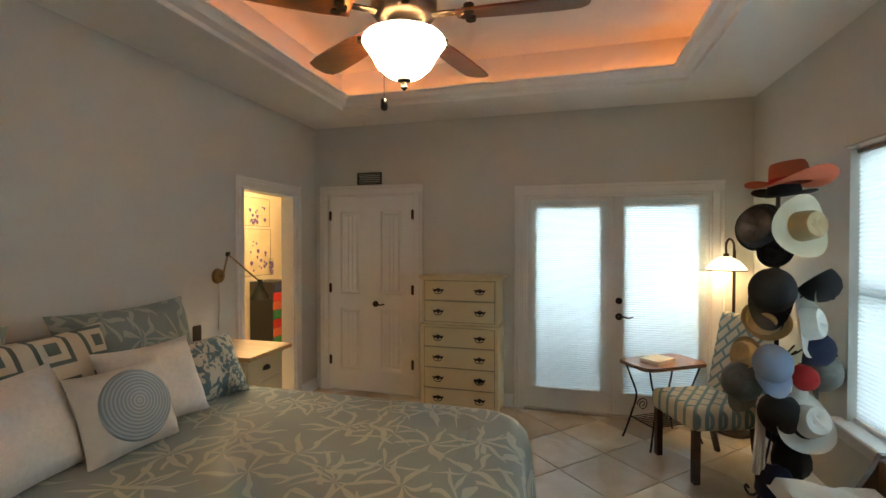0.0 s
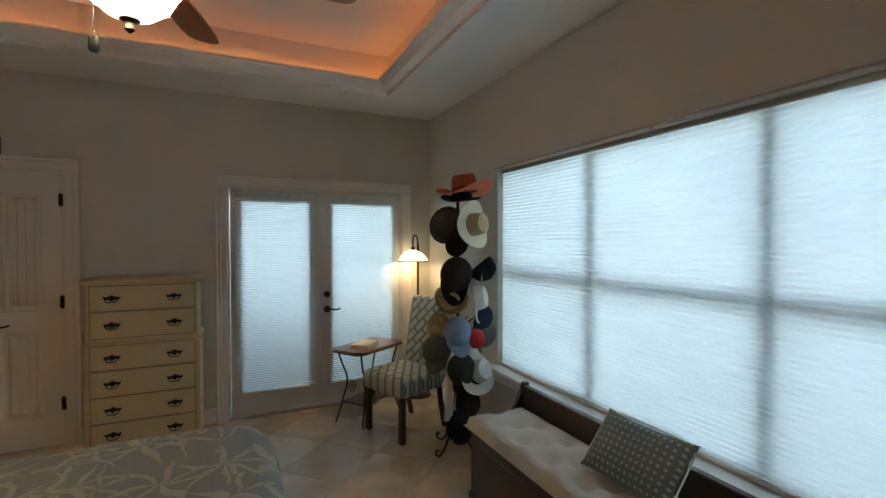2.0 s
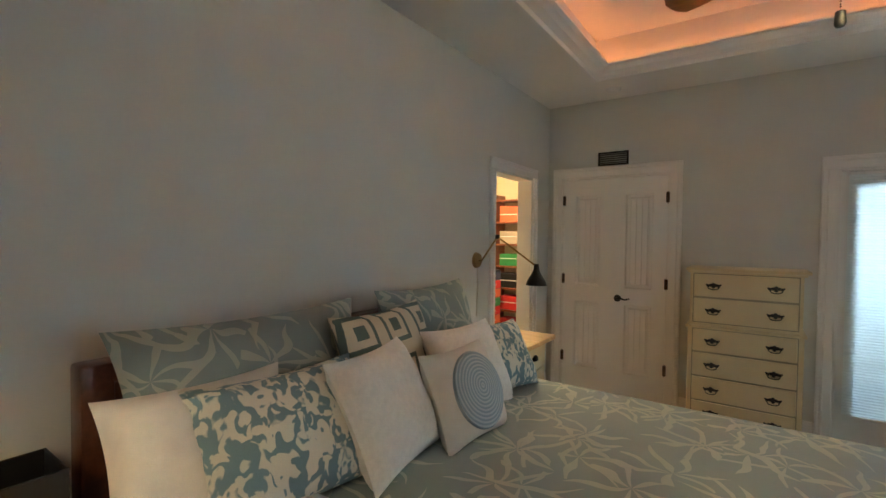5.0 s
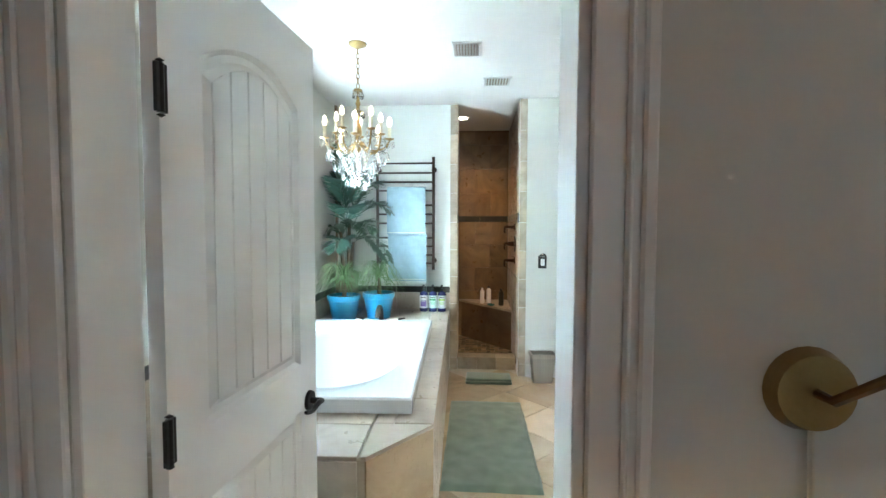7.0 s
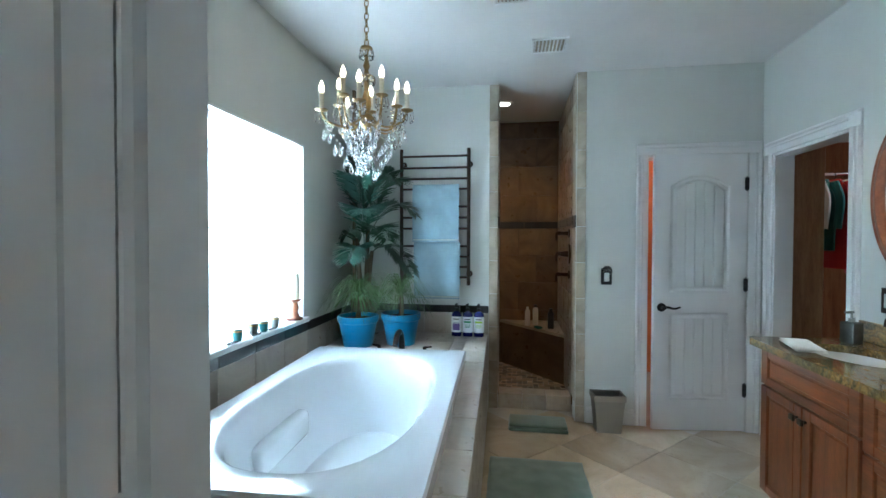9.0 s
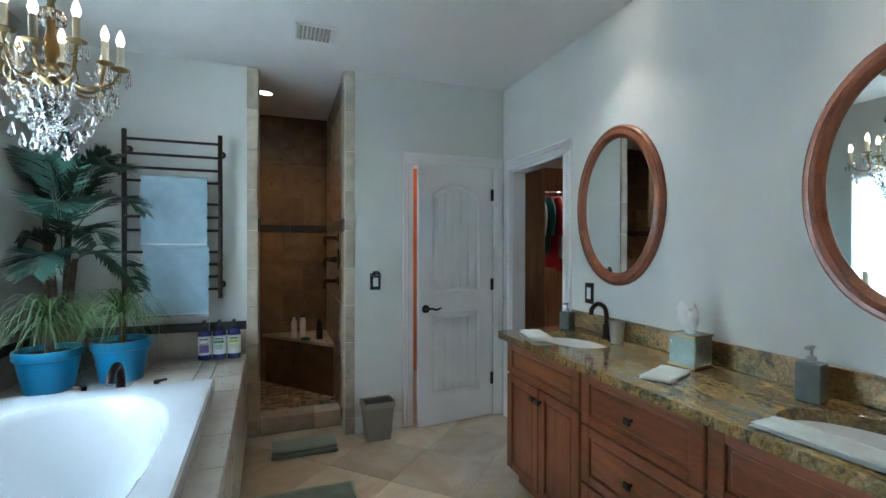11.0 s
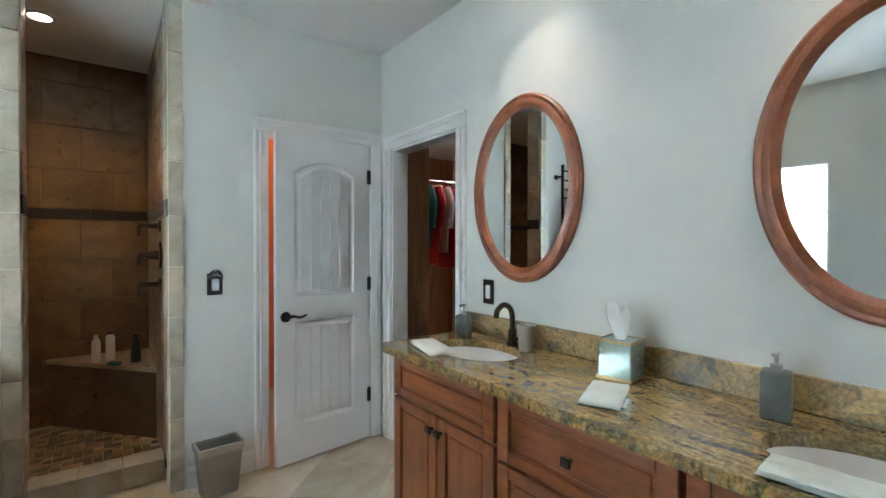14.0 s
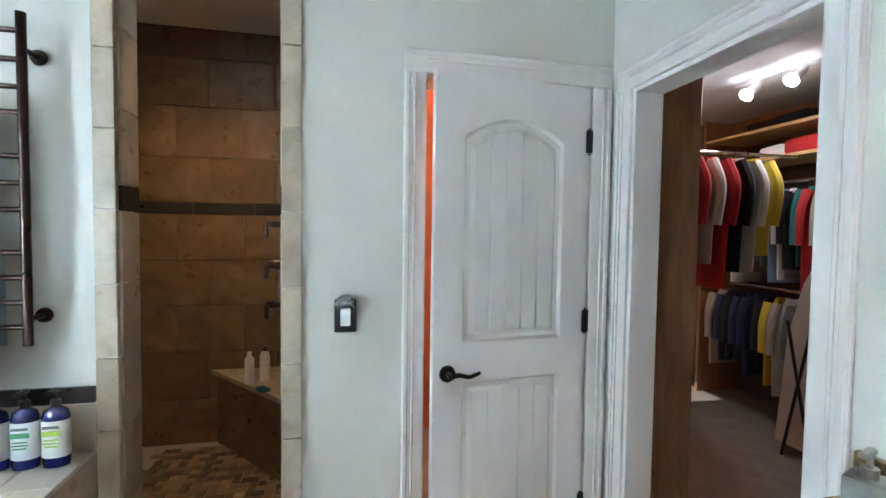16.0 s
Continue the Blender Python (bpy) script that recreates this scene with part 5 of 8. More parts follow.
# ---- oval mirrors ----
for mx, mz, a in ((-2.362, 1.615, 0.334), (-1.112, 1.588, 0.314)):
    t = thing("oval_mirror", (mx, -2.871, mz), "oval mirror in a red-brown turned wood frame", "mirror", "vanity mirrors")
    b = 0.438
    bm = bmesh.new()
    prof = [(0.0, 0.0), (0.0, 0.016), (-0.010, 0.026), (-0.024, 0.024), (-0.032, 0.030), (-0.048, 0.032), (-0.058, 0.024), (-0.066, 0.018), (-0.070, 0.008), (-0.070, 0.0)]
    rings = [[bm.verts.new(((a + d) * math.cos(2 * math.pi * k / 72), -h, (b + d) * math.sin(2 * math.pi * k / 72))) for k in range(72)] for d, h in prof]
    for p, q in zip(rings, rings[1:]):
        for k in range(72):
            bm.faces.new((p[k], p[(k + 1) % 72], q[(k + 1) % 72], q[k]))
    part("frame", bm, M["mirror_wood"], t)
    bm = bmesh.new()
    bm.faces.new([bm.verts.new(((a - 0.066) * math.cos(2 * math.pi * k / 72), -0.009, (b - 0.066) * math.sin(2 * math.pi * k / 72))) for k in range(72)])
    part("mirror_glass", bm, M["mirror"], t, "", False)

# ---- bedroom things ----
# bed
bed = thing("bed", (0, 0, 0), "king bed with a dark wood headboard", "bed")
BY0, BY1, BX1, BZ = -3.83, -1.90, 2.36, 0.66
for y in (-3.86, -1.93):
    part("post", box(0.04, y, 0.0, 0.13, y + 0.09, 1.09, 0.012, 2), M["bed_wood"], bed)
bm = box(0.05, -3.77, 0.35, 0.10, -1.93, 1.02, 0.006)
box_into(bm, 0.03, -3.80, 1.02, 0.13, -1.90, 1.09, 0.02, 3)
part("headboard", bm, M["bed_wood"], bed)
part("box_spring", box(0.13, BY0, 0.16, BX1 - 0.06, BY1, 0.38, 0.03, 2), M["white_cloth"], bed)
part("mattress", box(0.12, BY0, 0.38, BX1 - 0.05, BY1, 0.63, 0.05, 3), M["white_cloth"], bed)
for x, y in ((0.3, -3.7), (0.3, -2.0), (2.1, -3.7), (2.1, -2.0)):
    part("leg", box(x - 0.03, y - 0.03, 0, x + 0.03, y + 0.03, 0.16, 0.004), M["dark_wood"], bed)


def coverlet_mesh():
    """A quilted cover over the mattress, rounded at the edge and hanging in soft folds on three sides."""
    bm = bmesh.new()
    n_s, drop = 150, [(0.0, 0.0), (0.03, -0.004), (0.075, -0.02), (0.105, -0.055), (0.118, -0.11), (0.125, -0.2), (0.135, -0.32), (0.145, -0.44)]
    x0, x1, y0, y1, r = 0.20, BX1 - 0.06, BY0 + 0.05, BY1 - 0.05, 0.16
    path = []
    def add(px, py, nx, ny):
        path.append((px, py, nx, ny))
    for k in range(45):
        add(x0 + (x1 - r - x0) * k / 44, y0, 0, -1)
    for k in range(1, 12):
        a = -math.pi / 2 + math.pi / 2 * k / 12
        add(x1 - r + r * math.cos(a), y0 + r + r * math.sin(a), math.cos(a), math.sin(a))
    for k in range(40):
        add(x1, y0 + r + (y1 - y0 - 2 * r) * k / 39, 1, 0)
    for k in range(1, 12):
        a = math.pi / 2 * k / 12
        add(x1 - r + r * math.cos(a), y1 - r + r * math.sin(a), math.cos(a), math.sin(a))
    for k in range(45):
        add(x1 - r - (x1 - r - x0) * k / 44, y1, 0, 1)
    rows = []
    for i, (px, py, nx, ny) in enumerate(path):
        row = []
        for j, (o, dz) in enumerate(drop):
            fold = max(0.0, j - 3) / 4.0
            f = 0.028 * fold * math.sin(i * 0.62 + 1.3 * math.sin(i * 0.13)) + 0.02 * fold * noise.noise(Vector((i * 0.12, j * 0.3, 0)))
            row.append(bm.verts.new((px + nx * (o + f), py + ny * (o + f), BZ + 0.02 + dz)))
        rows.append(row)
    for a, b in zip(rows, rows[1:]):
        for p, q, s, t in zip(a, a[1:], b[1:], b):
            bm.faces.new((p, t, s, q))
    # the top, row by row from the foot end to the head end, south to north
    m = 24
    grid = []
    for i in range(45):
        ya, yb = rows[i][0], rows[len(rows) - 1 - i][0]
        line = [ya]
        for k in range(1, m):
            t = k / m
            c = ya.co.lerp(yb.co, t)
            c.z += 0.010 * noise.noise(Vector((c.x * 3, c.y * 3, 0))) + 0.006 * noise.noise(Vector((c.x * 9, c.y * 9, 4))) + 0.012 * math.sin(math.pi * t)
            line.append(bm.verts.new(c))
        line.append(yb)
        grid.append(line)
    for a, b in zip(grid, grid[1:]):
        for p, q, s, t in zip(a, a[1:], b[1:], b):
            bm.faces.new((p, q, s, t))
    rim = [rows[i][0] for i in range(44, len(rows) - 44)]
    mid = grid[-1]
    c = bm.verts.new((x1 - 0.09, (y0 + y1) / 2, BZ + 0.028))
    loop = rim
    for a, b in zip(loop, loop[1:]):
        bm.faces.new((a, b, c))
    for a, b in zip(mid, mid[1:]):
        bm.faces.new((b, a, c))
    return bm


cov = part("coverlet", coverlet_mesh(), M["quilt"])
tagged(cov, "sage green leaf-print coverlet spread over the bed", "coverlet")


def pillow(name, place, w, h, d, mat, label, lean, turn, seed, piping=None):
    """A pillow whose base middle is at place, leaning back by lean degrees, its front turned to turn degrees from +x."""
    t = thing(name, place, label, "pillow", "bed pillows")
    t.matrix_world = pose(*place, 0, 0, turn + 90) @ pose(0, 0, 0, -lean, 0, 0)
    part("cushion", pillow_mesh(w, h, d, 16, seed), mat, t)
    return t


pillow("pillow_sham", (0.36, -3.36, 0.68), 0.96, 0.54, 0.20, M["sham"], "sage leaf-print pillow sham against the headboard", 16, 0, 1)
pillow("pillow_sham", (0.36, -2.33, 0.68), 0.84, 0.56, 0.20, M["sham"], "sage leaf-print pillow sham against the headboard", 16, 4, 2)
pillow("throw_pillow", (0.55, -2.86, 0.68), 0.62, 0.52, 0.16, M["geo"], "cream pillow printed with dark nested squares", 20, 6, 3)
pillow("throw_pillow", (0.66, -3.46, 0.68), 0.58, 0.42, 0.18, M["ikat"], "blue and cream ikat print pillow", 30, -6, 4)
pillow("throw_pillow", (0.76, -3.11, 0.68), 0.46, 0.44, 0.17, M["white_cloth"], "white textured square pillow", 28, 10, 5)
pillow("throw_pillow", (0.72, -2.54, 0.68), 0.48, 0.42, 0.16, M["white_cloth"], "white textured square pillow", 26, -8, 6)
pillow("throw_pillow", (0.70, -2.22, 0.68), 0.46, 0.38, 0.16, M["ikat"], "blue and cream ikat print pillow", 30, -14, 7)
c = pillow("throw_pillow", (0.85, -2.80, 0.68), 0.40, 0.38, 0.16, M["pillow_cream"], "cream pillow with a blue embroidered circle", 24, -4, 8)
bm = bmesh.new()
prof = [(0.0, 0.088), (0.03, 0.0875), (0.06, 0.086), (0.09, 0.083), (0.12, 0.078), (0.145, 0.071), (0.150, 0.062)]
lathe_into(bm, prof, 40)
turned(bm, Matrix.Translation((0, -0.010, 0.19)) @ Matrix.Rotation(radians(90), 4, "X"))
part("embroidered_circle", bm, M["rings"], c, "blue ring embroidery")
pillow("bed_pillow", (0.52, -3.66, 0.68), 0.52, 0.40, 0.16, M["pillow_cream"], "cream bed pillow standing behind the printed one", 24, -6, 12)
t = thing("sleeping_pillow", (0.42, -3.70, 0.68), "white bed pillow lying flat under the others", "pillow", "bed pillows")
t.matrix_world = pose(0.44, -3.66, 0.66, 90, 0, 90)
part("cushion", pillow_mesh(0.55, 0.42, 0.15, 12, 9), M["white_cloth"], t)


def nightstand(y0, y1, top_z, label):
    t = thing("nightstand", (0.026, (y0 + y1) / 2, 0), label, "nightstand", "nightstands")
    w = (y1 - y0) / 2
    part("body", box(0.02, -w + 0.03, 0.05, 0.50, w - 0.03, top_z - 0.032, 0.004), M["cream"], t, "", False)
    part("top", box(0.0, -w, top_z - 0.032, 0.57, w, top_z, 0.006, 2), M["block_wood"], t, "thick butcher block top", False)
    for z0, z1 in ((top_z - 0.20, top_z - 0.05), (top_z - 0.42, top_z - 0.22), (top_z - 0.66, top_z - 0.44)):
        d = part("drawer", box(0.498, -w + 0.05, z0, 0.515, w - 0.05, z1, 0.004), M["cream"], t, "", False)
        bm = lathe([(0, 0.022), (0.014, 0.018), (0.026, 0.008), (0.03, -0.012), (0.026, -0.012), (0.0, 0.016)], 16)
        part("cup_pull", turned(bm, Matrix.Translation((0.522, 0, (z0 + z1) / 2)) @ Matrix.Diagonal((0.6, 1.3, 1, 1))), M["black_metal"], d)
    return t


nightstand(-1.80, -1.33, 0.81, "cream nightstand with a butcher block top")
nightstand(-4.40, -3.93, 0.78, "cream nightstand with a butcher block top beside the bed")


def sconce(base, elbow, tip, label):
    t = thing("wall_sconce", base, label, "wall lamp", "bedside sconces")
    e = Vector(elbow) - Vector(base)
    s = Vector(tip) - Vector(base)
    part("wall_plate", rod((0.001, 0, 0), (0.022, 0, 0), 0.06, 0.052, 24), M["brass"], t, "brass wall plate")
    part("lower_arm", tube([(0.02, 0, 0), (0.05, 0, 0), e], 0.007, 8), M["brass"], t)
    part("elbow", turned(lathe([(0, -0.018), (0.016, -0.012), (0.016, 0.012), (0, 0.018)], 12), Matrix.Translation(e)), M["black_metal"], t)
    part("upper_arm", tube([e, s + Vector((0, 0, 0.115))], 0.006, 8), M["brass"], t)
    sh = part("shade", turned(lathe([(0.014, 0.13), (0.018, 0.10), (0.022, 0.085), (0.030, 0.070), (0.055, 0.030), (0.066, 0.0), (0.064, 0.0), (0.052, 0.030), (0.026, 0.068), (0.0, 0.08)], 24), Matrix.Translation(s)), M["black_metal"], t, "black metal cone shade")
    part("bulb", turned(lathe([(0, 0.062), (0.012, 0.058), (0.018, 0.035), (0.012, 0.014), (0, 0.010)], 12), Matrix.Translation(s)), M["bulb"], sh)
    part("cord", tube(curved([(0.012, 0, -0.055), (0.012, 0.004, -0.2), (0.012, -0.004, -0.42)], 5), 0.004, 6), M["cushion"], t)


sconce((0.0, -1.415, 1.305), (0.304, -1.652, 1.481), (0.607, -1.708, 1.185), "brass swing-arm wall sconce with a black shade")
sconce((0.0, -4.137, 1.229), (0.40, -4.10, 1.50), (0.79, -4.22, 1.20), "brass swing-arm wall sconce with a black shade")
# things on the nightstands
o = thing("outlet_plate", (0.001, -1.62, 0.90), "dark outlet plate on the grey wall", "outlet")
part("plate", box(0, -0.04, -0.06, 0.006, 0.04, 0.06, 0.003), M["plastic_black"], o)
o = thing("pill_bottle", (0.38, -4.17, 0.781), "white lotion bottle with a blue cap", "bottle")
part("body", lathe([(0, 0), (0.03, 0.003), (0.03, 0.12), (0.02, 0.135), (0, 0.135)], 18), M["plastic_white"], o)
part("cap", lathe([(0, 0.135), (0.022, 0.135), (0.021, 0.165), (0, 0.165)], 16), M["cap_blue"], o, "blue cap")
o = thing("pill_bottle", (0.45, -4.22, 0.781), "small white bottle with a red cap", "bottle")
part("body", lathe([(0, 0), (0.022, 0.003), (0.022, 0.06), (0, 0.065)], 18), M["plastic_white"], o)
part("cap", lathe([(0, 0.065), (0.02, 0.065), (0.019, 0.085), (0, 0.085)], 16), M["red"], o, "red cap")
o = thing("black_organizer", (0.28, -4.03, 0.781), "black desk organizer on the nightstand", "organizer")
bm = box(-0.09, -0.08, 0, 0.09, 0.08, 0.006)
for b in ((-0.09, -0.08, -0.084, 0.08), (0.084, -0.08, 0.09, 0.08), (-0.084, -0.08, 0.084, -0.074), (-0.084, 0.074, 0.084, 0.08)):
    box_into(bm, b[0], b[1], 0.006, b[2], b[3], 0.13, 0.002)
part("tray", bm, M["plastic_black"], o, "", False)
o = thing("white_cup", (0.22, -4.20, 0.781), "white ceramic cup on the nightstand", "cup")
part("cup", lathe([(0, 0), (0.035, 0.002), (0.042, 0.12), (0.039, 0.12), (0.032, 0.008), (0, 0.006)], 20), M["porcelain"], o)

# dresser
dr = thing("tall_dresser", (1.655, -0.215, 0), "cream painted tall chest with six drawers", "dresser")
part("lower_body", box(-0.355, -0.165, 0.07, 0.355, 0.195, 0.80, 0.005), M["cream"], dr, "", False)
part("upper_body", box(-0.345, -0.155, 0.82, 0.345, 0.195, 1.225, 0.005), M["cream"], dr, "", False)
part("waist_moulding", box(-0.370, -0.180, 0.80, 0.370, 0.195, 0.822, 0.008, 2), M["cream"], dr)
bm = box(-0.375, -0.185, 1.238, 0.385, 0.198, 1.262, 0.008, 2)
box_into(bm, -0.360, -0.170, 1.222, 0.365, 0.197, 1.240, 0.006)
part("top", bm, M["cream"], dr)
for sx in (-0.31, 0.31):
    for sy in (-0.12, 0.15):
        part("foot", box(sx - 0.045, sy - 0.04, 0, sx + 0.045, sy + 0.04, 0.07, 0.012, 2), M["cream"], dr)


def bail_pull(parent, x, y, z):
    bm = bmesh.new()
    for dx, dz, r in ((-0.035, 0.0, 0.011), (0.035, 0.0, 0.011), (0, 0.012, 0.012), (-0.018, 0.004, 0.012), (0.018, 0.004, 0.012), (-0.046, 0.008, 0.006), (0.046, 0.008, 0.006), (0, -0.008, 0.012)):
        rod_into(bm, (x + dx, y, z + dz), (x + dx, y - 0.004, z + dz), r, None, 10)
    tube_into(bm, curved([(x - 0.035, y - 0.012, z), (x - 0.030, y - 0.018, z - 0.020), (x, y - 0.020, z - 0.027), (x + 0.030, y - 0.018, z - 0.020), (x + 0.035, y - 0.012, z)], 4), 0.0035, 6)
    part("pull", bm, M["black_metal"], parent, "dark bail pull")


for z0, z1, f in ((1.045, 1.215, -0.157), (0.850, 1.030, -0.157), (0.628, 0.795, -0.167), (0.440, 0.614, -0.167), (0.254, 0.428, -0.167), (0.085, 0.242, -0.167)):
    d = part("drawer", box(-0.318, f - 0.012, z0, 0.318, f + 0.01, z1, 0.005, 2), M["cream"], dr, "", False)
    # darker plate that shows as a 7 mm border round the drawer front
    part("drawer_gap", box(-0.325, f - 0.001, z0 - 0.007, 0.325, f + 0.004, z1 + 0.007), M["cream_edge"], d, "darker border round the drawer front", False)
    for x in (-0.19, 0.19):
        bail_pull(d, x, f - 0.012, (z0 + z1) / 2)

# wall grille over the closet
o = thing("wall_vent", (0.62, -0.001, 2.218), "black slatted air vent above the closet", "vent")
part("frame", wall_boxes("y", -0.012, 0.0, -0.135, 0.135, -0.062, 0.062, [(-0.12, 0.12, -0.048, 0.048)]), M["plastic_black"], o, "", False)
for k in range(5):
    part("slat", turned(box(-0.12, -0.008, -0.001, 0.12, 0.008, 0.001), Matrix.Translation((0, -0.005, -0.038 + k * 0.019)) @ Matrix.Rotation(radians(40), 4, "X")), M["plastic_black"], o, "", False)
o = thing("smoke_detector", (0.686, -0.293, ZB), "white round smoke detector on the ceiling", "smoke detector")
part("body", lathe([(0, -0.032), (0.045, -0.030), (0.058, -0.016), (0.062, -0.001), (0, -0.001)], 26), M["plastic_white"], o)

# side table
st = thing("side_table", (3.31, -0.42, 0), "honey wood side table on curled iron legs", "side table", rz=33)
bm = bmesh.new()
prism_into(bm, [(-0.30, -0.13), (-0.25, -0.18), (0.25, -0.18), (0.30, -0.13), (0.30, 0.13), (0.25, 0.18), (-0.25, 0.18), (-0.30, 0.13)], 0.605, 0.632)
bmesh.ops.bevel(bm, geom=[e for e in bm.edges if abs(e.verts[0].co.z - e.verts[1].co.z) < 1e-5], offset=0.008, segments=2, affect="EDGES")
part("tabletop", bm, M["table_wood"], st)
for sx in (-1, 1):
    for sy in (-1, 1):
        part("leg", tube(curved([(sx * 0.24, sy * 0.13, 0.604), (sx * 0.20, sy * 0.11, 0.48), (sx * 0.16, sy * 0.10, 0.35), (sx * 0.19, sy * 0.12, 0.2), (sx * 0.23, sy * 0.14, 0.06), (sx * 0.25, sy * 0.15, 0.007)], 5), 0.0075, 8), M["black_metal"], st)
for k in range(9):
    y = -0.12 + 0.03 * k
    part("shelf_wire", tube([(-0.19, y, 0.17), (0.19, y, 0.17)], 0.004, 6), M["black_metal"], st)
for x in (-0.19, 0.19):
    part("shelf_rail", tube([(x, -0.12, 0.17), (x, 0.12, 0.17)], 0.006, 6), M["black_metal"], st)
for sy in (-0.11, 0.11):
    for sx in (-1, 1):
        sp = [(sx * (0.09 + 0.055 * (1 - a / 14) * math.cos(a)), sy, 0.26 + 0.055 * (1 - a / 14) * math.sin(a)) for a in [k * 0.5 for k in range(24)]]
        part("scroll", tube(sp, 0.004, 6), M["black_metal"], st)
bk = thing("book", (3.27, -0.45, 0.633), "cream hardback book lying on the side table", "book", rz=48)
part("pages", box(-0.105, -0.075, 0.004, 0.10, 0.075, 0.024, 0.001), M["tissue"], bk, "", False)
bm = box(-0.11, -0.08, 0.0, 0.108, 0.08, 0.004, 0.001)
box_into(bm, -0.11, -0.08, 0.024, 0.108, 0.08, 0.028, 0.001)
box_into(bm, -0.114, -0.08, 0.0, -0.108, 0.08, 0.028, 0.001)
part("cover", bm, M["candle"], bk, "", False)

# accent chair: its front faces local -y
ch = thing("accent_chair", (3.50, -0.79, 0), "cream and teal key-pattern armless chair with dark legs", "chair", rz=-68.4)
for x in (-0.205, 0.205):
    part("leg", turned(box(-0.022, -0.022, 0, 0.022, 0.022, 0.36, 0.004), Matrix.Translation((x, -0.20, 0))), M["dark_wood"], ch)
    part("leg", tube([(x, 0.27, 0.0), (x, 0.22, 0.20), (x, 0.20, 0.38)], 0.022, 4), M["dark_wood"], ch)
bm = box(-0.25, -0.25, 0.34, 0.25, 0.24, 0.49, 0.055, 4)
for v in bm.verts:
    if v.co.z > 0.44:
        v.co.z += 0.02 * (1 - (v.co.x / 0.25) ** 2)
part("seat", bm, M["key_flat"], ch)
bm = box(-0.24, -0.05, 0.0, 0.24, 0.05, 0.66, 0.045, 4)
part("backrest", turned(bm, Matrix.Translation((0, 0.22, 0.40)) @ Matrix.Rotation(radians(-11), 4, "X")), M["key"], ch)

# floor lamp
fl = thing("floor_lamp", (3.90, -0.10, 0), "bronze floor lamp with a stained glass shade, lit", "floor lamp")
part("base", lathe([(0, 0), (0.13, 0.004), (0.12, 0.02), (0.04, 0.035), (0.02, 0.06), (0, 0.06)], 28), M["bronze"], fl)
part("pole", rod((0, 0, 0.05), (0, 0, 1.50), 0.012), M["bronze"], fl)
part("arm", tube(curved([(0, 0, 1.49), (-0.01, -0.01, 1.56), (-0.05, -0.05, 1.59), (-0.084, -0.084, 1.55), (-0.084, -0.084, 1.47)], 6), 0.009, 8), M["bronze"], fl)
s = part("shade_frame", lathe([(0.018, 1.475), (0.022, 1.455), (0.016, 1.44)], 18, (-0.084, -0.084, 0)), M["bronze"], fl)
for i in range(12):
    a0, a1 = 2 * math.pi * i / 12 + 0.02, 2 * math.pi * (i + 1) / 12 - 0.02
    for r0, z0, r1, z1 in ((0.024, 1.448, 0.075, 1.425), (0.079, 1.422, 0.118, 1.390), (0.121, 1.386, 0.148, 1.345)):
        bm = bmesh.new()
        vs = [bm.verts.new((-0.084 + r * math.cos(a), -0.084 + r * math.sin(a), z)) for r, z, a in ((r0, z0, a0), (r0, z0, a1), (r1, z1, a1), (r1, z1, a0))]
        bm.faces.new(vs)
        bmesh.ops.solidify(bm, geom=bm.faces[:], thickness=0.003)
        part("glass_piece", bm, M["tiffany"], s, "", False)
part("shade_rim", lathe([(0.146, 1.345), (0.152, 1.343), (0.152, 1.336), (0.146, 1.337)], 36, (-0.084, -0.084, 0), closed=True), M["bronze"], s)

# storage bench
be = thing("storage_bench", (0, 0, 0), "dark wood storage bench under the window", "bench")
part("box", box(3.50, -3.72, 0.03, 3.92, -1.93, 0.43, 0.008), M["dark_wood"], be, "", False)
part("plinth", box(3.49, -3.73, 0.0, 3.93, -1.92, 0.07, 0.006), M["dark_wood"], be, "", False)
part("seat_board", box(3.48, -3.74, 0.43, 3.93, -1.91, 0.452, 0.006), M["dark_wood"], be, "", False)
part("back_board", box(3.885, -3.74, 0.452, 3.925, -1.89, 0.63, 0.006), M["dark_wood"], be, "", False)
for y in (-3.755, -1.91):
    bm = swap_into(bmesh.new(), [(3.80, 0.452), (3.93, 0.452), (3.93, 0.645), (3.895, 0.645), (3.87, 0.58)], y, y + 0.03)
    part("end_cap", bm, M["dark_wood"], be, "", False)
for y in (-3.3, -2.4):
    part("front_panel", box(3.492, y - 0.36, 0.11, 3.50, y + 0.36, 0.38, 0.003), M["dark_wood"], be, "", False)


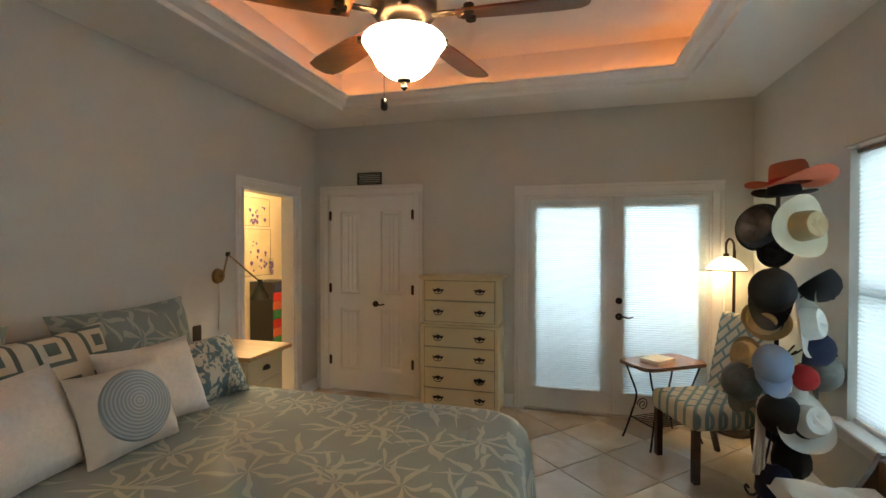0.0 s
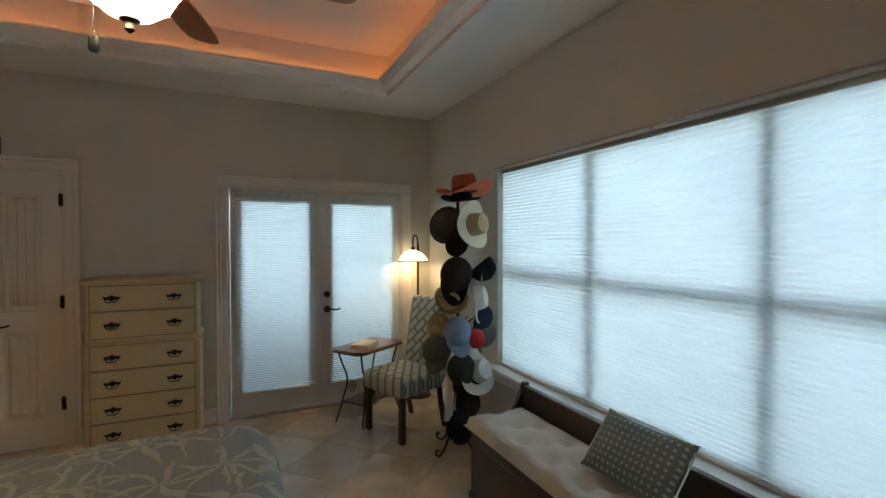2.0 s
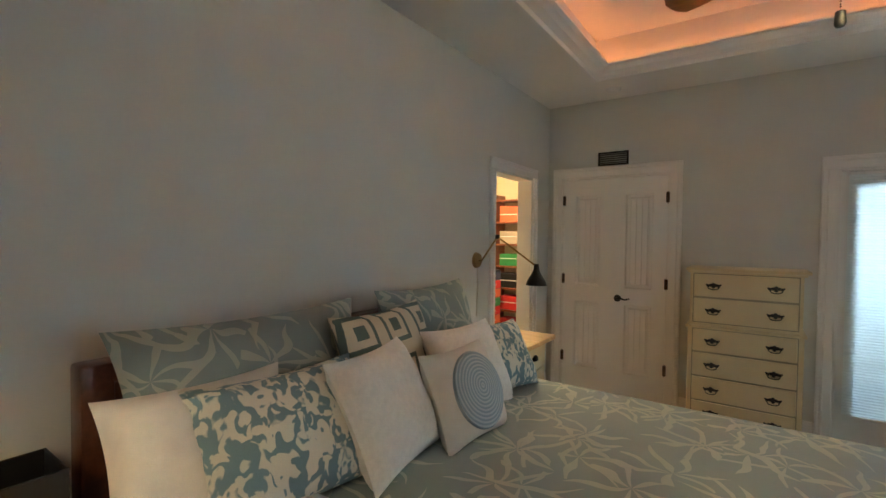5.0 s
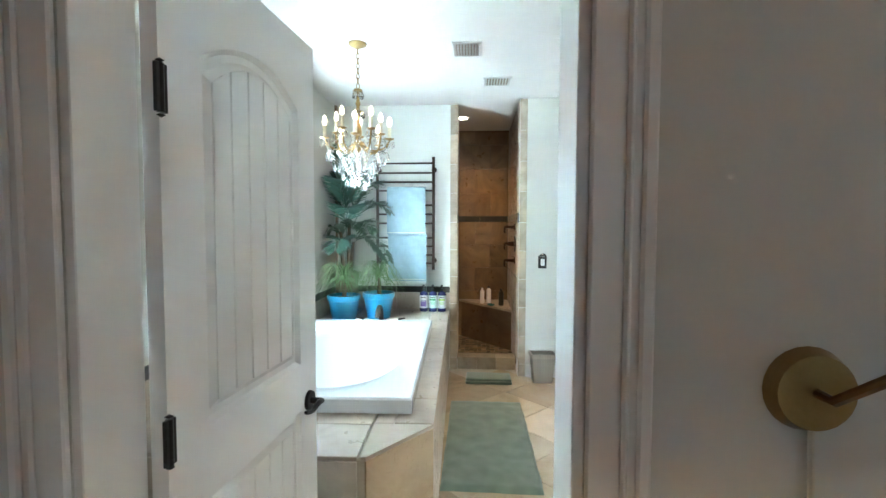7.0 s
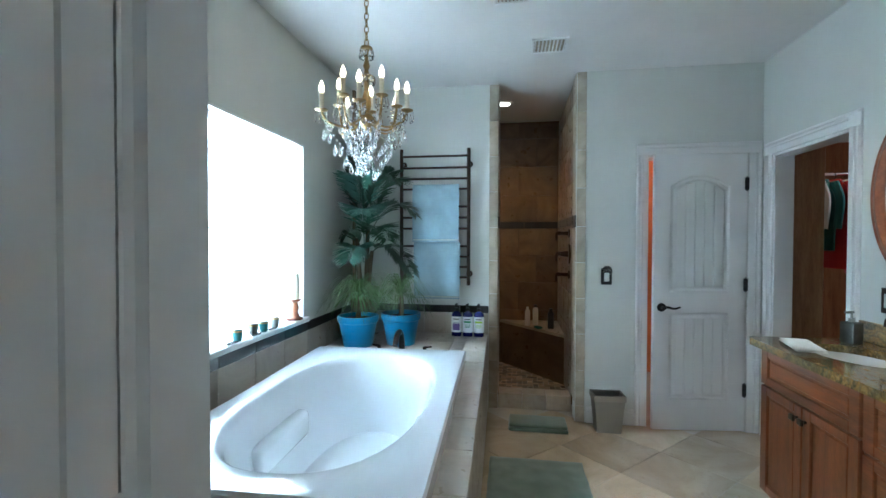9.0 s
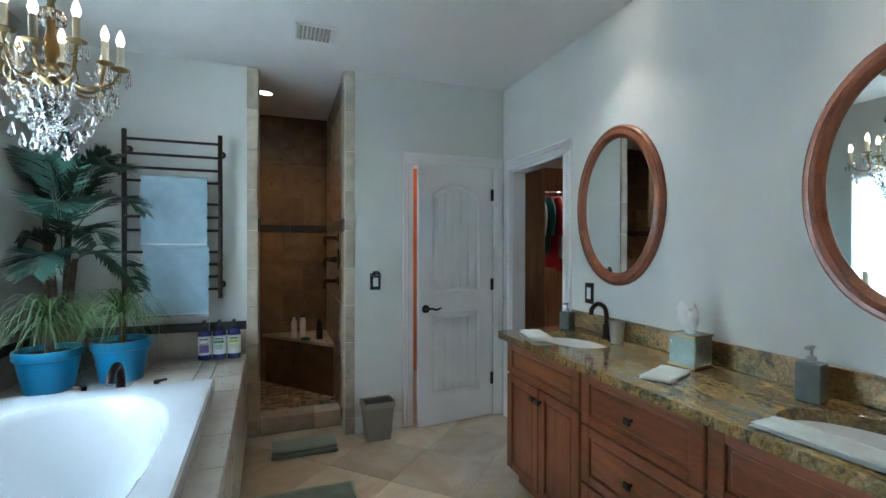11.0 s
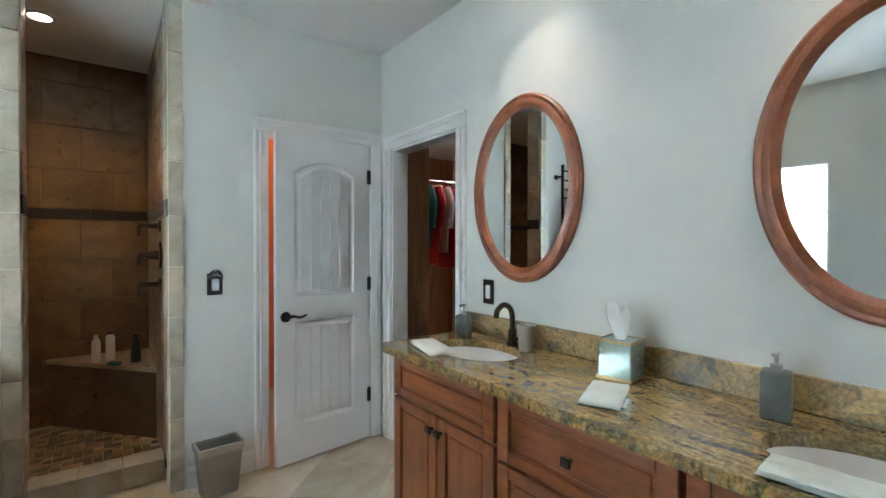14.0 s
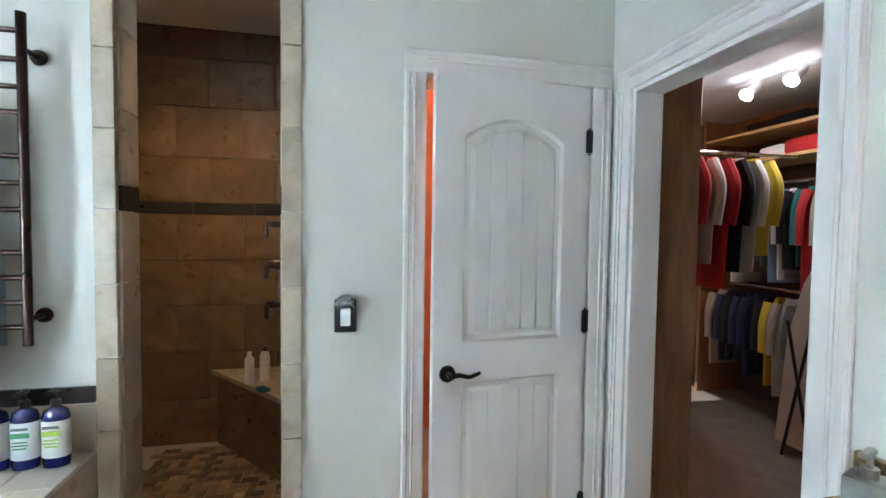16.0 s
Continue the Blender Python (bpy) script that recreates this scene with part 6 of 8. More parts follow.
def tufted(x0, x1, y0, y1, z0, z1):
    bm = bmesh.new()
    nx, ny = 16, 64
    tuft = [(x0 + (x1 - x0) * (0.27 if (k % 2) else 0.5 + 0.23), y0 + 0.10 + k * 0.115) for k in range(15)] + [(x0 + (x1 - x0) * 0.5, y0 + 0.157 + k * 0.23) for k in range(8)]
    grid = []
    for i in range(nx + 1):
        row = []
        for j in range(ny + 1):
            u, v = i / nx, j / ny
            x, y = x0 + (x1 - x0) * u, y0 + (y1 - y0) * v
            e = min(u, 1 - u) * (x1 - x0)
            g = min(v, 1 - v) * (y1 - y0)
            edge = min(1.0, min(e, g) / 0.075)
            z = z0 + (z1 - z0) * math.sqrt(max(0.0, 1 - (1 - edge) ** 2))
            for tx, ty in tuft:
                z -= 0.042 * math.exp(-((x - tx) ** 2 + (y - ty) ** 2) / 0.0018)
            row.append(bm.verts.new((x, y, max(z, z0) + (0.003 * noise.noise(Vector((x * 12, y * 12, 0))) if edge > 0.3 else 0))))
        grid.append(row)
    for a, b in zip(grid, grid[1:]):
        for p, q, s, t in zip(a, a[1:], b[1:], b):
            bm.faces.new((p, t, s, q))
    return bm


bc = part("bench_cushion", tufted(3.465, 3.885, -3.70, -1.905, 0.454, 0.522), M["cushion"])
tagged(bc, "oatmeal tufted cushion on the storage bench", "cushion")
p = thing("throw_pillow", (3.67, -2.88, 0.525), "grey dotted rectangular pillow leaning on the bench back", "pillow")
p.matrix_world = pose(3.68, -2.88, 0.522, 0, 0, -88) @ pose(0, 0, 0, -40, 0, 0)
part("cushion", pillow_mesh(0.45, 0.29, 0.12, 16, 11), M["dots"], p)
part("piping", tube([(0.225 * math.copysign(abs(math.cos(a)) ** 0.25, math.cos(a)) * 0.97, 0, 0.145 + 0.145 * math.copysign(abs(math.sin(a)) ** 0.25, math.sin(a)) * 0.97) for a in [2 * math.pi * k / 48 for k in range(49)]], 0.004, 6), M["face_cloth"], p)

# curtain rod over the window
cr = thing("curtain_rod", (4.03, -2.7, 2.074), "thin brushed metal rod over the window", "curtain rod")
part("rod", tube([(0, -1.45, 0), (0, 1.36, 0)], 0.006, 10), M["steel"], cr)
for y in (-1.40, 0.0, 1.32):
    part("bracket", tube([(0.039, y, 0), (0.0, y, 0)], 0.006, 8), M["steel"], cr)

# ceiling fan
FX, FY = 1.985, -2.66
fan = thing("ceiling_fan", (FX, FY, 3.08), "bronze ceiling fan with red-brown blades and a lit glass bowl", "ceiling fan")
part("canopy", lathe([(0, 0), (0.075, 0), (0.07, -0.03), (0.035, -0.075), (0.014, -0.085), (0, -0.085)], 28), M["bronze"], fan)
part("downrod", rod((0, 0, -0.07), (0, 0, -0.56), 0.013), M["bronze"], fan)
part("motor", lathe([(0, -0.50), (0.04, -0.505), (0.05, -0.54), (0.10, -0.56), (0.125, -0.60), (0.125, -0.65), (0.10, -0.685), (0.06, -0.70), (0.06, -0.735), (0.105, -0.745), (0.105, -0.755), (0, -0.755)], 32), M["bronze"], fan)
part("glass_bowl", lathe([(0.108, -0.752), (0.150, -0.750), (0.158, -0.765), (0.140, -0.790), (0.122, -0.815), (0.105, -0.850), (0.065, -0.885), (0.018, -0.898), (0, -0.898)], 36), M["bowl"], fan, "lit alabaster glass bowl")
part("finial", lathe([(0.0, -0.893), (0.026, -0.895), (0.028, -0.905), (0.012, -0.912), (0.010, -0.925), (0.014, -0.932), (0, -0.945)], 18), M["black_metal"], fan)
for i in range(5):
    a = radians(4 + 72 * i)
    mt = Matrix.Rotation(a, 4, "Z")
    bm = bmesh.new()
    out = [(0.20, -0.045), (0.30, -0.060), (0.45, -0.068), (0.58, -0.070), (0.65, -0.062), (0.672, -0.03), (0.675, 0.0), (0.672, 0.03), (0.65, 0.062), (0.58, 0.070), (0.45, 0.068), (0.30, 0.060), (0.20, 0.045)]
    prism_into(bm, out, -0.004, 0.004)
    b = part("blade", turned(bm, mt @ Matrix.Translation((0, 0, -0.675)) @ Matrix.Rotation(radians(11), 4, "X")), M["fan_wood"], fan, "", False)
    bm = box(0.10, -0.016, -0.672, 0.23, 0.016, -0.662, 0.003)
    for dx, dy in ((0.235, 0.0), (0.25, 0.03), (0.25, -0.03)):
        rod_into(bm, (dx, dy, -0.688), (dx, dy, -0.660), 0.02, None, 12)
    part("blade_iron", turned(bm, mt), M["bronze"], b)
bm = bmesh.new()
for k in range(26):
    lathe_into(bm, [(0, -0.004), (0.003, 0), (0, 0.004)], 6, (-0.09, 0.02, -0.76 - k * 0.0075))
lathe_into(bm, [(0, 0.02), (0.012, 0.014), (0.014, -0.02), (0.010, -0.028), (0, -0.03)], 12, (-0.09, 0.02, -0.975))
part("pull_chain", bm, M["black_metal"], fan)

# ---- hat rack ----
HX, HY = 3.74, -1.29
rk = thing("hat_rack", (HX, HY, 0), "black iron hat stand hung full of hats", "hat rack")
part("pole", rod((0, 0, 0.12), (0, 0, 1.90), 0.012), M["black_metal"], rk)
for k in range(4):
    a = radians(20 + 90 * k)
    c, s = math.cos(a), math.sin(a)
    pts = [(0, 0, 0.20), (0.07 * c, 0.07 * s, 0.14), (0.14 * c, 0.14 * s, 0.04), (0.19 * c, 0.19 * s, 0.009), (0.225 * c, 0.225 * s, 0.03), (0.215 * c, 0.215 * s, 0.055), (0.195 * c, 0.195 * s, 0.045)]
    part("foot", tube(curved(pts, 5), 0.008, 8), M["black_metal"], rk)
for z in (0.62, 0.95, 1.25, 1.6):
    for k in range(4):
        a = radians(250 + 45 * k)
        part("peg", tube(curved([(0, 0, z - 0.03), (0.07 * math.cos(a), 0.07 * math.sin(a), z - 0.02), (0.12 * math.cos(a), 0.12 * math.sin(a), z + 0.02)], 4), 0.005, 6), M["black_metal"], rk)


def placed(t, place, axis, roll=0.0):
    """Turns a thing so that its up axis points along axis."""
    t.matrix_world = Matrix.Translation(place) @ Vector(axis).to_track_quat("Z", "Y").to_matrix().to_4x4() @ Matrix.Rotation(radians(roll), 4, "Z")


def brim_hat(place, axis, brim, crown, height, mat, label, band=None, curl=0.03, roll=0.0, crown_mat=None, dip=0.02):
    t = thing("hat", place, label if len(label.split()) > 6 else label + " on the iron stand", "hat", "hats on the rack")
    placed(t, place, axis, roll)
    n, bm = 40, bmesh.new()
    rings = []
    for r, z in ((crown, 0.0), (crown + (brim - crown) * 0.5, -0.004), (brim * 0.95, 0.006), (brim, 0.012)):
        rings.append([bm.verts.new((r * 1.08 * math.cos(2 * math.pi * k / n), r * 0.94 * math.sin(2 * math.pi * k / n), z + (curl * (r - crown) / (brim - crown)) * (math.sin(2 * math.pi * k / n) ** 2 - 0.4))) for k in range(n)])
    for p, q in zip(rings, rings[1:]):
        for k in range(n):
            bm.faces.new((p[k], p[(k + 1) % n], q[(k + 1) % n], q[k]))
    bmesh.ops.solidify(bm, geom=bm.faces[:], thickness=0.003)
    part("brim", bm, mat, t)
    bm = bmesh.new()
    rings = []
    for r, z in ((1.0, -0.002), (0.97, height * 0.4), (0.90, height * 0.8), (0.80, height * 0.97), (0.55, height), (0.25, height * 0.9), (0.0, height * 0.86)):
        if r == 0:
            rings.append([bm.verts.new((0, 0, z))])
        else:
            rings.append([bm.verts.new((crown * r * 1.08 * math.cos(2 * math.pi * k / n), crown * r * 0.94 * math.sin(2 * math.pi * k / n), z - dip * (1 - r) * abs(math.cos(2 * math.pi * k / n)))) for k in range(n)])
    for p, q in zip(rings, rings[1:]):
        for k in range(n):
            f = list(dict.fromkeys([p[k], p[(k + 1) % n], q[(k + 1) % len(q)], q[k % len(q)]]))
            bm.faces.new(f)
    part("crown", bm, crown_mat or mat, t)
    if band:
        bm = bmesh.new()
        lathe_into(bm, [(crown * 1.005, 0.002), (crown * 0.99, 0.030)], n, (0, 0, 0), 1.085, 0.945)
        bmesh.ops.solidify(bm, geom=bm.faces[:], thickness=-0.003)
        part("hat_band", bm, band, t, "contrasting hat band")
    return t


def cap(place, axis, mat, label, roll=0.0, bill=None, size=1.0, patch=None):
    t = thing("cap", place, label if len(label.split()) > 6 else label + " on the iron stand", "cap", "hats on the rack")
    placed(t, place, axis, roll)
    r = 0.093 * size
    bm = lathe([(r, 0), (r * 1.02, 0.03 * size), (r * 0.95, 0.07 * size), (r * 0.72, 0.105 * size), (r * 0.35, 0.125 * size), (0, 0.13 * size)], 28, (0, 0, 0), 1.0, 1.1)
    bmesh.ops.solidify(bm, geom=bm.faces[:], thickness=0.003)
    part("crown", bm, mat, t)
    bm = bmesh.new()
    inner, outer = [], []
    for k in range(13):
        a = radians(-68 + 136 * k / 12)
        inner.append(bm.verts.new((r * math.sin(a), -r * 1.1 * math.cos(a), 0.004)))
        outer.append(bm.verts.new((r * 1.0 * math.sin(a), -r * 1.1 * math.cos(a) - 0.085 * size * math.cos(a * 1.2) ** 0.7, 0.004 - 0.022 * math.sin(a) ** 2)))
    for k in range(12):
        bm.faces.new((inner[k], inner[k + 1], outer[k + 1], outer[k]))
    bmesh.ops.solidify(bm, geom=bm.faces[:], thickness=0.004)
    part("bill", bm, bill or mat, t)
    part("button", lathe([(0, 0.006), (0.008, 0.002), (0.008, -0.002)], 10, (0, 0, 0.13 * size)), mat, t)
    return t


brim_hat((HX + 0.05, HY - 0.02, 1.895), (-0.10, 0.06, 1), 0.215, 0.10, 0.125, M["orange_felt"], "wide coral straw hat on top of the stand", M["red"], 0.08, -28)
brim_hat((HX + 0.02, HY - 0.02, 1.835), (-0.05, -0.15, 1), 0.155, 0.085, 0.06, M["black_felt"], "black felt hat under the coral one", None, 0.03, 50)
brim_hat((HX + 0.06, HY - 0.12, 1.65), (0.50, -0.85, 0.12), 0.182, 0.088, 0.095, M["straw"], "natural straw panama hat", None, 0.05, 10, M["straw_tan"])
brim_hat((HX - 0.08, HY + 0.02, 1.65), (-0.6, -0.75, 0.1), 0.13, 0.115, 0.10, M["grey_fur"], "charcoal fur felt hat", None, 0.02, 70)
brim_hat((HX - 0.02, HY - 0.01, 1.52), (-0.1, -0.9, 0.1), 0.095, 0.07, 0.05, M["black_felt"], "black felt hat", None, 0.02, 70)
cap((HX - 0.05, HY - 0.06, 1.29), (-0.25, -0.92, 0.25), M["black_felt"], "black baseball cap", -6, None, 1.2)
cap((HX + 0.15, HY - 0.06, 1.36), (0.5, -0.4, -0.75), M["black_felt"], "black cap with a white bill", 30, M["white_felt"], 1.0)
brim_hat((HX + 0.18, HY - 0.05, 1.31), (0.8, -0.5, -0.1), 0.11, 0.075, 0.06, M["straw"], "small cream sun hat", M["black_felt"], 0.02, 0)
brim_hat((HX + 0.10, HY - 0.09, 1.12), (0.72, -0.68, 0.2), 0.17, 0.085, 0.08, M["white_felt"], "white felt hat", None, 0.04, 80)
brim_hat((HX - 0.06, HY - 0.02, 1.12), (-0.6, -0.7, -0.2), 0.12, 0.08, 0.07, M["straw_tan"], "tan straw hat", M["black_felt"], 0.03, 0)
cap((HX + 0.14, HY - 0.02, 0.98), (0.8, -0.5, -0.2), M["cap_navy"], "navy cotton cap", 40)
cap((HX - 0.06, HY - 0.10, 0.88), (-0.15, -0.80, 0.62), M["cap_blue"], "faded blue cotton cap", 4, None, 1.0)
cap((HX + 0.07, HY - 0.11, 0.83), (0.5, -0.85, 0.1), M["red"], "red cap with a white bill", 10, M["white_felt"], 0.68)
brim_hat((HX - 0.15, HY + 0.0, 0.92), (-0.8, -0.4, 0.3), 0.10, 0.07, 0.05, M["straw_tan"], "small tan hat", None, 0.02, 0)
cap((HX + 0.18, HY + 0.02, 0.83), (0.9, -0.2, 0.2), M["slate"], "grey patterned cap", 20, None, 1.1)
cap((HX - 0.14, HY + 0.02, 0.75), (-0.8, -0.5, 0.1), M["slate"], "grey cotton cap", -20, None, 1.1)
brim_hat((HX + 0.09, HY - 0.11, 0.585), (0.35, -0.82, 0.42), 0.165, 0.088, 0.10, M["white_felt"], "white fedora with a black band", M["black_felt"], 0.05, 30)
cap((HX - 0.01, HY - 0.06, 0.62), (-0.2, -0.9, -0.2), M["black_felt"], "black cotton cap", 0, None, 1.1)
# bags at the foot of the stand
for (x, y, z, sx, sy, sz, mat, label) in ((-0.02, -0.07, 0.20, 0.10, 0.07, 0.13, "cap_navy", "navy cloth bag hung low on the stand"), (0.06, -0.04, 0.36, 0.09, 0.08, 0.16, "black_felt", "black leather bag hung on the stand")):
    t = thing("hanging_bag", (HX + x, HY + y, z), label, "bag", "bags on the rack")
    bm = bmesh.new()
    bmesh.ops.create_icosphere(bm, subdivisions=3, radius=1)
    for v in bm.verts:
        k = 1 + 0.22 * noise.noise(v.co * 1.7 + Vector((x * 40, 0, 0)))
        v.co = Vector((v.co.x * sx * k, v.co.y * sy * k, v.co.z * sz * k))
    part("pouch", bm, M[mat], t)
    part("strap", tube(curved([(-sx * 0.6, 0, sz * 0.7), (-0.02, 0.03, sz + 0.12), (0.0, 0.04, sz + 0.2), (0.02, 0.03, sz + 0.12), (sx * 0.6, 0, sz * 0.7)], 5), 0.006, 6), M[mat], t)
t = thing("scarf", (HX - 0.10, HY - 0.05, 0.30), "long white scarf hanging on the stand", "scarf")
bm = bmesh.new()
for k in range(3):
    tube_into(bm, curved([(0.01 * k, 0.01 * k, 0.36), (-0.01 + 0.012 * k, -0.01, 0.2), (-0.02 + 0.016 * k, -0.012, 0.05), (-0.025 + 0.02 * k, -0.01, -0.05)], 5), 0.013, 8, 1.3)
part("cloth", bm, M["white_felt"], t)

# ---- bathroom: loose things ----
# towel warmer and towels
tw = thing("towel_warmer", (-3.81, -5.290, 0), "dark bronze ladder towel warmer on the wall", "towel warmer")
for y in (-0.281, 0.281):
    part("upright", rod((0, y, 1.03), (0, y, 2.152), 0.015, None, 14), M["bronze"], tw)
for z in (2.09, 1.995, 1.905, 1.82, 1.675, 1.585, 1.495, 1.35, 1.265, 1.18, 1.095):
    part("rung", rod((0.006, -0.278, z), (0.006, 0.278, z), 0.0095, None, 10), M["bronze"], tw)
for y, z in ((-0.281, 2.035), (0.281, 2.035), (-0.281, 1.12), (0.281, 1.12)):
    bm = rod((-0.088, y, z), (-0.01, y, z), 0.010, None, 10)
    rod_into(bm, (-0.088, y, z), (-0.076, y, z), 0.028, 0.024, 16)
    part("bracket", bm, M["bronze"], tw)


def hung_towel(y0, y1, z_top, z_front, z_back, label, seed):
    t = thing("bath_towel", (-3.795, (y0 + y1) / 2, z_top), label, "towel", "towels on the warmer")
    bm = bmesh.new()
    n, w = 22, (y1 - y0) / 2
    prof = [(-0.022, z_back - z_top)] + [(-0.022, (z_back - z_top) * (1 - k / 6)) for k in range(1, 6)] + [(-0.014, 0.004), (0.0, 0.016), (0.014, 0.004)] + [(0.024, (z_front - z_top) * k / 10) for k in range(1, 11)]
    grid = []
    for j in range(n + 1):
        y = -w + 2 * w * j / n
        row = []
        for i, (x, z) in enumerate(prof):
            f = min(1.0, abs(z) / 0.2)
            wob = 0.010 * f * math.sin(y * 26 + seed * 2.1 + z * 3) + 0.012 * f * noise.noise(Vector((y * 6, z * 4, seed)))
            row.append(bm.verts.new((x + (wob if x > 0 else -wob * 0.3), y * (1 - 0.04 * f * abs(z) * 0.5), z)))
        grid.append(row)
    for a, b in zip(grid, grid[1:]):
        for p, q, s, u in zip(a, a[1:], b[1:], b):
            bm.faces.new((p, q, s, u))
    bmesh.ops.solidify(bm, geom=bm.faces[:], thickness=0.010)
    part("cloth", bm, M["towel_blue"], t)
    zf = z_front - z_top
    part("trim_band", box(0.026, -w * 0.97, zf + 0.012, 0.038, w * 0.97, zf + 0.022, 0.002), M["face_cloth"], t)


hung_towel(-5.47, -5.085, 1.842, 1.385, 1.45, "blue bath towel folded over the warmer", 1)
hung_towel(-5.46, -5.075, 1.368, 0.92, 1.03, "blue bath towel folded over a low rung", 2)

# chandelier
CX, CY = -2.37, -5.39
cd = thing("chandelier", (CX, CY, ZT), "brass and crystal candle chandelier, lit", "chandelier")
part("canopy", lathe([(0, 0), (0.062, -0.001), (0.058, -0.012), (0.02, -0.032), (0, -0.034)], 26), M["brass"], cd)
bm = bmesh.new()
for k in range(8):
    pts = [(0.010 * math.cos(a), 0, 0.021 * math.sin(a)) for a in [2 * math.pi * i / 14 for i in range(15)]]
    m = Matrix.Translation((0, 0, -0.050 - k * 0.033)) @ Matrix.Rotation(radians(90 * (k % 2)), 4, "Z")
    tube_into(bm, [m @ Vector(p) for p in pts], 0.0028, 6)
part("chain", bm, M["brass"], cd)
part("stem", lathe([(0, -0.30), (0.03, -0.305), (0.034, -0.318), (0.010, -0.328), (0.009, -0.37), (0.018, -0.40), (0.010, -0.42), (0.014, -0.44), (0.035, -0.45), (0.014, -0.462), (0.012, -0.52), (0.022, -0.56), (0.026, -0.60), (0.014, -0.64), (0.045, -0.665), (0.05, -0.68), (0.025, -0.705), (0.008, -0.72), (0, -0.73)], 22), M["brass"], cd)


def crystal_into(bm, x, y, z, r, h):
    lathe_into(bm, [(0, 0), (r * 0.35, -h * 0.12), (r, -h * 0.62), (r * 0.55, -h * 0.9), (0, -h)], 6, (x, y, z))


def bead_into(bm, x, y, z, r):
    lathe_into(bm, [(0, r), (r * 0.9, r * 0.3), (r * 0.9, -r * 0.3), (0, -r)], 6, (x, y, z))


rnd = random.Random(5)
drops = bmesh.new()
for i in range(10):
    tall = i % 2
    a = radians(36 * i + 10)
    R = 0.222 if not tall else 0.158
    zt = -0.655 if not tall else -0.60
    c, s = math.cos(a), math.sin(a)
    arm = part("arm", tube(curved([(0.02 * c, 0.02 * s, -0.66), (R * 0.45 * c, R * 0.45 * s, -0.715), (R * 0.85 * c, R * 0.85 * s, -0.70), (R * c, R * s, zt)], 6), 0.006, 8), M["brass"], cd)
    part("drip_pan", lathe([(0.006, zt), (0.030, zt + 0.010), (0.032, zt + 0.014), (0.0, zt + 0.008)], 16, (R * c, R * s, 0)), M["brass"], arm)
    part("candle_tube", rod((R * c, R * s, zt + 0.008), (R * c, R * s, zt + 0.095), 0.0115, None, 12), M["candle"], arm)
    part("bulb", lathe([(0, 0), (0.009, 0.004), (0.0145, 0.020), (0.0105, 0.041), (0.0035, 0.060), (0, 0.064)], 14, (R * c, R * s, zt + 0.094)), M["bulb"], arm)
    for k in range(5):
        b = a + radians(72 * k)
        crystal_into(drops, R * c + 0.030 * math.cos(b), R * s + 0.030 * math.sin(b), zt + 0.004, 0.007, 0.055)
    # garland from the arm tip to the middle
    for k in range(16):
        u = k / 15
        bead_into(drops, R * c * (1 - u), R * s * (1 - u), zt - 0.01 - (0.20 + 0.05 * tall) * math.sin(math.pi * u * 0.62), 0.0065)
    # garland to the next arm
    a2 = radians(36 * (i + 1) + 10)
    R2, z2 = (0.222, -0.655) if (i + 1) % 2 == 0 else (0.158, -0.60)
    for k in range(1, 12):
        u = k / 12
        bead_into(drops, R * c * (1 - u) + R2 * math.cos(a2) * u, R * s * (1 - u) + R2 * math.sin(a2) * u, zt * (1 - u) + z2 * u - 0.09 * math.sin(math.pi * u) - 0.01, 0.006)
    for k in range(7):
        u = 0.95 - 0.12 * k
        crystal_into(drops, R * c * u, R * s * u, zt - 0.06 - 0.032 * k - 0.03 * rnd.random(), 0.011, 0.06)
for k in range(14):
    a = 2 * math.pi * k / 14
    for r, z, q in ((0.033, -0.316, 0.05), (0.04, -0.45, 0.045), (0.055, -0.72, 0.06)):
        crystal_into(drops, r * math.cos(a), r * math.sin(a), z, 0.008, q)
for k in range(12):
    bead_into(drops, 0, 0, -0.735 - k * 0.014, 0.009 + 0.003 * (k % 2))
crystal_into(drops, 0, 0, -0.90, 0.022, 0.055)
tagged(part("crystal_garland", drops, M["crystal"], cd), "clear cut crystal drops and bead garlands", kind="stuff")


# plants
def frond_into(bm, base, tip, sag, leaflets, length, width, seed):
    """A feather palm frond: a curved rib with paired narrow leaflets."""
    r = random.Random(seed)
    base, tip = Vector(base), Vector(tip)
    mid = (base + tip) / 2 + Vector((0, 0, sag))
    side0 = (tip - base).cross(Vector((0, 0, 1)))
    side0 = side0.normalized() if side0.length > 1e-4 else Vector((1, 0, 0))
    pts = [(1 - u) ** 2 * base + 2 * u * (1 - u) * mid + u * u * tip for u in [k / 14 for k in range(15)]]
    tube_into(bm, pts, 0.004, 5, 0.4)
    for k in range(leaflets):
        u = 0.22 + 0.78 * k / leaflets
        p = (1 - u) ** 2 * base + 2 * u * (1 - u) * mid + u * u * tip
        d = (2 * (1 - u) * (mid - base) + 2 * u * (tip - mid)).normalized()
        ln = length * (0.45 + 0.75 * math.sin(math.pi * min(1.0, u * 0.95 + 0.05)))
        for s in (-1, 1):
            w = (side0 * s + d * 0.75 + Vector((0, 0, -0.25 + 0.25 * r.random()))).normalized()
            e = p + w * ln * (0.9 + 0.2 * r.random())
            m = (p + e) / 2 + Vector((0, 0, 0.01))
            n = w.cross(d).normalized().cross(w) * width
            bm.faces.new([bm.verts.new(v) for v in (p, m - n, e, m + n)])


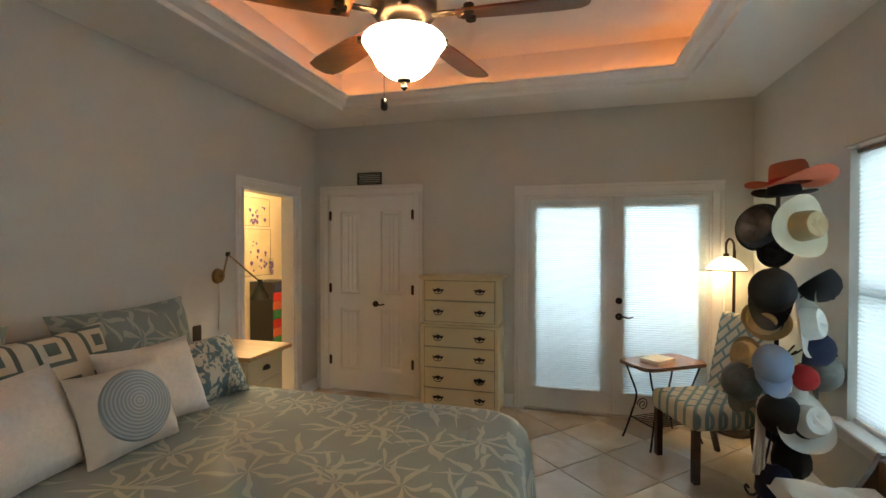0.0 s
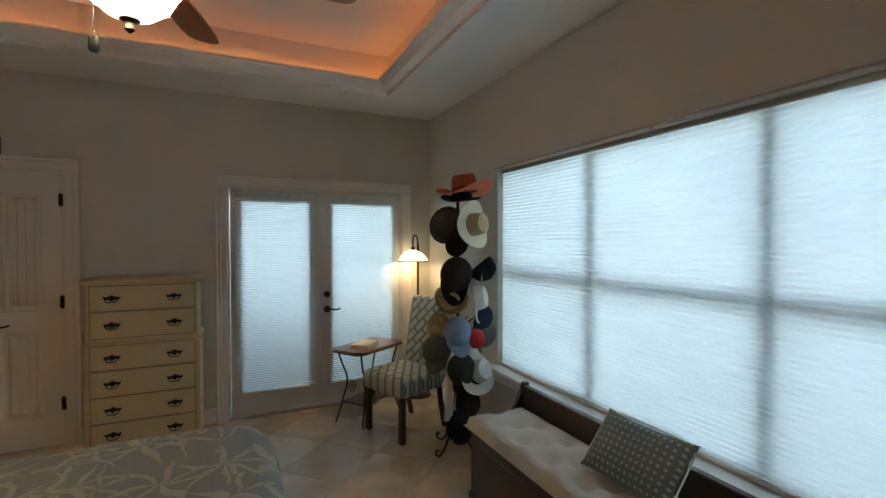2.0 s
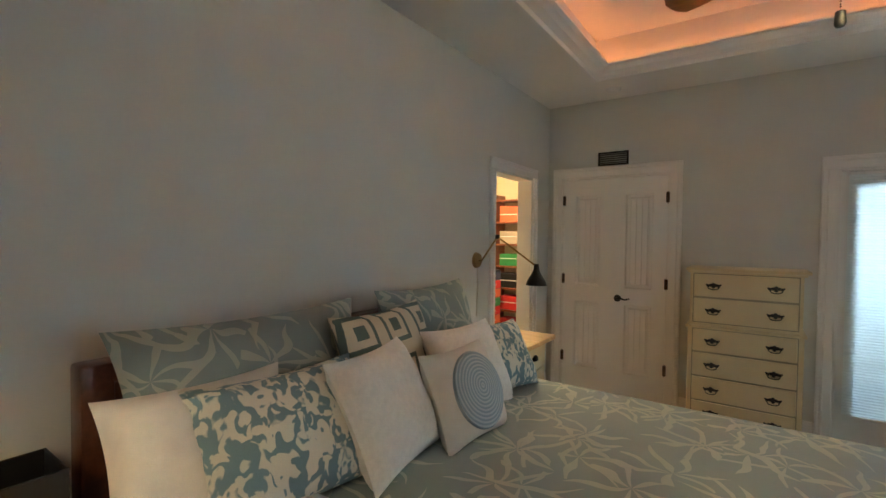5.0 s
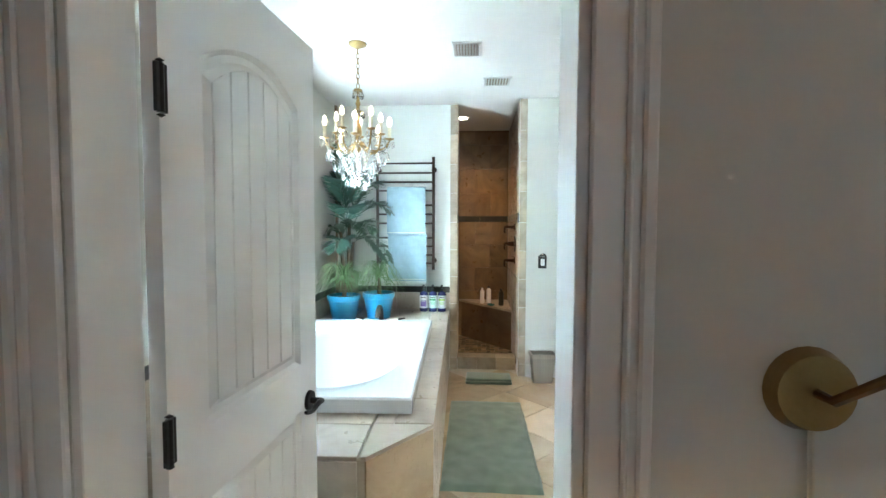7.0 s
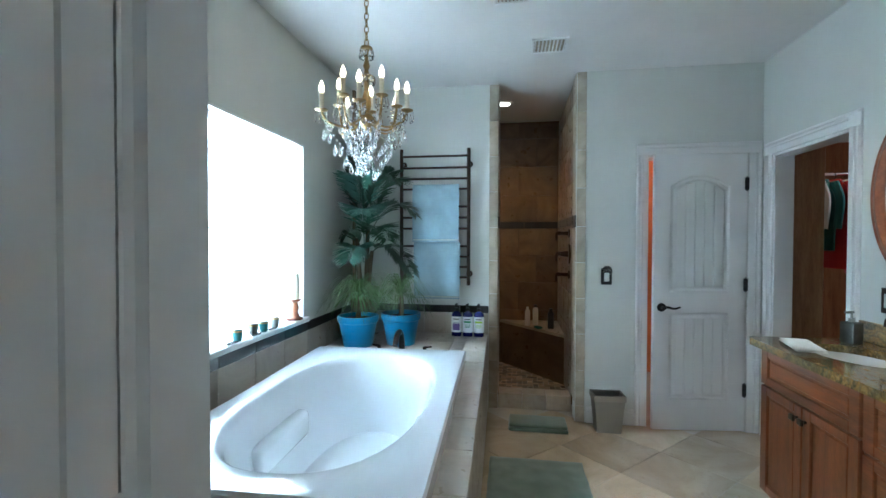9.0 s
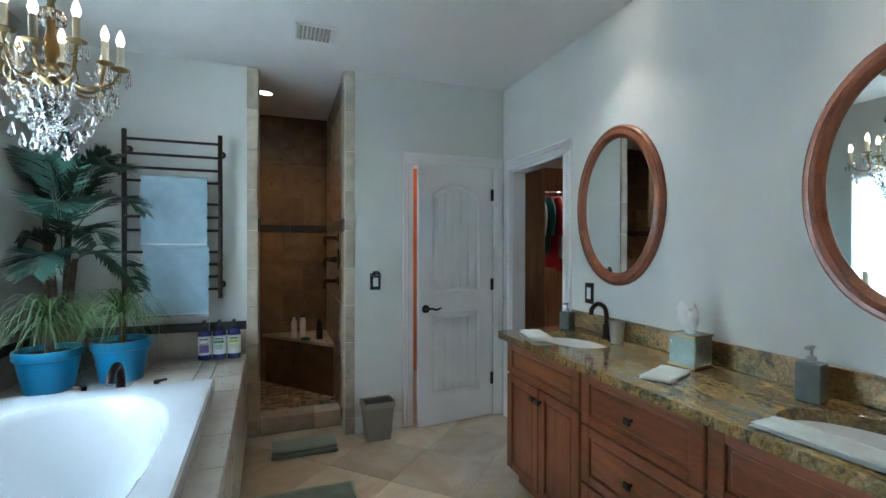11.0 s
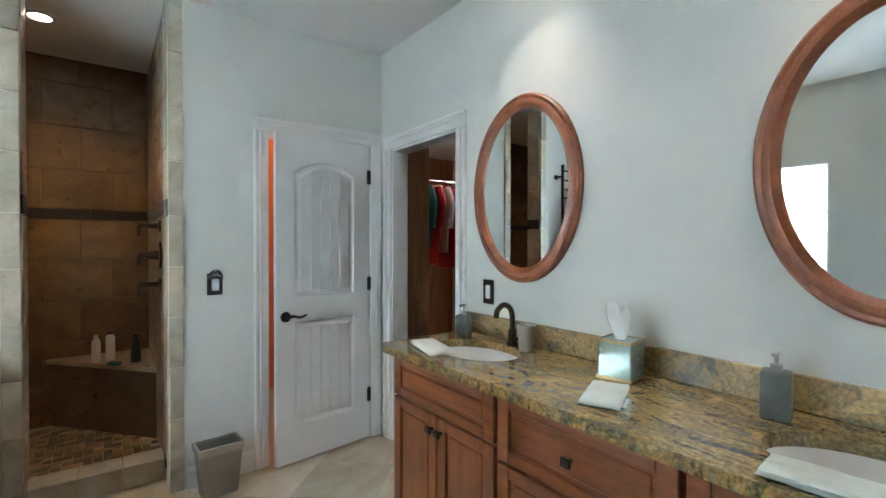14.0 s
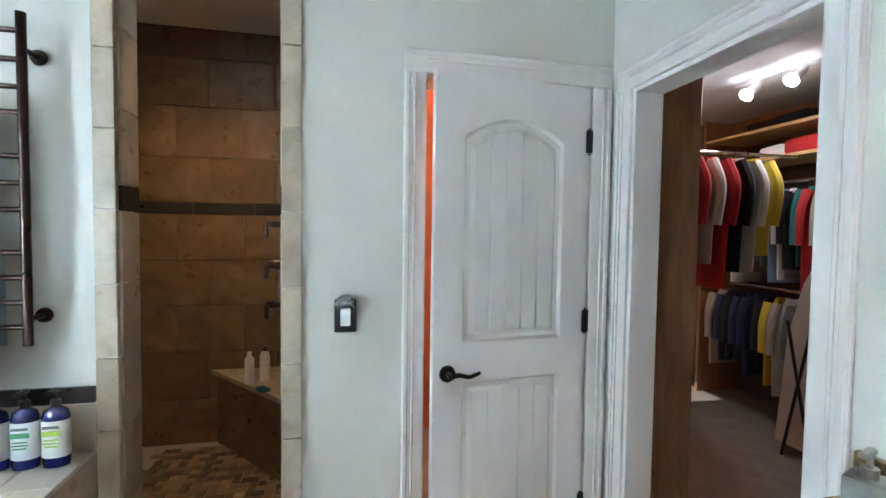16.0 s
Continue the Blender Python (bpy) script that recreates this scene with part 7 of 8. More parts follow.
def blade_into(bm, base, yaw, length, rise, width):
    c, s = math.cos(yaw), math.sin(yaw)
    last = None
    for k in range(7):
        u = k / 6
        r = length * (u * 0.85)
        z = rise * math.sin(u * 2.5) * 1.2 - 0.18 * u * u
        w = width * (1 - u * 0.92)
        p = Vector(base) + Vector((c * r, s * r, z))
        row = (bm.verts.new(p + Vector((-s * w, c * w, 0))), bm.verts.new(p + Vector((s * w, -c * w, 0))))
        if last:
            bm.faces.new((last[0], last[1], row[1], row[0]))
        last = row


def pot_plant(x, y, r, h, label, seed, blades):
    t = thing("potted_plant", (x, y, 0.612), label, "potted plant", "plants by the tub")
    part("pot", lathe([(0, 0), (r * 0.72, 0.0), (r * 0.93, h * 0.78), (r * 0.95, h * 0.79), (r * 1.0, h * 0.80), (r * 1.02, h * 0.97), (r, h), (r * 0.92, h), (r * 0.90, h * 0.85), (0, h * 0.85)], 32), M["pot_blue"], t, "bright blue glazed pot")
    part("soil", lathe([(0, h * 0.90), (r * 0.91, h * 0.87)], 24), M["soil"], t)
    part("stem", tube(curved([(0, 0, h * 0.8), (0.012, 0.01, h + 0.07), (0.0, 0.0, h + 0.15)], 4), 0.022, 10, 0.6), M["bark"], t)
    q = random.Random(seed)
    bm = bmesh.new()
    for k in range(blades):
        blade_into(bm, (0, 0, h + 0.12 + 0.05 * q.random()), q.random() * 6.28, 0.20 + 0.22 * q.random(), 0.01 + 0.16 * q.random(), 0.006)
    part("leaves", bm, M["grass_leaf"], t)
    return t


pot_plant(-3.36, -5.79, 0.150, 0.225, "ponytail plant in a bright blue pot", 3, 170)
pot_plant(-3.47, -5.49, 0.148, 0.235, "ponytail plant in a bright blue pot", 4, 140)
pm = thing("palm_plant", (-3.70, -5.86, 0.612), "tall feather palm in a dark pot in the corner", "palm")
part("pot", lathe([(0, 0), (0.085, 0), (0.115, 0.30), (0.12, 0.40), (0.105, 0.40), (0.10, 0.36), (0, 0.36)], 26), M["bark"], pm)
for dx, dy, hh in ((-0.02, 0.01, 0.95), (0.03, -0.02, 0.80), (0.02, 0.04, 0.70)):
    part("trunk", tube(curved([(dx, dy, 0.33), (dx * 1.6, dy * 1.4, 0.33 + (hh - 0.33) * 0.5), (dx * 2, dy * 2, hh)], 5), 0.022, 10, 0.7), M["bark"], pm)
FR = [((-0.02, 0.0, 0.9), (0.06, -0.05, 1.62), 0.10, 1), ((0.02, 0.0, 0.85), (0.16, 0.36, 1.22), 0.36, 1), ((0.0, 0.03, 0.8), (0.10, 0.46, 0.98), 0.34, 1),
      ((0.0, 0.0, 0.75), (0.34, 0.10, 0.98), 0.28, 2), ((0.02, 0.0, 0.70), (0.34, 0.30, 0.78), 0.30, 1), ((0.0, 0.0, 0.80), (-0.02, -0.10, 1.35), 0.12, 1),
      ((0.02, 0.02, 0.62), (0.20, 0.46, 0.52), 0.34, 1), ((0.0, 0.0, 0.6), (0.30, -0.02, 0.62), 0.26, 2), ((0, 0.02, 0.9), (0.30, 0.02, 1.28), 0.22, 2), ((0.0, 0.0, 0.66), (0.16, -0.14, 0.80), 0.2, 1), ((0.0, 0.02, 0.85), (0.04, 0.26, 1.34), 0.22, 1)]
for k, (b, tip, sag, kind) in enumerate(FR):
    bm = bmesh.new()
    frond_into(bm, b, tip, sag, 46, 0.19, 0.0085, k)
    part("frond", bm, M["leaf"] if kind == 1 else M["leaf_blue"], pm, "", False)

# pump bottles on the deck
for i, (y, mat) in enumerate(((-5.102, "label_purple"), (-5.011, "label_green"), (-4.920, "label_lime"))):
    t = thing("pump_bottle", (-3.79, y, 0.613), "cobalt blue pump bottle with a white label", "bottle", "pump bottles", 0)
    t.scale = (1.1, 1.1, 1.1)
    part("body", lathe([(0, 0), (0.036, 0.003), (0.038, 0.02), (0.038, 0.16), (0.032, 0.178), (0.014, 0.19), (0, 0.19)], 22, (0, 0, 0), 0.72, 1.0), M["bottle_blue"], t)
    bm = rod((0, 0, 0.19), (0, 0, 0.212), 0.013, None, 14)
    rod_into(bm, (0, 0, 0.21), (0, 0, 0.235), 0.005, None, 8)
    box_into(bm, -0.012, -0.010, 0.235, 0.040, 0.010, 0.247, 0.004)
    part("pump", bm, M["plastic_black"], t)
    lab = part("label", lathe([(0.0385, 0.035), (0.0385, 0.150)], 22, (0, 0, 0), 0.72, 1.0), M["label_white"], t)
    bm = bmesh.new()
    for (z0, z1, w) in ((0.105, 0.120, 0.026), (0.09, 0.094, 0.020), (0.08, 0.084, 0.022), (0.07, 0.074, 0.018)) if i else ((0.05, 0.098, 0.026), (0.102, 0.106, 0.022)):
        box_into(bm, 0.0275, -w, z0, 0.0292, w, z1)
    part("label_print", bm, M[mat], lab, "", False)
    bm = box(0.0275, -0.022, 0.128, 0.0292, 0.022, 0.136)
    part("label_print", bm, M["slate"], lab, "", False)

# candle holder and glasses on the sill
t = thing("candle_holder", (-2.84, -6.03, 0.886), "turned red-brown candle holder with an ivory candle", "candle holder")
part("holder", lathe([(0, 0), (0.052, 0.002), (0.050, 0.012), (0.030, 0.022), (0.020, 0.05), (0.026, 0.075), (0.018, 0.11), (0.040, 0.125), (0.042, 0.132), (0, 0.132)], 26), M["mirror_wood"], t)
part("candle", lathe([(0, 0.132), (0.028, 0.132), (0.028, 0.29), (0.022, 0.295), (0, 0.288)], 22), M["candle"], t)
for i, x in enumerate((-2.60, -2.46, -2.38, -2.22)):
    t = thing("votive_glass", (x, -6.03 + 0.012 * (i % 2), 0.886), "small coloured votive glass on the sill", "votive glass", "votives on the sill")
    part("cup", lathe([(0, 0), (0.020, 0.0), (0.026, 0.052), (0.024, 0.052), (0.018, 0.004), (0, 0.004)], 18), M["teal" if i % 2 else "slate"], t)
    part("rim", lathe([(0.0255, 0.047), (0.0275, 0.047), (0.0275, 0.055), (0.0255, 0.055)], 18, closed=True), M["brass"], t)
for i, x in enumerate((-2.52, -2.36, -2.15)):
    t = thing("bracelet", (x, -6.000, 0.887), "dark bead bracelet lying on the sill", "bracelet", "beads on the sill")
    bm = bmesh.new()
    for k in range(16):
        a = 2 * math.pi * k / 16
        bead_into(bm, 0.035 * math.cos(a), 0.012 * math.sin(a), 0.005, 0.005)
    part("beads", bm, M["black_metal"], t)
t = thing("stopper_dish", (-2.95, -5.87, 0.613), "black rubber tub stopper dish on the deck corner", "dish")
part("dish", lathe([(0, 0), (0.055, 0), (0.05, 0.02), (0.02, 0.03), (0.015, 0.05), (0, 0.052)], 20), M["plastic_black"], t)


# rugs and bin
def rug(name, x0, y0, x1, y1, h, mat, label, z=0.001):
    bm = bmesh.new()
    n = 40
    grid = []
    for i in range(n + 1):
        row = []
        for j in range(n + 1):
            u, v = i / n, j / n
            e = min(u, 1 - u, v, 1 - v)
            x, y = x0 + (x1 - x0) * u, y0 + (y1 - y0) * v
            row.append(bm.verts.new((x + 0.006 * noise.noise(Vector((y * 7, x, 3))), y + 0.006 * noise.noise(Vector((x * 7, y, 9))), z + (0 if e == 0 else h * (0.8 + 0.35 * noise.noise(Vector((x * 14, y * 14, 0))))))))
        grid.append(row)
    for a, b in zip(grid, grid[1:]):
        for p, q, s, u in zip(a, a[1:], b[1:], b):
            bm.faces.new((p, u, s, q))
    tagged(part(name, bm, mat), label, "bath rug")


rug("bath_rug", -3.05, -4.785, -1.75, -4.21, 0.016, M["rug_green"], "sage green plush bath rug beside the tub")
rug("bath_rug", -2.58, -3.92, -1.75, -3.45, 0.016, M["rug_blue"], "blue plush bath rug before the vanity")
t = thing("folded_bath_mat", (-3.555, -4.46, 0.001), "folded sage green bath mat before the shower", "bath mat")
bm = box(-0.105, -0.215, 0, 0.105, 0.215, 0.028, 0.013, 3)
part("fold", bm, M["rug_green"], t)
bm = box(-0.10, -0.21, 0.029, 0.10, 0.21, 0.055, 0.013, 3)
part("fold", bm, M["rug_green"], t)
t = thing("waste_bin", (-3.585, -3.955, 0.001), "brushed steel waste bin by the door", "waste bin", rz=4)
bm = bmesh.new()
lo = [(-0.055, -0.085), (0.055, -0.085), (0.055, 0.085), (-0.055, 0.085)]
hi = [(-0.072, -0.108), (0.072, -0.108), (0.072, 0.108), (-0.072, 0.108)]
a = [bm.verts.new((x, y, 0)) for x, y in lo]
b = [bm.verts.new((x, y, 0.26)) for x, y in hi]
bm.faces.new(a[::-1])
for k in range(4):
    bm.faces.new((a[k], a[(k + 1) % 4], b[(k + 1) % 4], b[k]))
bmesh.ops.solidify(bm, geom=bm.faces[:], thickness=0.004)
part("can", bm, M["steel"], t, "", False)
part("rim", crown([(0, 0.235), (-0.003, 0.235), (-0.003, 0.275), (0.008, 0.275), (0.008, 0.26), (0, 0.26)], -0.074, -0.110, 0.074, 0.110), M["nickel"], t, "", False)

# wall plates
t = thing("night_light", (-3.719, -3.945, 1.125), "black outlet plate with a glass shell night light", "night light")
part("plate", box(0, -0.04, -0.062, 0.006, 0.04, 0.062, 0.003), M["plastic_black"], t)
part("socket", box(0.006, -0.018, -0.035, 0.03, 0.018, 0.03, 0.005, 2), M["plastic_white"], t)
bm = bmesh.new()
for k in range(9):
    a = radians(-80 + 20 * k)
    crystal_into(bm, 0.034, 0.028 * math.sin(a), 0.045 + 0.022 * math.cos(a) + 0.02, 0.012, 0.045)
part("shell", bm, M["crystal"], t)
t = thing("light_switch", (-2.597, -2.871, 1.112), "white rocker switch in a dark bronze plate", "switch")
part("plate", box(-0.04, -0.006, -0.062, 0.04, 0, 0.062, 0.003), M["bronze"], t)
part("rocker", box(-0.017, -0.010, -0.034, 0.017, -0.006, 0.034, 0.002), M["plastic_white"], t)

# things on the vanity top
VZ = 0.893


def soap_pump(x, y, w, h, mat, label, rz=0):
    t = thing("soap_dispenser", (x, y, VZ), label, "soap dispenser", "soap dispensers", rz)
    part("body", box(-w, -w, 0, w, w, h, 0.006, 2), mat, t)
    bm = rod((0, 0, h), (0, 0, h + 0.018), 0.014, None, 14)
    rod_into(bm, (0, 0, h + 0.018), (0, 0, h + 0.045), 0.005, None, 8)
    box_into(bm, -0.008, -0.040, h + 0.043, 0.008, 0.010, h + 0.054, 0.003)
    part("pump", bm, M["steel"], t)


soap_pump(-2.66, -2.985, 0.033, 0.105, M["slate"], "grey stone soap dispenser", 20)
soap_pump(-1.33, -2.99, 0.035, 0.125, M["slate"], "grey stone soap dispenser", 12)
t = thing("tumbler", (-2.235, -2.985, VZ), "brushed metal tumbler on the granite", "tumbler")
part("cup", lathe([(0, 0), (0.030, 0.001), (0.040, 0.115), (0.037, 0.115), (0.028, 0.004), (0, 0.004)], 24), M["steel"], t)
t = thing("tissue_box", (-1.78, -3.0, VZ), "aqua glass tissue box cover with a tissue", "tissue box", rz=8)
part("cover", box(-0.058, -0.058, 0, 0.058, 0.058, 0.135, 0.004), M["aqua_metal"], t, "", False)
for z in (0.002, 0.128):
    part("metal_edge", crown([(-0.002, z), (-0.002, z + 0.009), (0.004, z + 0.009), (0.004, z)], -0.059, -0.059, 0.059, 0.059), M["brass"], t, "", False)
bm = bmesh.new()
rings = []
for i in range(8):
    u = i / 7
    rings.append([bm.verts.new(((0.012 + 0.032 * math.sin(u * 2.4)) * math.cos(a) + 0.012 * noise.noise(Vector((a, u * 3, 1))) - 0.02 * u, (0.010 + 0.022 * math.sin(u * 2.4)) * math.sin(a) + 0.014 * noise.noise(Vector((a * 1.5, u * 3, 7))), 0.128 + 0.12 * u + (0.02 * math.sin(3 * a) if i == 7 else 0))) for a in [2 * math.pi * k / 20 for k in range(20)]])
for p, q in zip(rings, rings[1:]):
    for k in range(20):
        bm.faces.new((p[k], p[(k + 1) % 20], q[(k + 1) % 20], q[k]))
part("tissue", bm, M["tissue"], t)


def folded_cloth(place, w, d, h, rz, mat, label, tilt=0.0):
    t = thing("folded_cloth", place, label, "face cloth", "cloths on the vanity")
    t.matrix_world = pose(*place, tilt, 0, rz)
    for k in range(2):
        bm = bmesh.new()
        n = 14
        grid = []
        for s in (0, 1):
            g = []
            for i in range(n + 1):
                row = []
                for j in range(n + 1):
                    u, v = 2 * i / n - 1, 2 * j / n - 1
                    e = max(abs(u), abs(v))
                    z = (h / 2) * ((s * 2 - 1) * math.sqrt(max(0, 1 - e ** 8)) + 1) + 0.0025 * noise.noise(Vector((u * 3, v * 3, k)))
                    row.append(bm.verts.new((u * w / 2 * (1 - 0.02 * k), v * d / 2 * (1 - 0.02 * k), k * h + z)))
                g.append(row)
            for a, b in zip(g, g[1:]):
                for p, q, r, u in zip(a, a[1:], b[1:], b):
                    bm.faces.new((p, q, r, u))
        bmesh.ops.remove_doubles(bm, verts=bm.verts, dist=0.0006)
        part("fold", bm, mat, t)


folded_cloth((-2.52, -3.285, VZ), 0.28, 0.12, 0.010, -14, M["white_cloth"], "folded white face cloth on the sink rim")
folded_cloth((-1.70, -3.215, VZ), 0.115, 0.23, 0.008, 24, M["face_cloth"], "folded pale green face cloth")
folded_cloth((-1.07, -3.325, VZ), 0.36, 0.11, 0.010, 4, M["face_cloth"], "folded pale green cloth along the sink")
t = thing("toothbrush_glass", (-0.885, -3.025, VZ), "frosted green glass with an electric toothbrush", "glass")
part("glass", lathe([(0, 0), (0.034, 0.001), (0.042, 0.115), (0.039, 0.115), (0.031, 0.006), (0, 0.006)], 24), M["frost"], t)
bm = tube([(0.004, 0.004, 0.008), (-0.006, -0.004, 0.10), (-0.012, -0.008, 0.17)], 0.0125, 12, 0.85)
tube_into(bm, [(-0.012, -0.008, 0.165), (-0.016, -0.010, 0.235)], 0.004, 8)
part("toothbrush", bm, M["plastic_white"], t)
t = thing("brush_stand", (-0.985, -2.99, VZ), "small white plastic brush stand", "stand")
part("dome", lathe([(0, 0), (0.022, 0), (0.018, 0.03), (0.008, 0.045), (0, 0.046)], 18), M["plastic_white"], t)

# magnifying mirror
t = thing("makeup_mirror", (-0.795, -3.03, VZ), "round lighted make-up mirror on a bronze stand", "makeup mirror", rz=-33)
bm = bmesh.new()
lo = [bm.verts.new(c) for c in ((-0.075, -0.055, 0), (0.075, -0.055, 0), (0.075, 0.055, 0), (-0.075, 0.055, 0))]
hi = [bm.verts.new(c) for c in ((-0.03, -0.02, 0.05), (0.03, -0.02, 0.05), (0.03, 0.02, 0.05), (-0.03, 0.02, 0.05))]
bm.faces.new(lo[::-1])
bm.faces.new(hi)
for k in range(4):
    bm.faces.new((lo[k], lo[(k + 1) % 4], hi[(k + 1) % 4], hi[k]))
part("foot", bm, M["bronze"], t, "", False)
part("post", rod((0, 0, 0.05), (0, 0, 0.135), 0.012), M["steel"], t)
part("coil", tube([(0.028 * math.cos(a), 0.028 * math.sin(a), 0.055 + a * 0.0022) for a in [k * 0.4 for k in range(64)]], 0.005, 6), M["plastic_white"], t)
part("yoke", tube(curved([(-0.103, 0.01, 0.25), (-0.092, 0.01, 0.175), (0, 0.01, 0.135), (0.092, 0.01, 0.175), (0.103, 0.01, 0.25)], 6), 0.006, 8), M["gunmetal"], t)
hd = part("drum", turned(lathe([(0.108, -0.055), (0.112, -0.05), (0.112, 0.045), (0.10, 0.055), (0, 0.06)], 36), Matrix.Translation((0, 0.0, 0.25)) @ Matrix.Rotation(radians(-90), 4, "X") @ Matrix.Scale(0.87, 4)), M["gunmetal"], t)
part("rim", turned(lathe([(0.092, -0.052), (0.110, -0.058), (0.115, -0.052), (0.112, -0.046)], 36), Matrix.Translation((0, 0.0, 0.25)) @ Matrix.Rotation(radians(-90), 4, "X") @ Matrix.Scale(0.87, 4)), M["gunmetal"], hd)
bm = lathe([(0, -0.0495), (0.05, -0.0505), (0.095, -0.053)], 36)
part("mirror_glass", turned(bm, Matrix.Translation((0, 0.0, 0.25)) @ Matrix.Rotation(radians(-90), 4, "X") @ Matrix.Scale(0.87, 4)), M["mirror"], hd)
t = thing("outlet_plate", (-0.735, -2.871, 1.09), "dark bronze outlet plate on the wall", "outlet")
part("plate", box(-0.04, -0.006, -0.062, 0.04, 0, 0.062, 0.003), M["bronze"], t)

# ---- walk-in closet seen through its door ----
cl = thing("closet_divider", (0, 0, 0), "tall wooden closet end panel", "closet panel")
part("panel", box(-4.02, -2.74, 0.0, -3.615, -2.53, 2.40, 0.004), M["closet_wood"], cl, "", False)
sf = thing("closet_shelving", (0, 0, 0), "dark wood closet shelving with rods of clothes", "closet shelving")
part("back", box(-5.55, -0.36, 0.0, -2.5, -0.31, 2.45), M["dark_wood"], sf, "", False)
for x in (-5.55, -4.05, -3.02, -2.5):
    part("upright", box(x, -0.80, 0.0, x + 0.03, -0.36, 2.45, 0.002), M["closet_wood"], sf, "", False)
for z in (2.02, 2.25):
    part("shelf", box(-5.52, -0.80, z, -3.05, -0.36, z + 0.025, 0.002), M["block_wood"], sf, "lit wooden shelf", False)
for k in range(6):
    part("shelf", box(-2.99, -0.80, 0.3 + 0.33 * k, -2.52, -0.36, 0.322 + 0.33 * k, 0.002), M["block_wood"], sf, "", False)
for z in (1.86, 1.02):
    part("rod", rod((-5.52, -0.62, z), (-3.05, -0.62, z), 0.012), M["chrome"], sf)
q = random.Random(11)
cols = ["red", "white_felt", "white_felt", "teal", "yellow", "khaki", "white_felt", "slate", "cap_navy", "black_felt", "yellow", "red", "khaki", "white_felt", "cap_blue", "black_felt", "red", "slate"]


def garment(x, y, z, w, h, mat, along, seed):
    t = thing("hanging_garment", (x, y, z), {"red": "red shirt", "yellow": "yellow shirt", "khaki": "khaki shirt", "black_felt": "black garment", "teal": "teal shirt", "slate": "grey shirt", "cap_navy": "navy shirt", "cap_blue": "blue shirt"}.get(mat, "white shirt") + " hanging on the closet rod", "garment", "hanging clothes", along)
    part("hanger", tube(curved([(0, 0, 0.0), (0.01, 0, -0.03), (0, 0, -0.06), (0, -w * 0.8, -0.10)], 4), 0.003, 6), M["plastic_black"], t)
    bm = bmesh.new()
    rows = []
    for i in range(9):
        u = i / 8
        ww = w * (0.35 + 0.65 * min(1, u * 4)) * (1 - 0.15 * u)
        rows.append([bm.verts.new((0.028 * math.cos(a) * (1 + 0.5 * noise.noise(Vector((a * 2, u * 3, seed)))), ww * math.sin(a), -0.06 - h * u)) for a in [2 * math.pi * k / 18 for k in range(18)]])
    for p, r in zip(rows, rows[1:]):
        for k in range(18):
            bm.faces.new((p[k], p[(k + 1) % 18], r[(k + 1) % 18], r[k]))
    bm.faces.new(rows[0])
    bm.faces.new(rows[-1])
    part("cloth", bm, M[mat], t)
    bm = tube(curved([(0, -w * 0.75, -0.10), (0.01, -w * 1.05, -0.25), (0.0, -w * 1.0, -0.48)], 4), 0.035, 8, 0.8)
    part("sleeve", bm, M[mat], t)


for k in range(34):
    x = -5.42 + k * 0.069
    garment(x, -0.62, 1.86, 0.19 + 0.03 * q.random(), 0.55 + 0.25 * q.random(), cols[q.randrange(len(cols))], q.uniform(-8, 8), k)
for k in range(26):
    garment(-5.42 + k * 0.09, -0.62, 1.02, 0.18, 0.55 + 0.2 * q.random(), ["black_felt", "cap_navy", "slate", "black_felt", "khaki", "yellow"][q.randrange(6)], q.uniform(-8, 8), 60 + k)
# clothes on the near west rod
part("rod", rod((-4.55, -2.70, 1.98), (-4.55, -0.95, 1.98), 0.012), M["chrome"], sf)
for k, (c, h) in enumerate((("slate", 0.6), ("white_felt", 0.7), ("teal", 0.6), ("red", 0.75), ("white_felt", 0.65), ("red", 0.8), ("black_felt", 0.7), ("white_felt", 0.7), ("yellow", 0.6))):
    garment(-4.45, -2.25 + k * 0.10, 1.98, 0.20, h, c, 90, 90 + k)
for (x, z, sx, sz, mat, label) in ((-4.62, 2.047, 0.22, 0.12, "red", "red soft bag on the closet shelf"), (-4.95, 2.047, 0.10, 0.10, "label_white", "white box on the closet shelf"), (-4.3, 2.047, 0.12, 0.10, "slate", "grey bag on the closet shelf"), (-4.8, 2.277, 0.14, 0.09, "black_felt", "dark folded clothes on the top shelf"), (-4.45, 2.277, 0.12, 0.08, "cap_navy", "navy folded clothes on the top shelf")):
    t = thing("shelf_item", (x, -0.60, z), label, "bag")
    bm = box(-sx, -0.14, 0, sx, 0.14, sz, 0.035, 3)
    for v in bm.verts:
        v.co += Vector((0, 0, 0.02 * noise.noise(v.co * 9 + Vector((x, 0, 0))) if v.co.z > 0.03 else 0))
    part("body", bm, M[mat], t)
t = thing("ironing_board", (-4.30, -1.10, 0.0), "khaki covered ironing board leaning in the closet", "ironing board")
bm = prism_into(bmesh.new(), [(-0.16, 0), (0.16, 0), (0.16, 0.7), (0.10, 1.05), (0.03, 1.22), (-0.03, 1.22), (-0.10, 1.05), (-0.16, 0.7)], 0, 0.03)
part("board", turned(bm, Matrix.Translation((0, 0, 0.08)) @ Matrix.Rotation(radians(84), 4, "X")), M["khaki"], t)
part("leg", rod((-0.1, -0.04, 0.0), (0.08, -0.06, 0.9), 0.010), M["black_metal"], t)
part("leg", rod((0.1, -0.04, 0.0), (-0.08, -0.06, 0.9), 0.010), M["black_metal"], t)
setting("floor_closet", box(-5.9, -2.75, -0.003, -2.3, -0.3, 0.006), M["carpet"], "beige closet carpet")
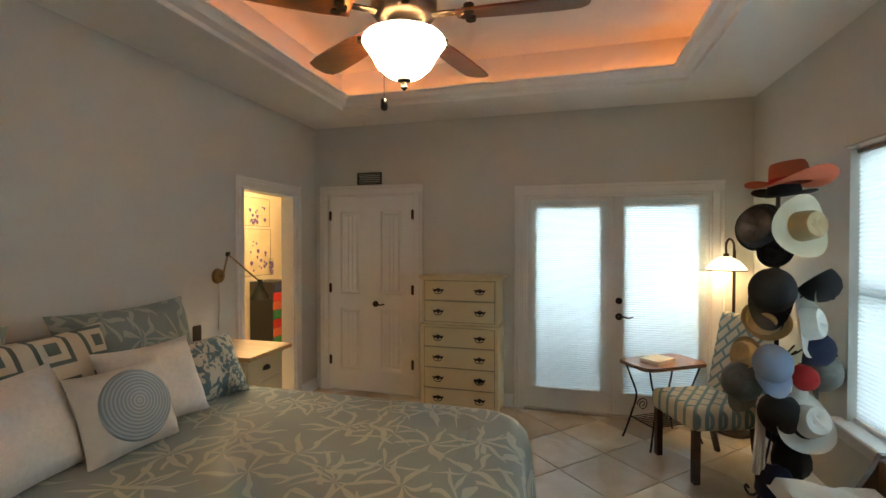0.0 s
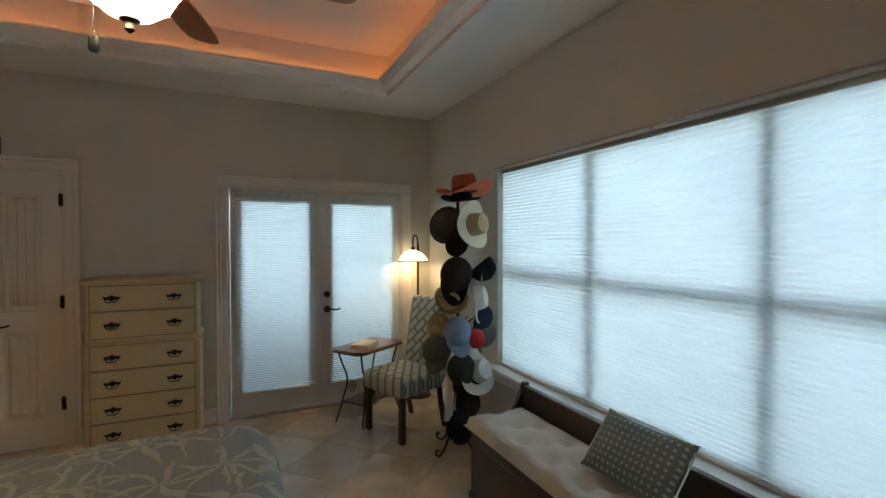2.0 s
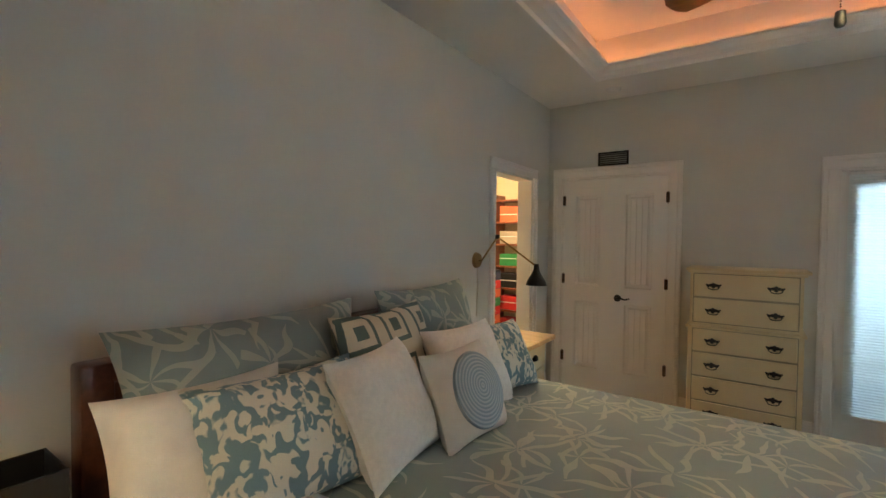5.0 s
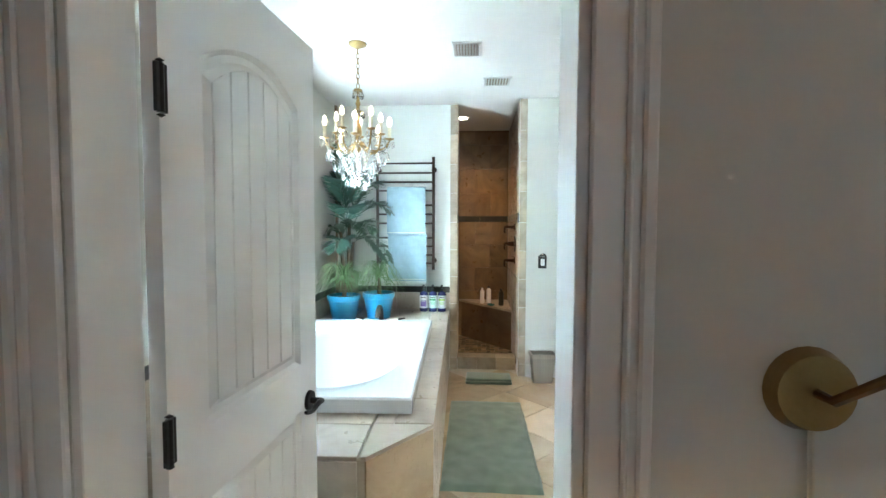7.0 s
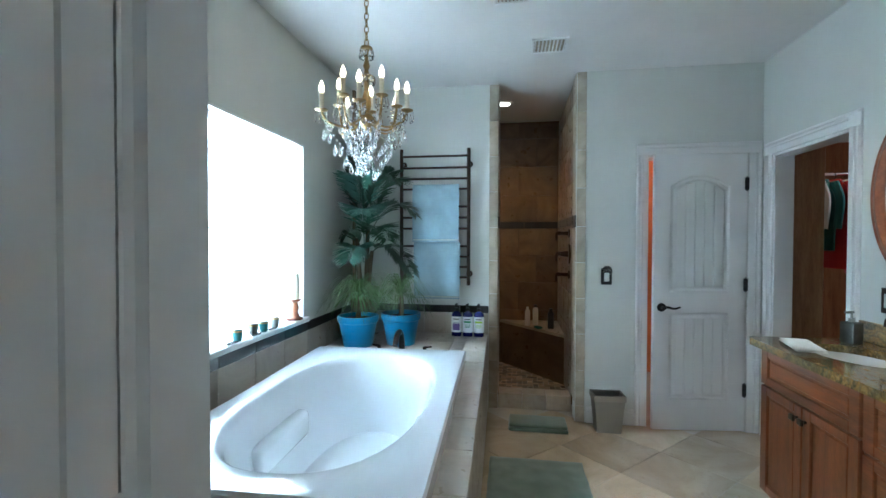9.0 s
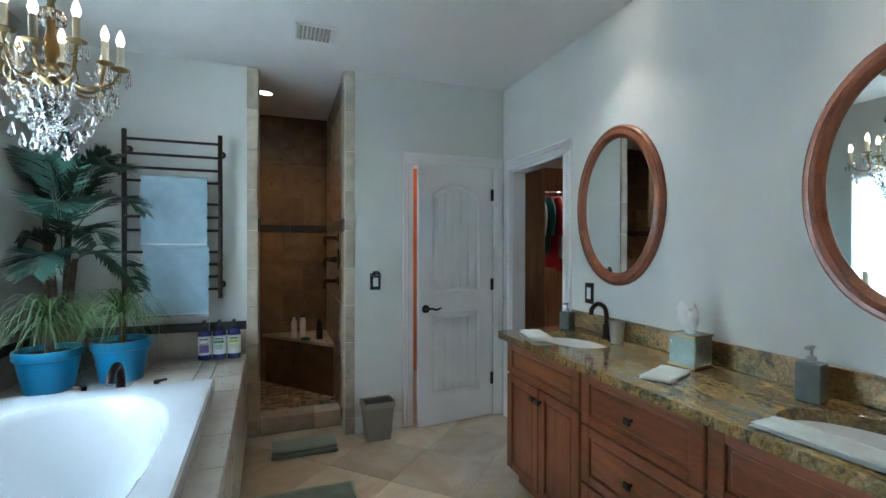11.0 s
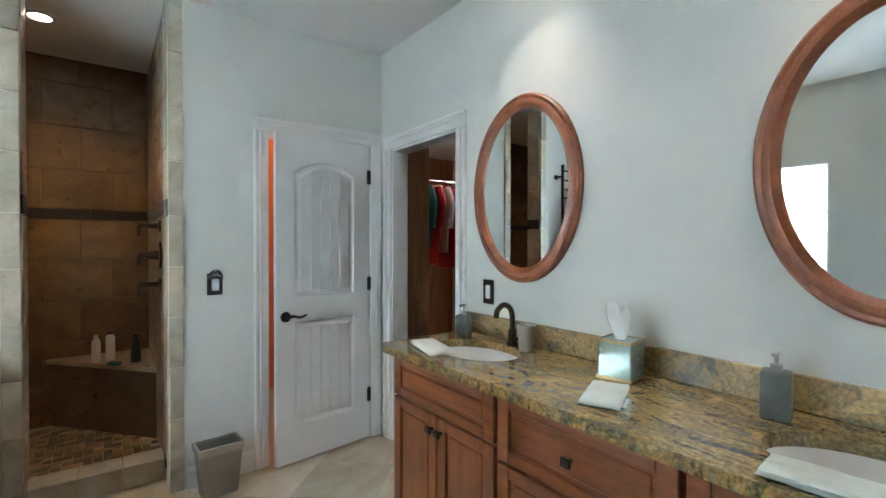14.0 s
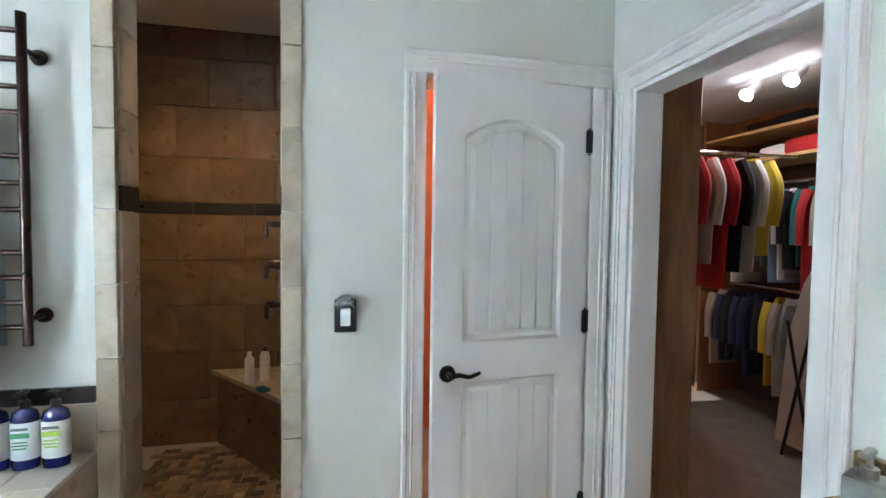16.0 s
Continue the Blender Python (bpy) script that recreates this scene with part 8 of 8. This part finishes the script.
tl = thing("track_light", (-4.30, -1.20, 2.52), "white track light with two lit spot heads", "track light")
part("track", box(-0.5, -0.02, -0.025, 0.9, 0.02, -0.001, 0.003), M["plastic_white"], tl)
for x in (-0.34, -0.02):
    h = part("head", tube([(x, 0, -0.025), (x, -0.01, -0.06), (x, -0.08, -0.12)], 0.035, 14), M["plastic_white"], tl)
    part("lamp_face", turned(lathe([(0, 0.002), (0.045, 0.002), (0.045, 0.0)], 18), Matrix.Translation((x, -0.083, -0.123)) @ Vector((0, -0.75, -0.65)).to_track_quat("Z", "Y").to_matrix().to_4x4()), M["track_glow"], h)

# ---- craft room seen through its doorway ----
sh = thing("craft_shelf", (0, 0, 0), "tall wooden shelf with red and green boxes", "shelf")
for x in (-1.45, -1.02, -0.62):
    part("side", box(x, 1.55, 0, x + 0.03, 1.84, 2.1, 0.002), M["mirror_wood"], sh, "", False)
for k in range(7):
    part("shelf", box(-1.42, 1.55, 0.08 + k * 0.32, -0.62, 1.84, 0.105 + k * 0.32, 0.002), M["mirror_wood"], sh, "", False)
q = random.Random(3)
for k in range(6):
    for x in (-1.40, -0.97):
        z = 0.106 + k * 0.32
        mat = ["red", "orange_felt", "green_paint", "red", "paper", "khaki", "black_felt"][(k * 3 + int(x * -10)) % 7]
        t = thing("storage_box", (x + 0.18, 1.69, z), "coloured craft storage box on the shelf", "box", "craft boxes")
        part("box", box(-0.155, -0.11, 0, 0.15, 0.12, 0.17 + 0.06 * q.random(), 0.006), M[mat], t, "", False)
        part("lid_line", box(-0.157, -0.113, 0.10, 0.152, -0.109, 0.112), M["label_white"], t, "", False)
cab = thing("drawer_tower", (-1.42, 0.98, 0), "tower of red, orange and green craft drawers", "drawer tower")
part("frame", box(-0.20, -0.02, 0, 0.16, 0.42, 1.02, 0.004), M["plastic_black"], cab, "", False)
for k, mat in enumerate(("cap_navy", "green_paint", "orange_felt", "red", "green_paint", "orange_felt", "red", "cap_navy")):
    d = part("drawer", box(0.155, 0.0, 0.03 + k * 0.122, 0.18, 0.40, 0.14 + k * 0.122, 0.004), M[mat], cab, "", False)
    part("pull", box(0.18, 0.16, 0.08 + k * 0.122, 0.192, 0.24, 0.094 + k * 0.122, 0.003), M["plastic_white"], d, "", False)
q = random.Random(8)
for (y, z, w, h, label) in ((1.17, 1.42, 0.56, 0.66, "flower print poster with purple blossoms"), (1.15, 1.99, 0.56, 0.40, "yellowed paper print pinned to the wall"), (0.72, 1.60, 0.26, 0.60, "narrow paper print pinned to the wall"), (1.46, 1.20, 0.10, 0.24, "small paper print pinned to the wall")):
    t = thing("poster", (-1.648, y, z), label, "poster", "craft room prints")
    part("paper", box(0, -w / 2, -h / 2, 0.004, w / 2, h / 2), M["paper"], t, "", False)
    part("frame_line", wall_boxes("x", 0.004, 0.007, -w / 2, w / 2, -h / 2, h / 2, [(-w / 2 + 0.006, w / 2 - 0.006, -h / 2 + 0.006, h / 2 - 0.006)]), M["slate"], t, "", False)
    for k in range(16):
        cy, cz, size = q.uniform(-0.32, 0.32) * w, q.uniform(-0.40, 0.25) * h, q.uniform(0.012, 0.034)
        bm = bmesh.new()
        bm.faces.new([bm.verts.new((0.006 + 0.0002 * k, cy + size * math.cos(a) * (1 + 0.3 * math.sin(3 * a)), cz + size * math.sin(a))) for a in [2 * math.pi * i / 10 for i in range(10)]])
        part("printed_blossom", bm, M["purple"], t, "", False)

# ---- floor tiles, laid on the diagonal ----
S2 = 0.3235
tile = bmesh.new()
h = S2 - 0.0025
lo = [(-h, 0), (0, -h), (h, 0), (0, h)]
prism_into(tile, lo, -0.006, -0.0005)
top = [f for f in tile.faces if f.normal.z > 0.9 or all(v.co.z > -0.001 for v in f.verts)]
bmesh.ops.bevel(tile, geom=[e for f in top for e in f.edges], offset=0.002, segments=1, affect="EDGES")
floor_ob = bpy.data.objects["floor"]
first = part("floor_tile", tile, M["floor_tile"], floor_ob, "", False)
tile_mesh = first.data
first.location = (-2.965, -3.675, 0)
done = 0
for i in range(-30, 31):
    for j in range(-30, 31):
        if (i + j) % 2 or (i == 0 and j == 0):
            continue
        x, y = -2.965 + i * S2, -3.675 - S2 + j * S2 + S2
        bath = -3.8 < x < 0.1 and -5.2 < y < -2.75
        room = -0.1 < x < 4.1 and -6.1 < y < 0.1
        craft = -1.7 < x < 0.1 and -1.6 < y < 1.6
        if not (bath or room or craft) or done > 298:
            continue
        ob = new("floor_tile", tile_mesh)
        ob.parent = floor_ob
        ob.location = (x, y, 0)
        done += 1
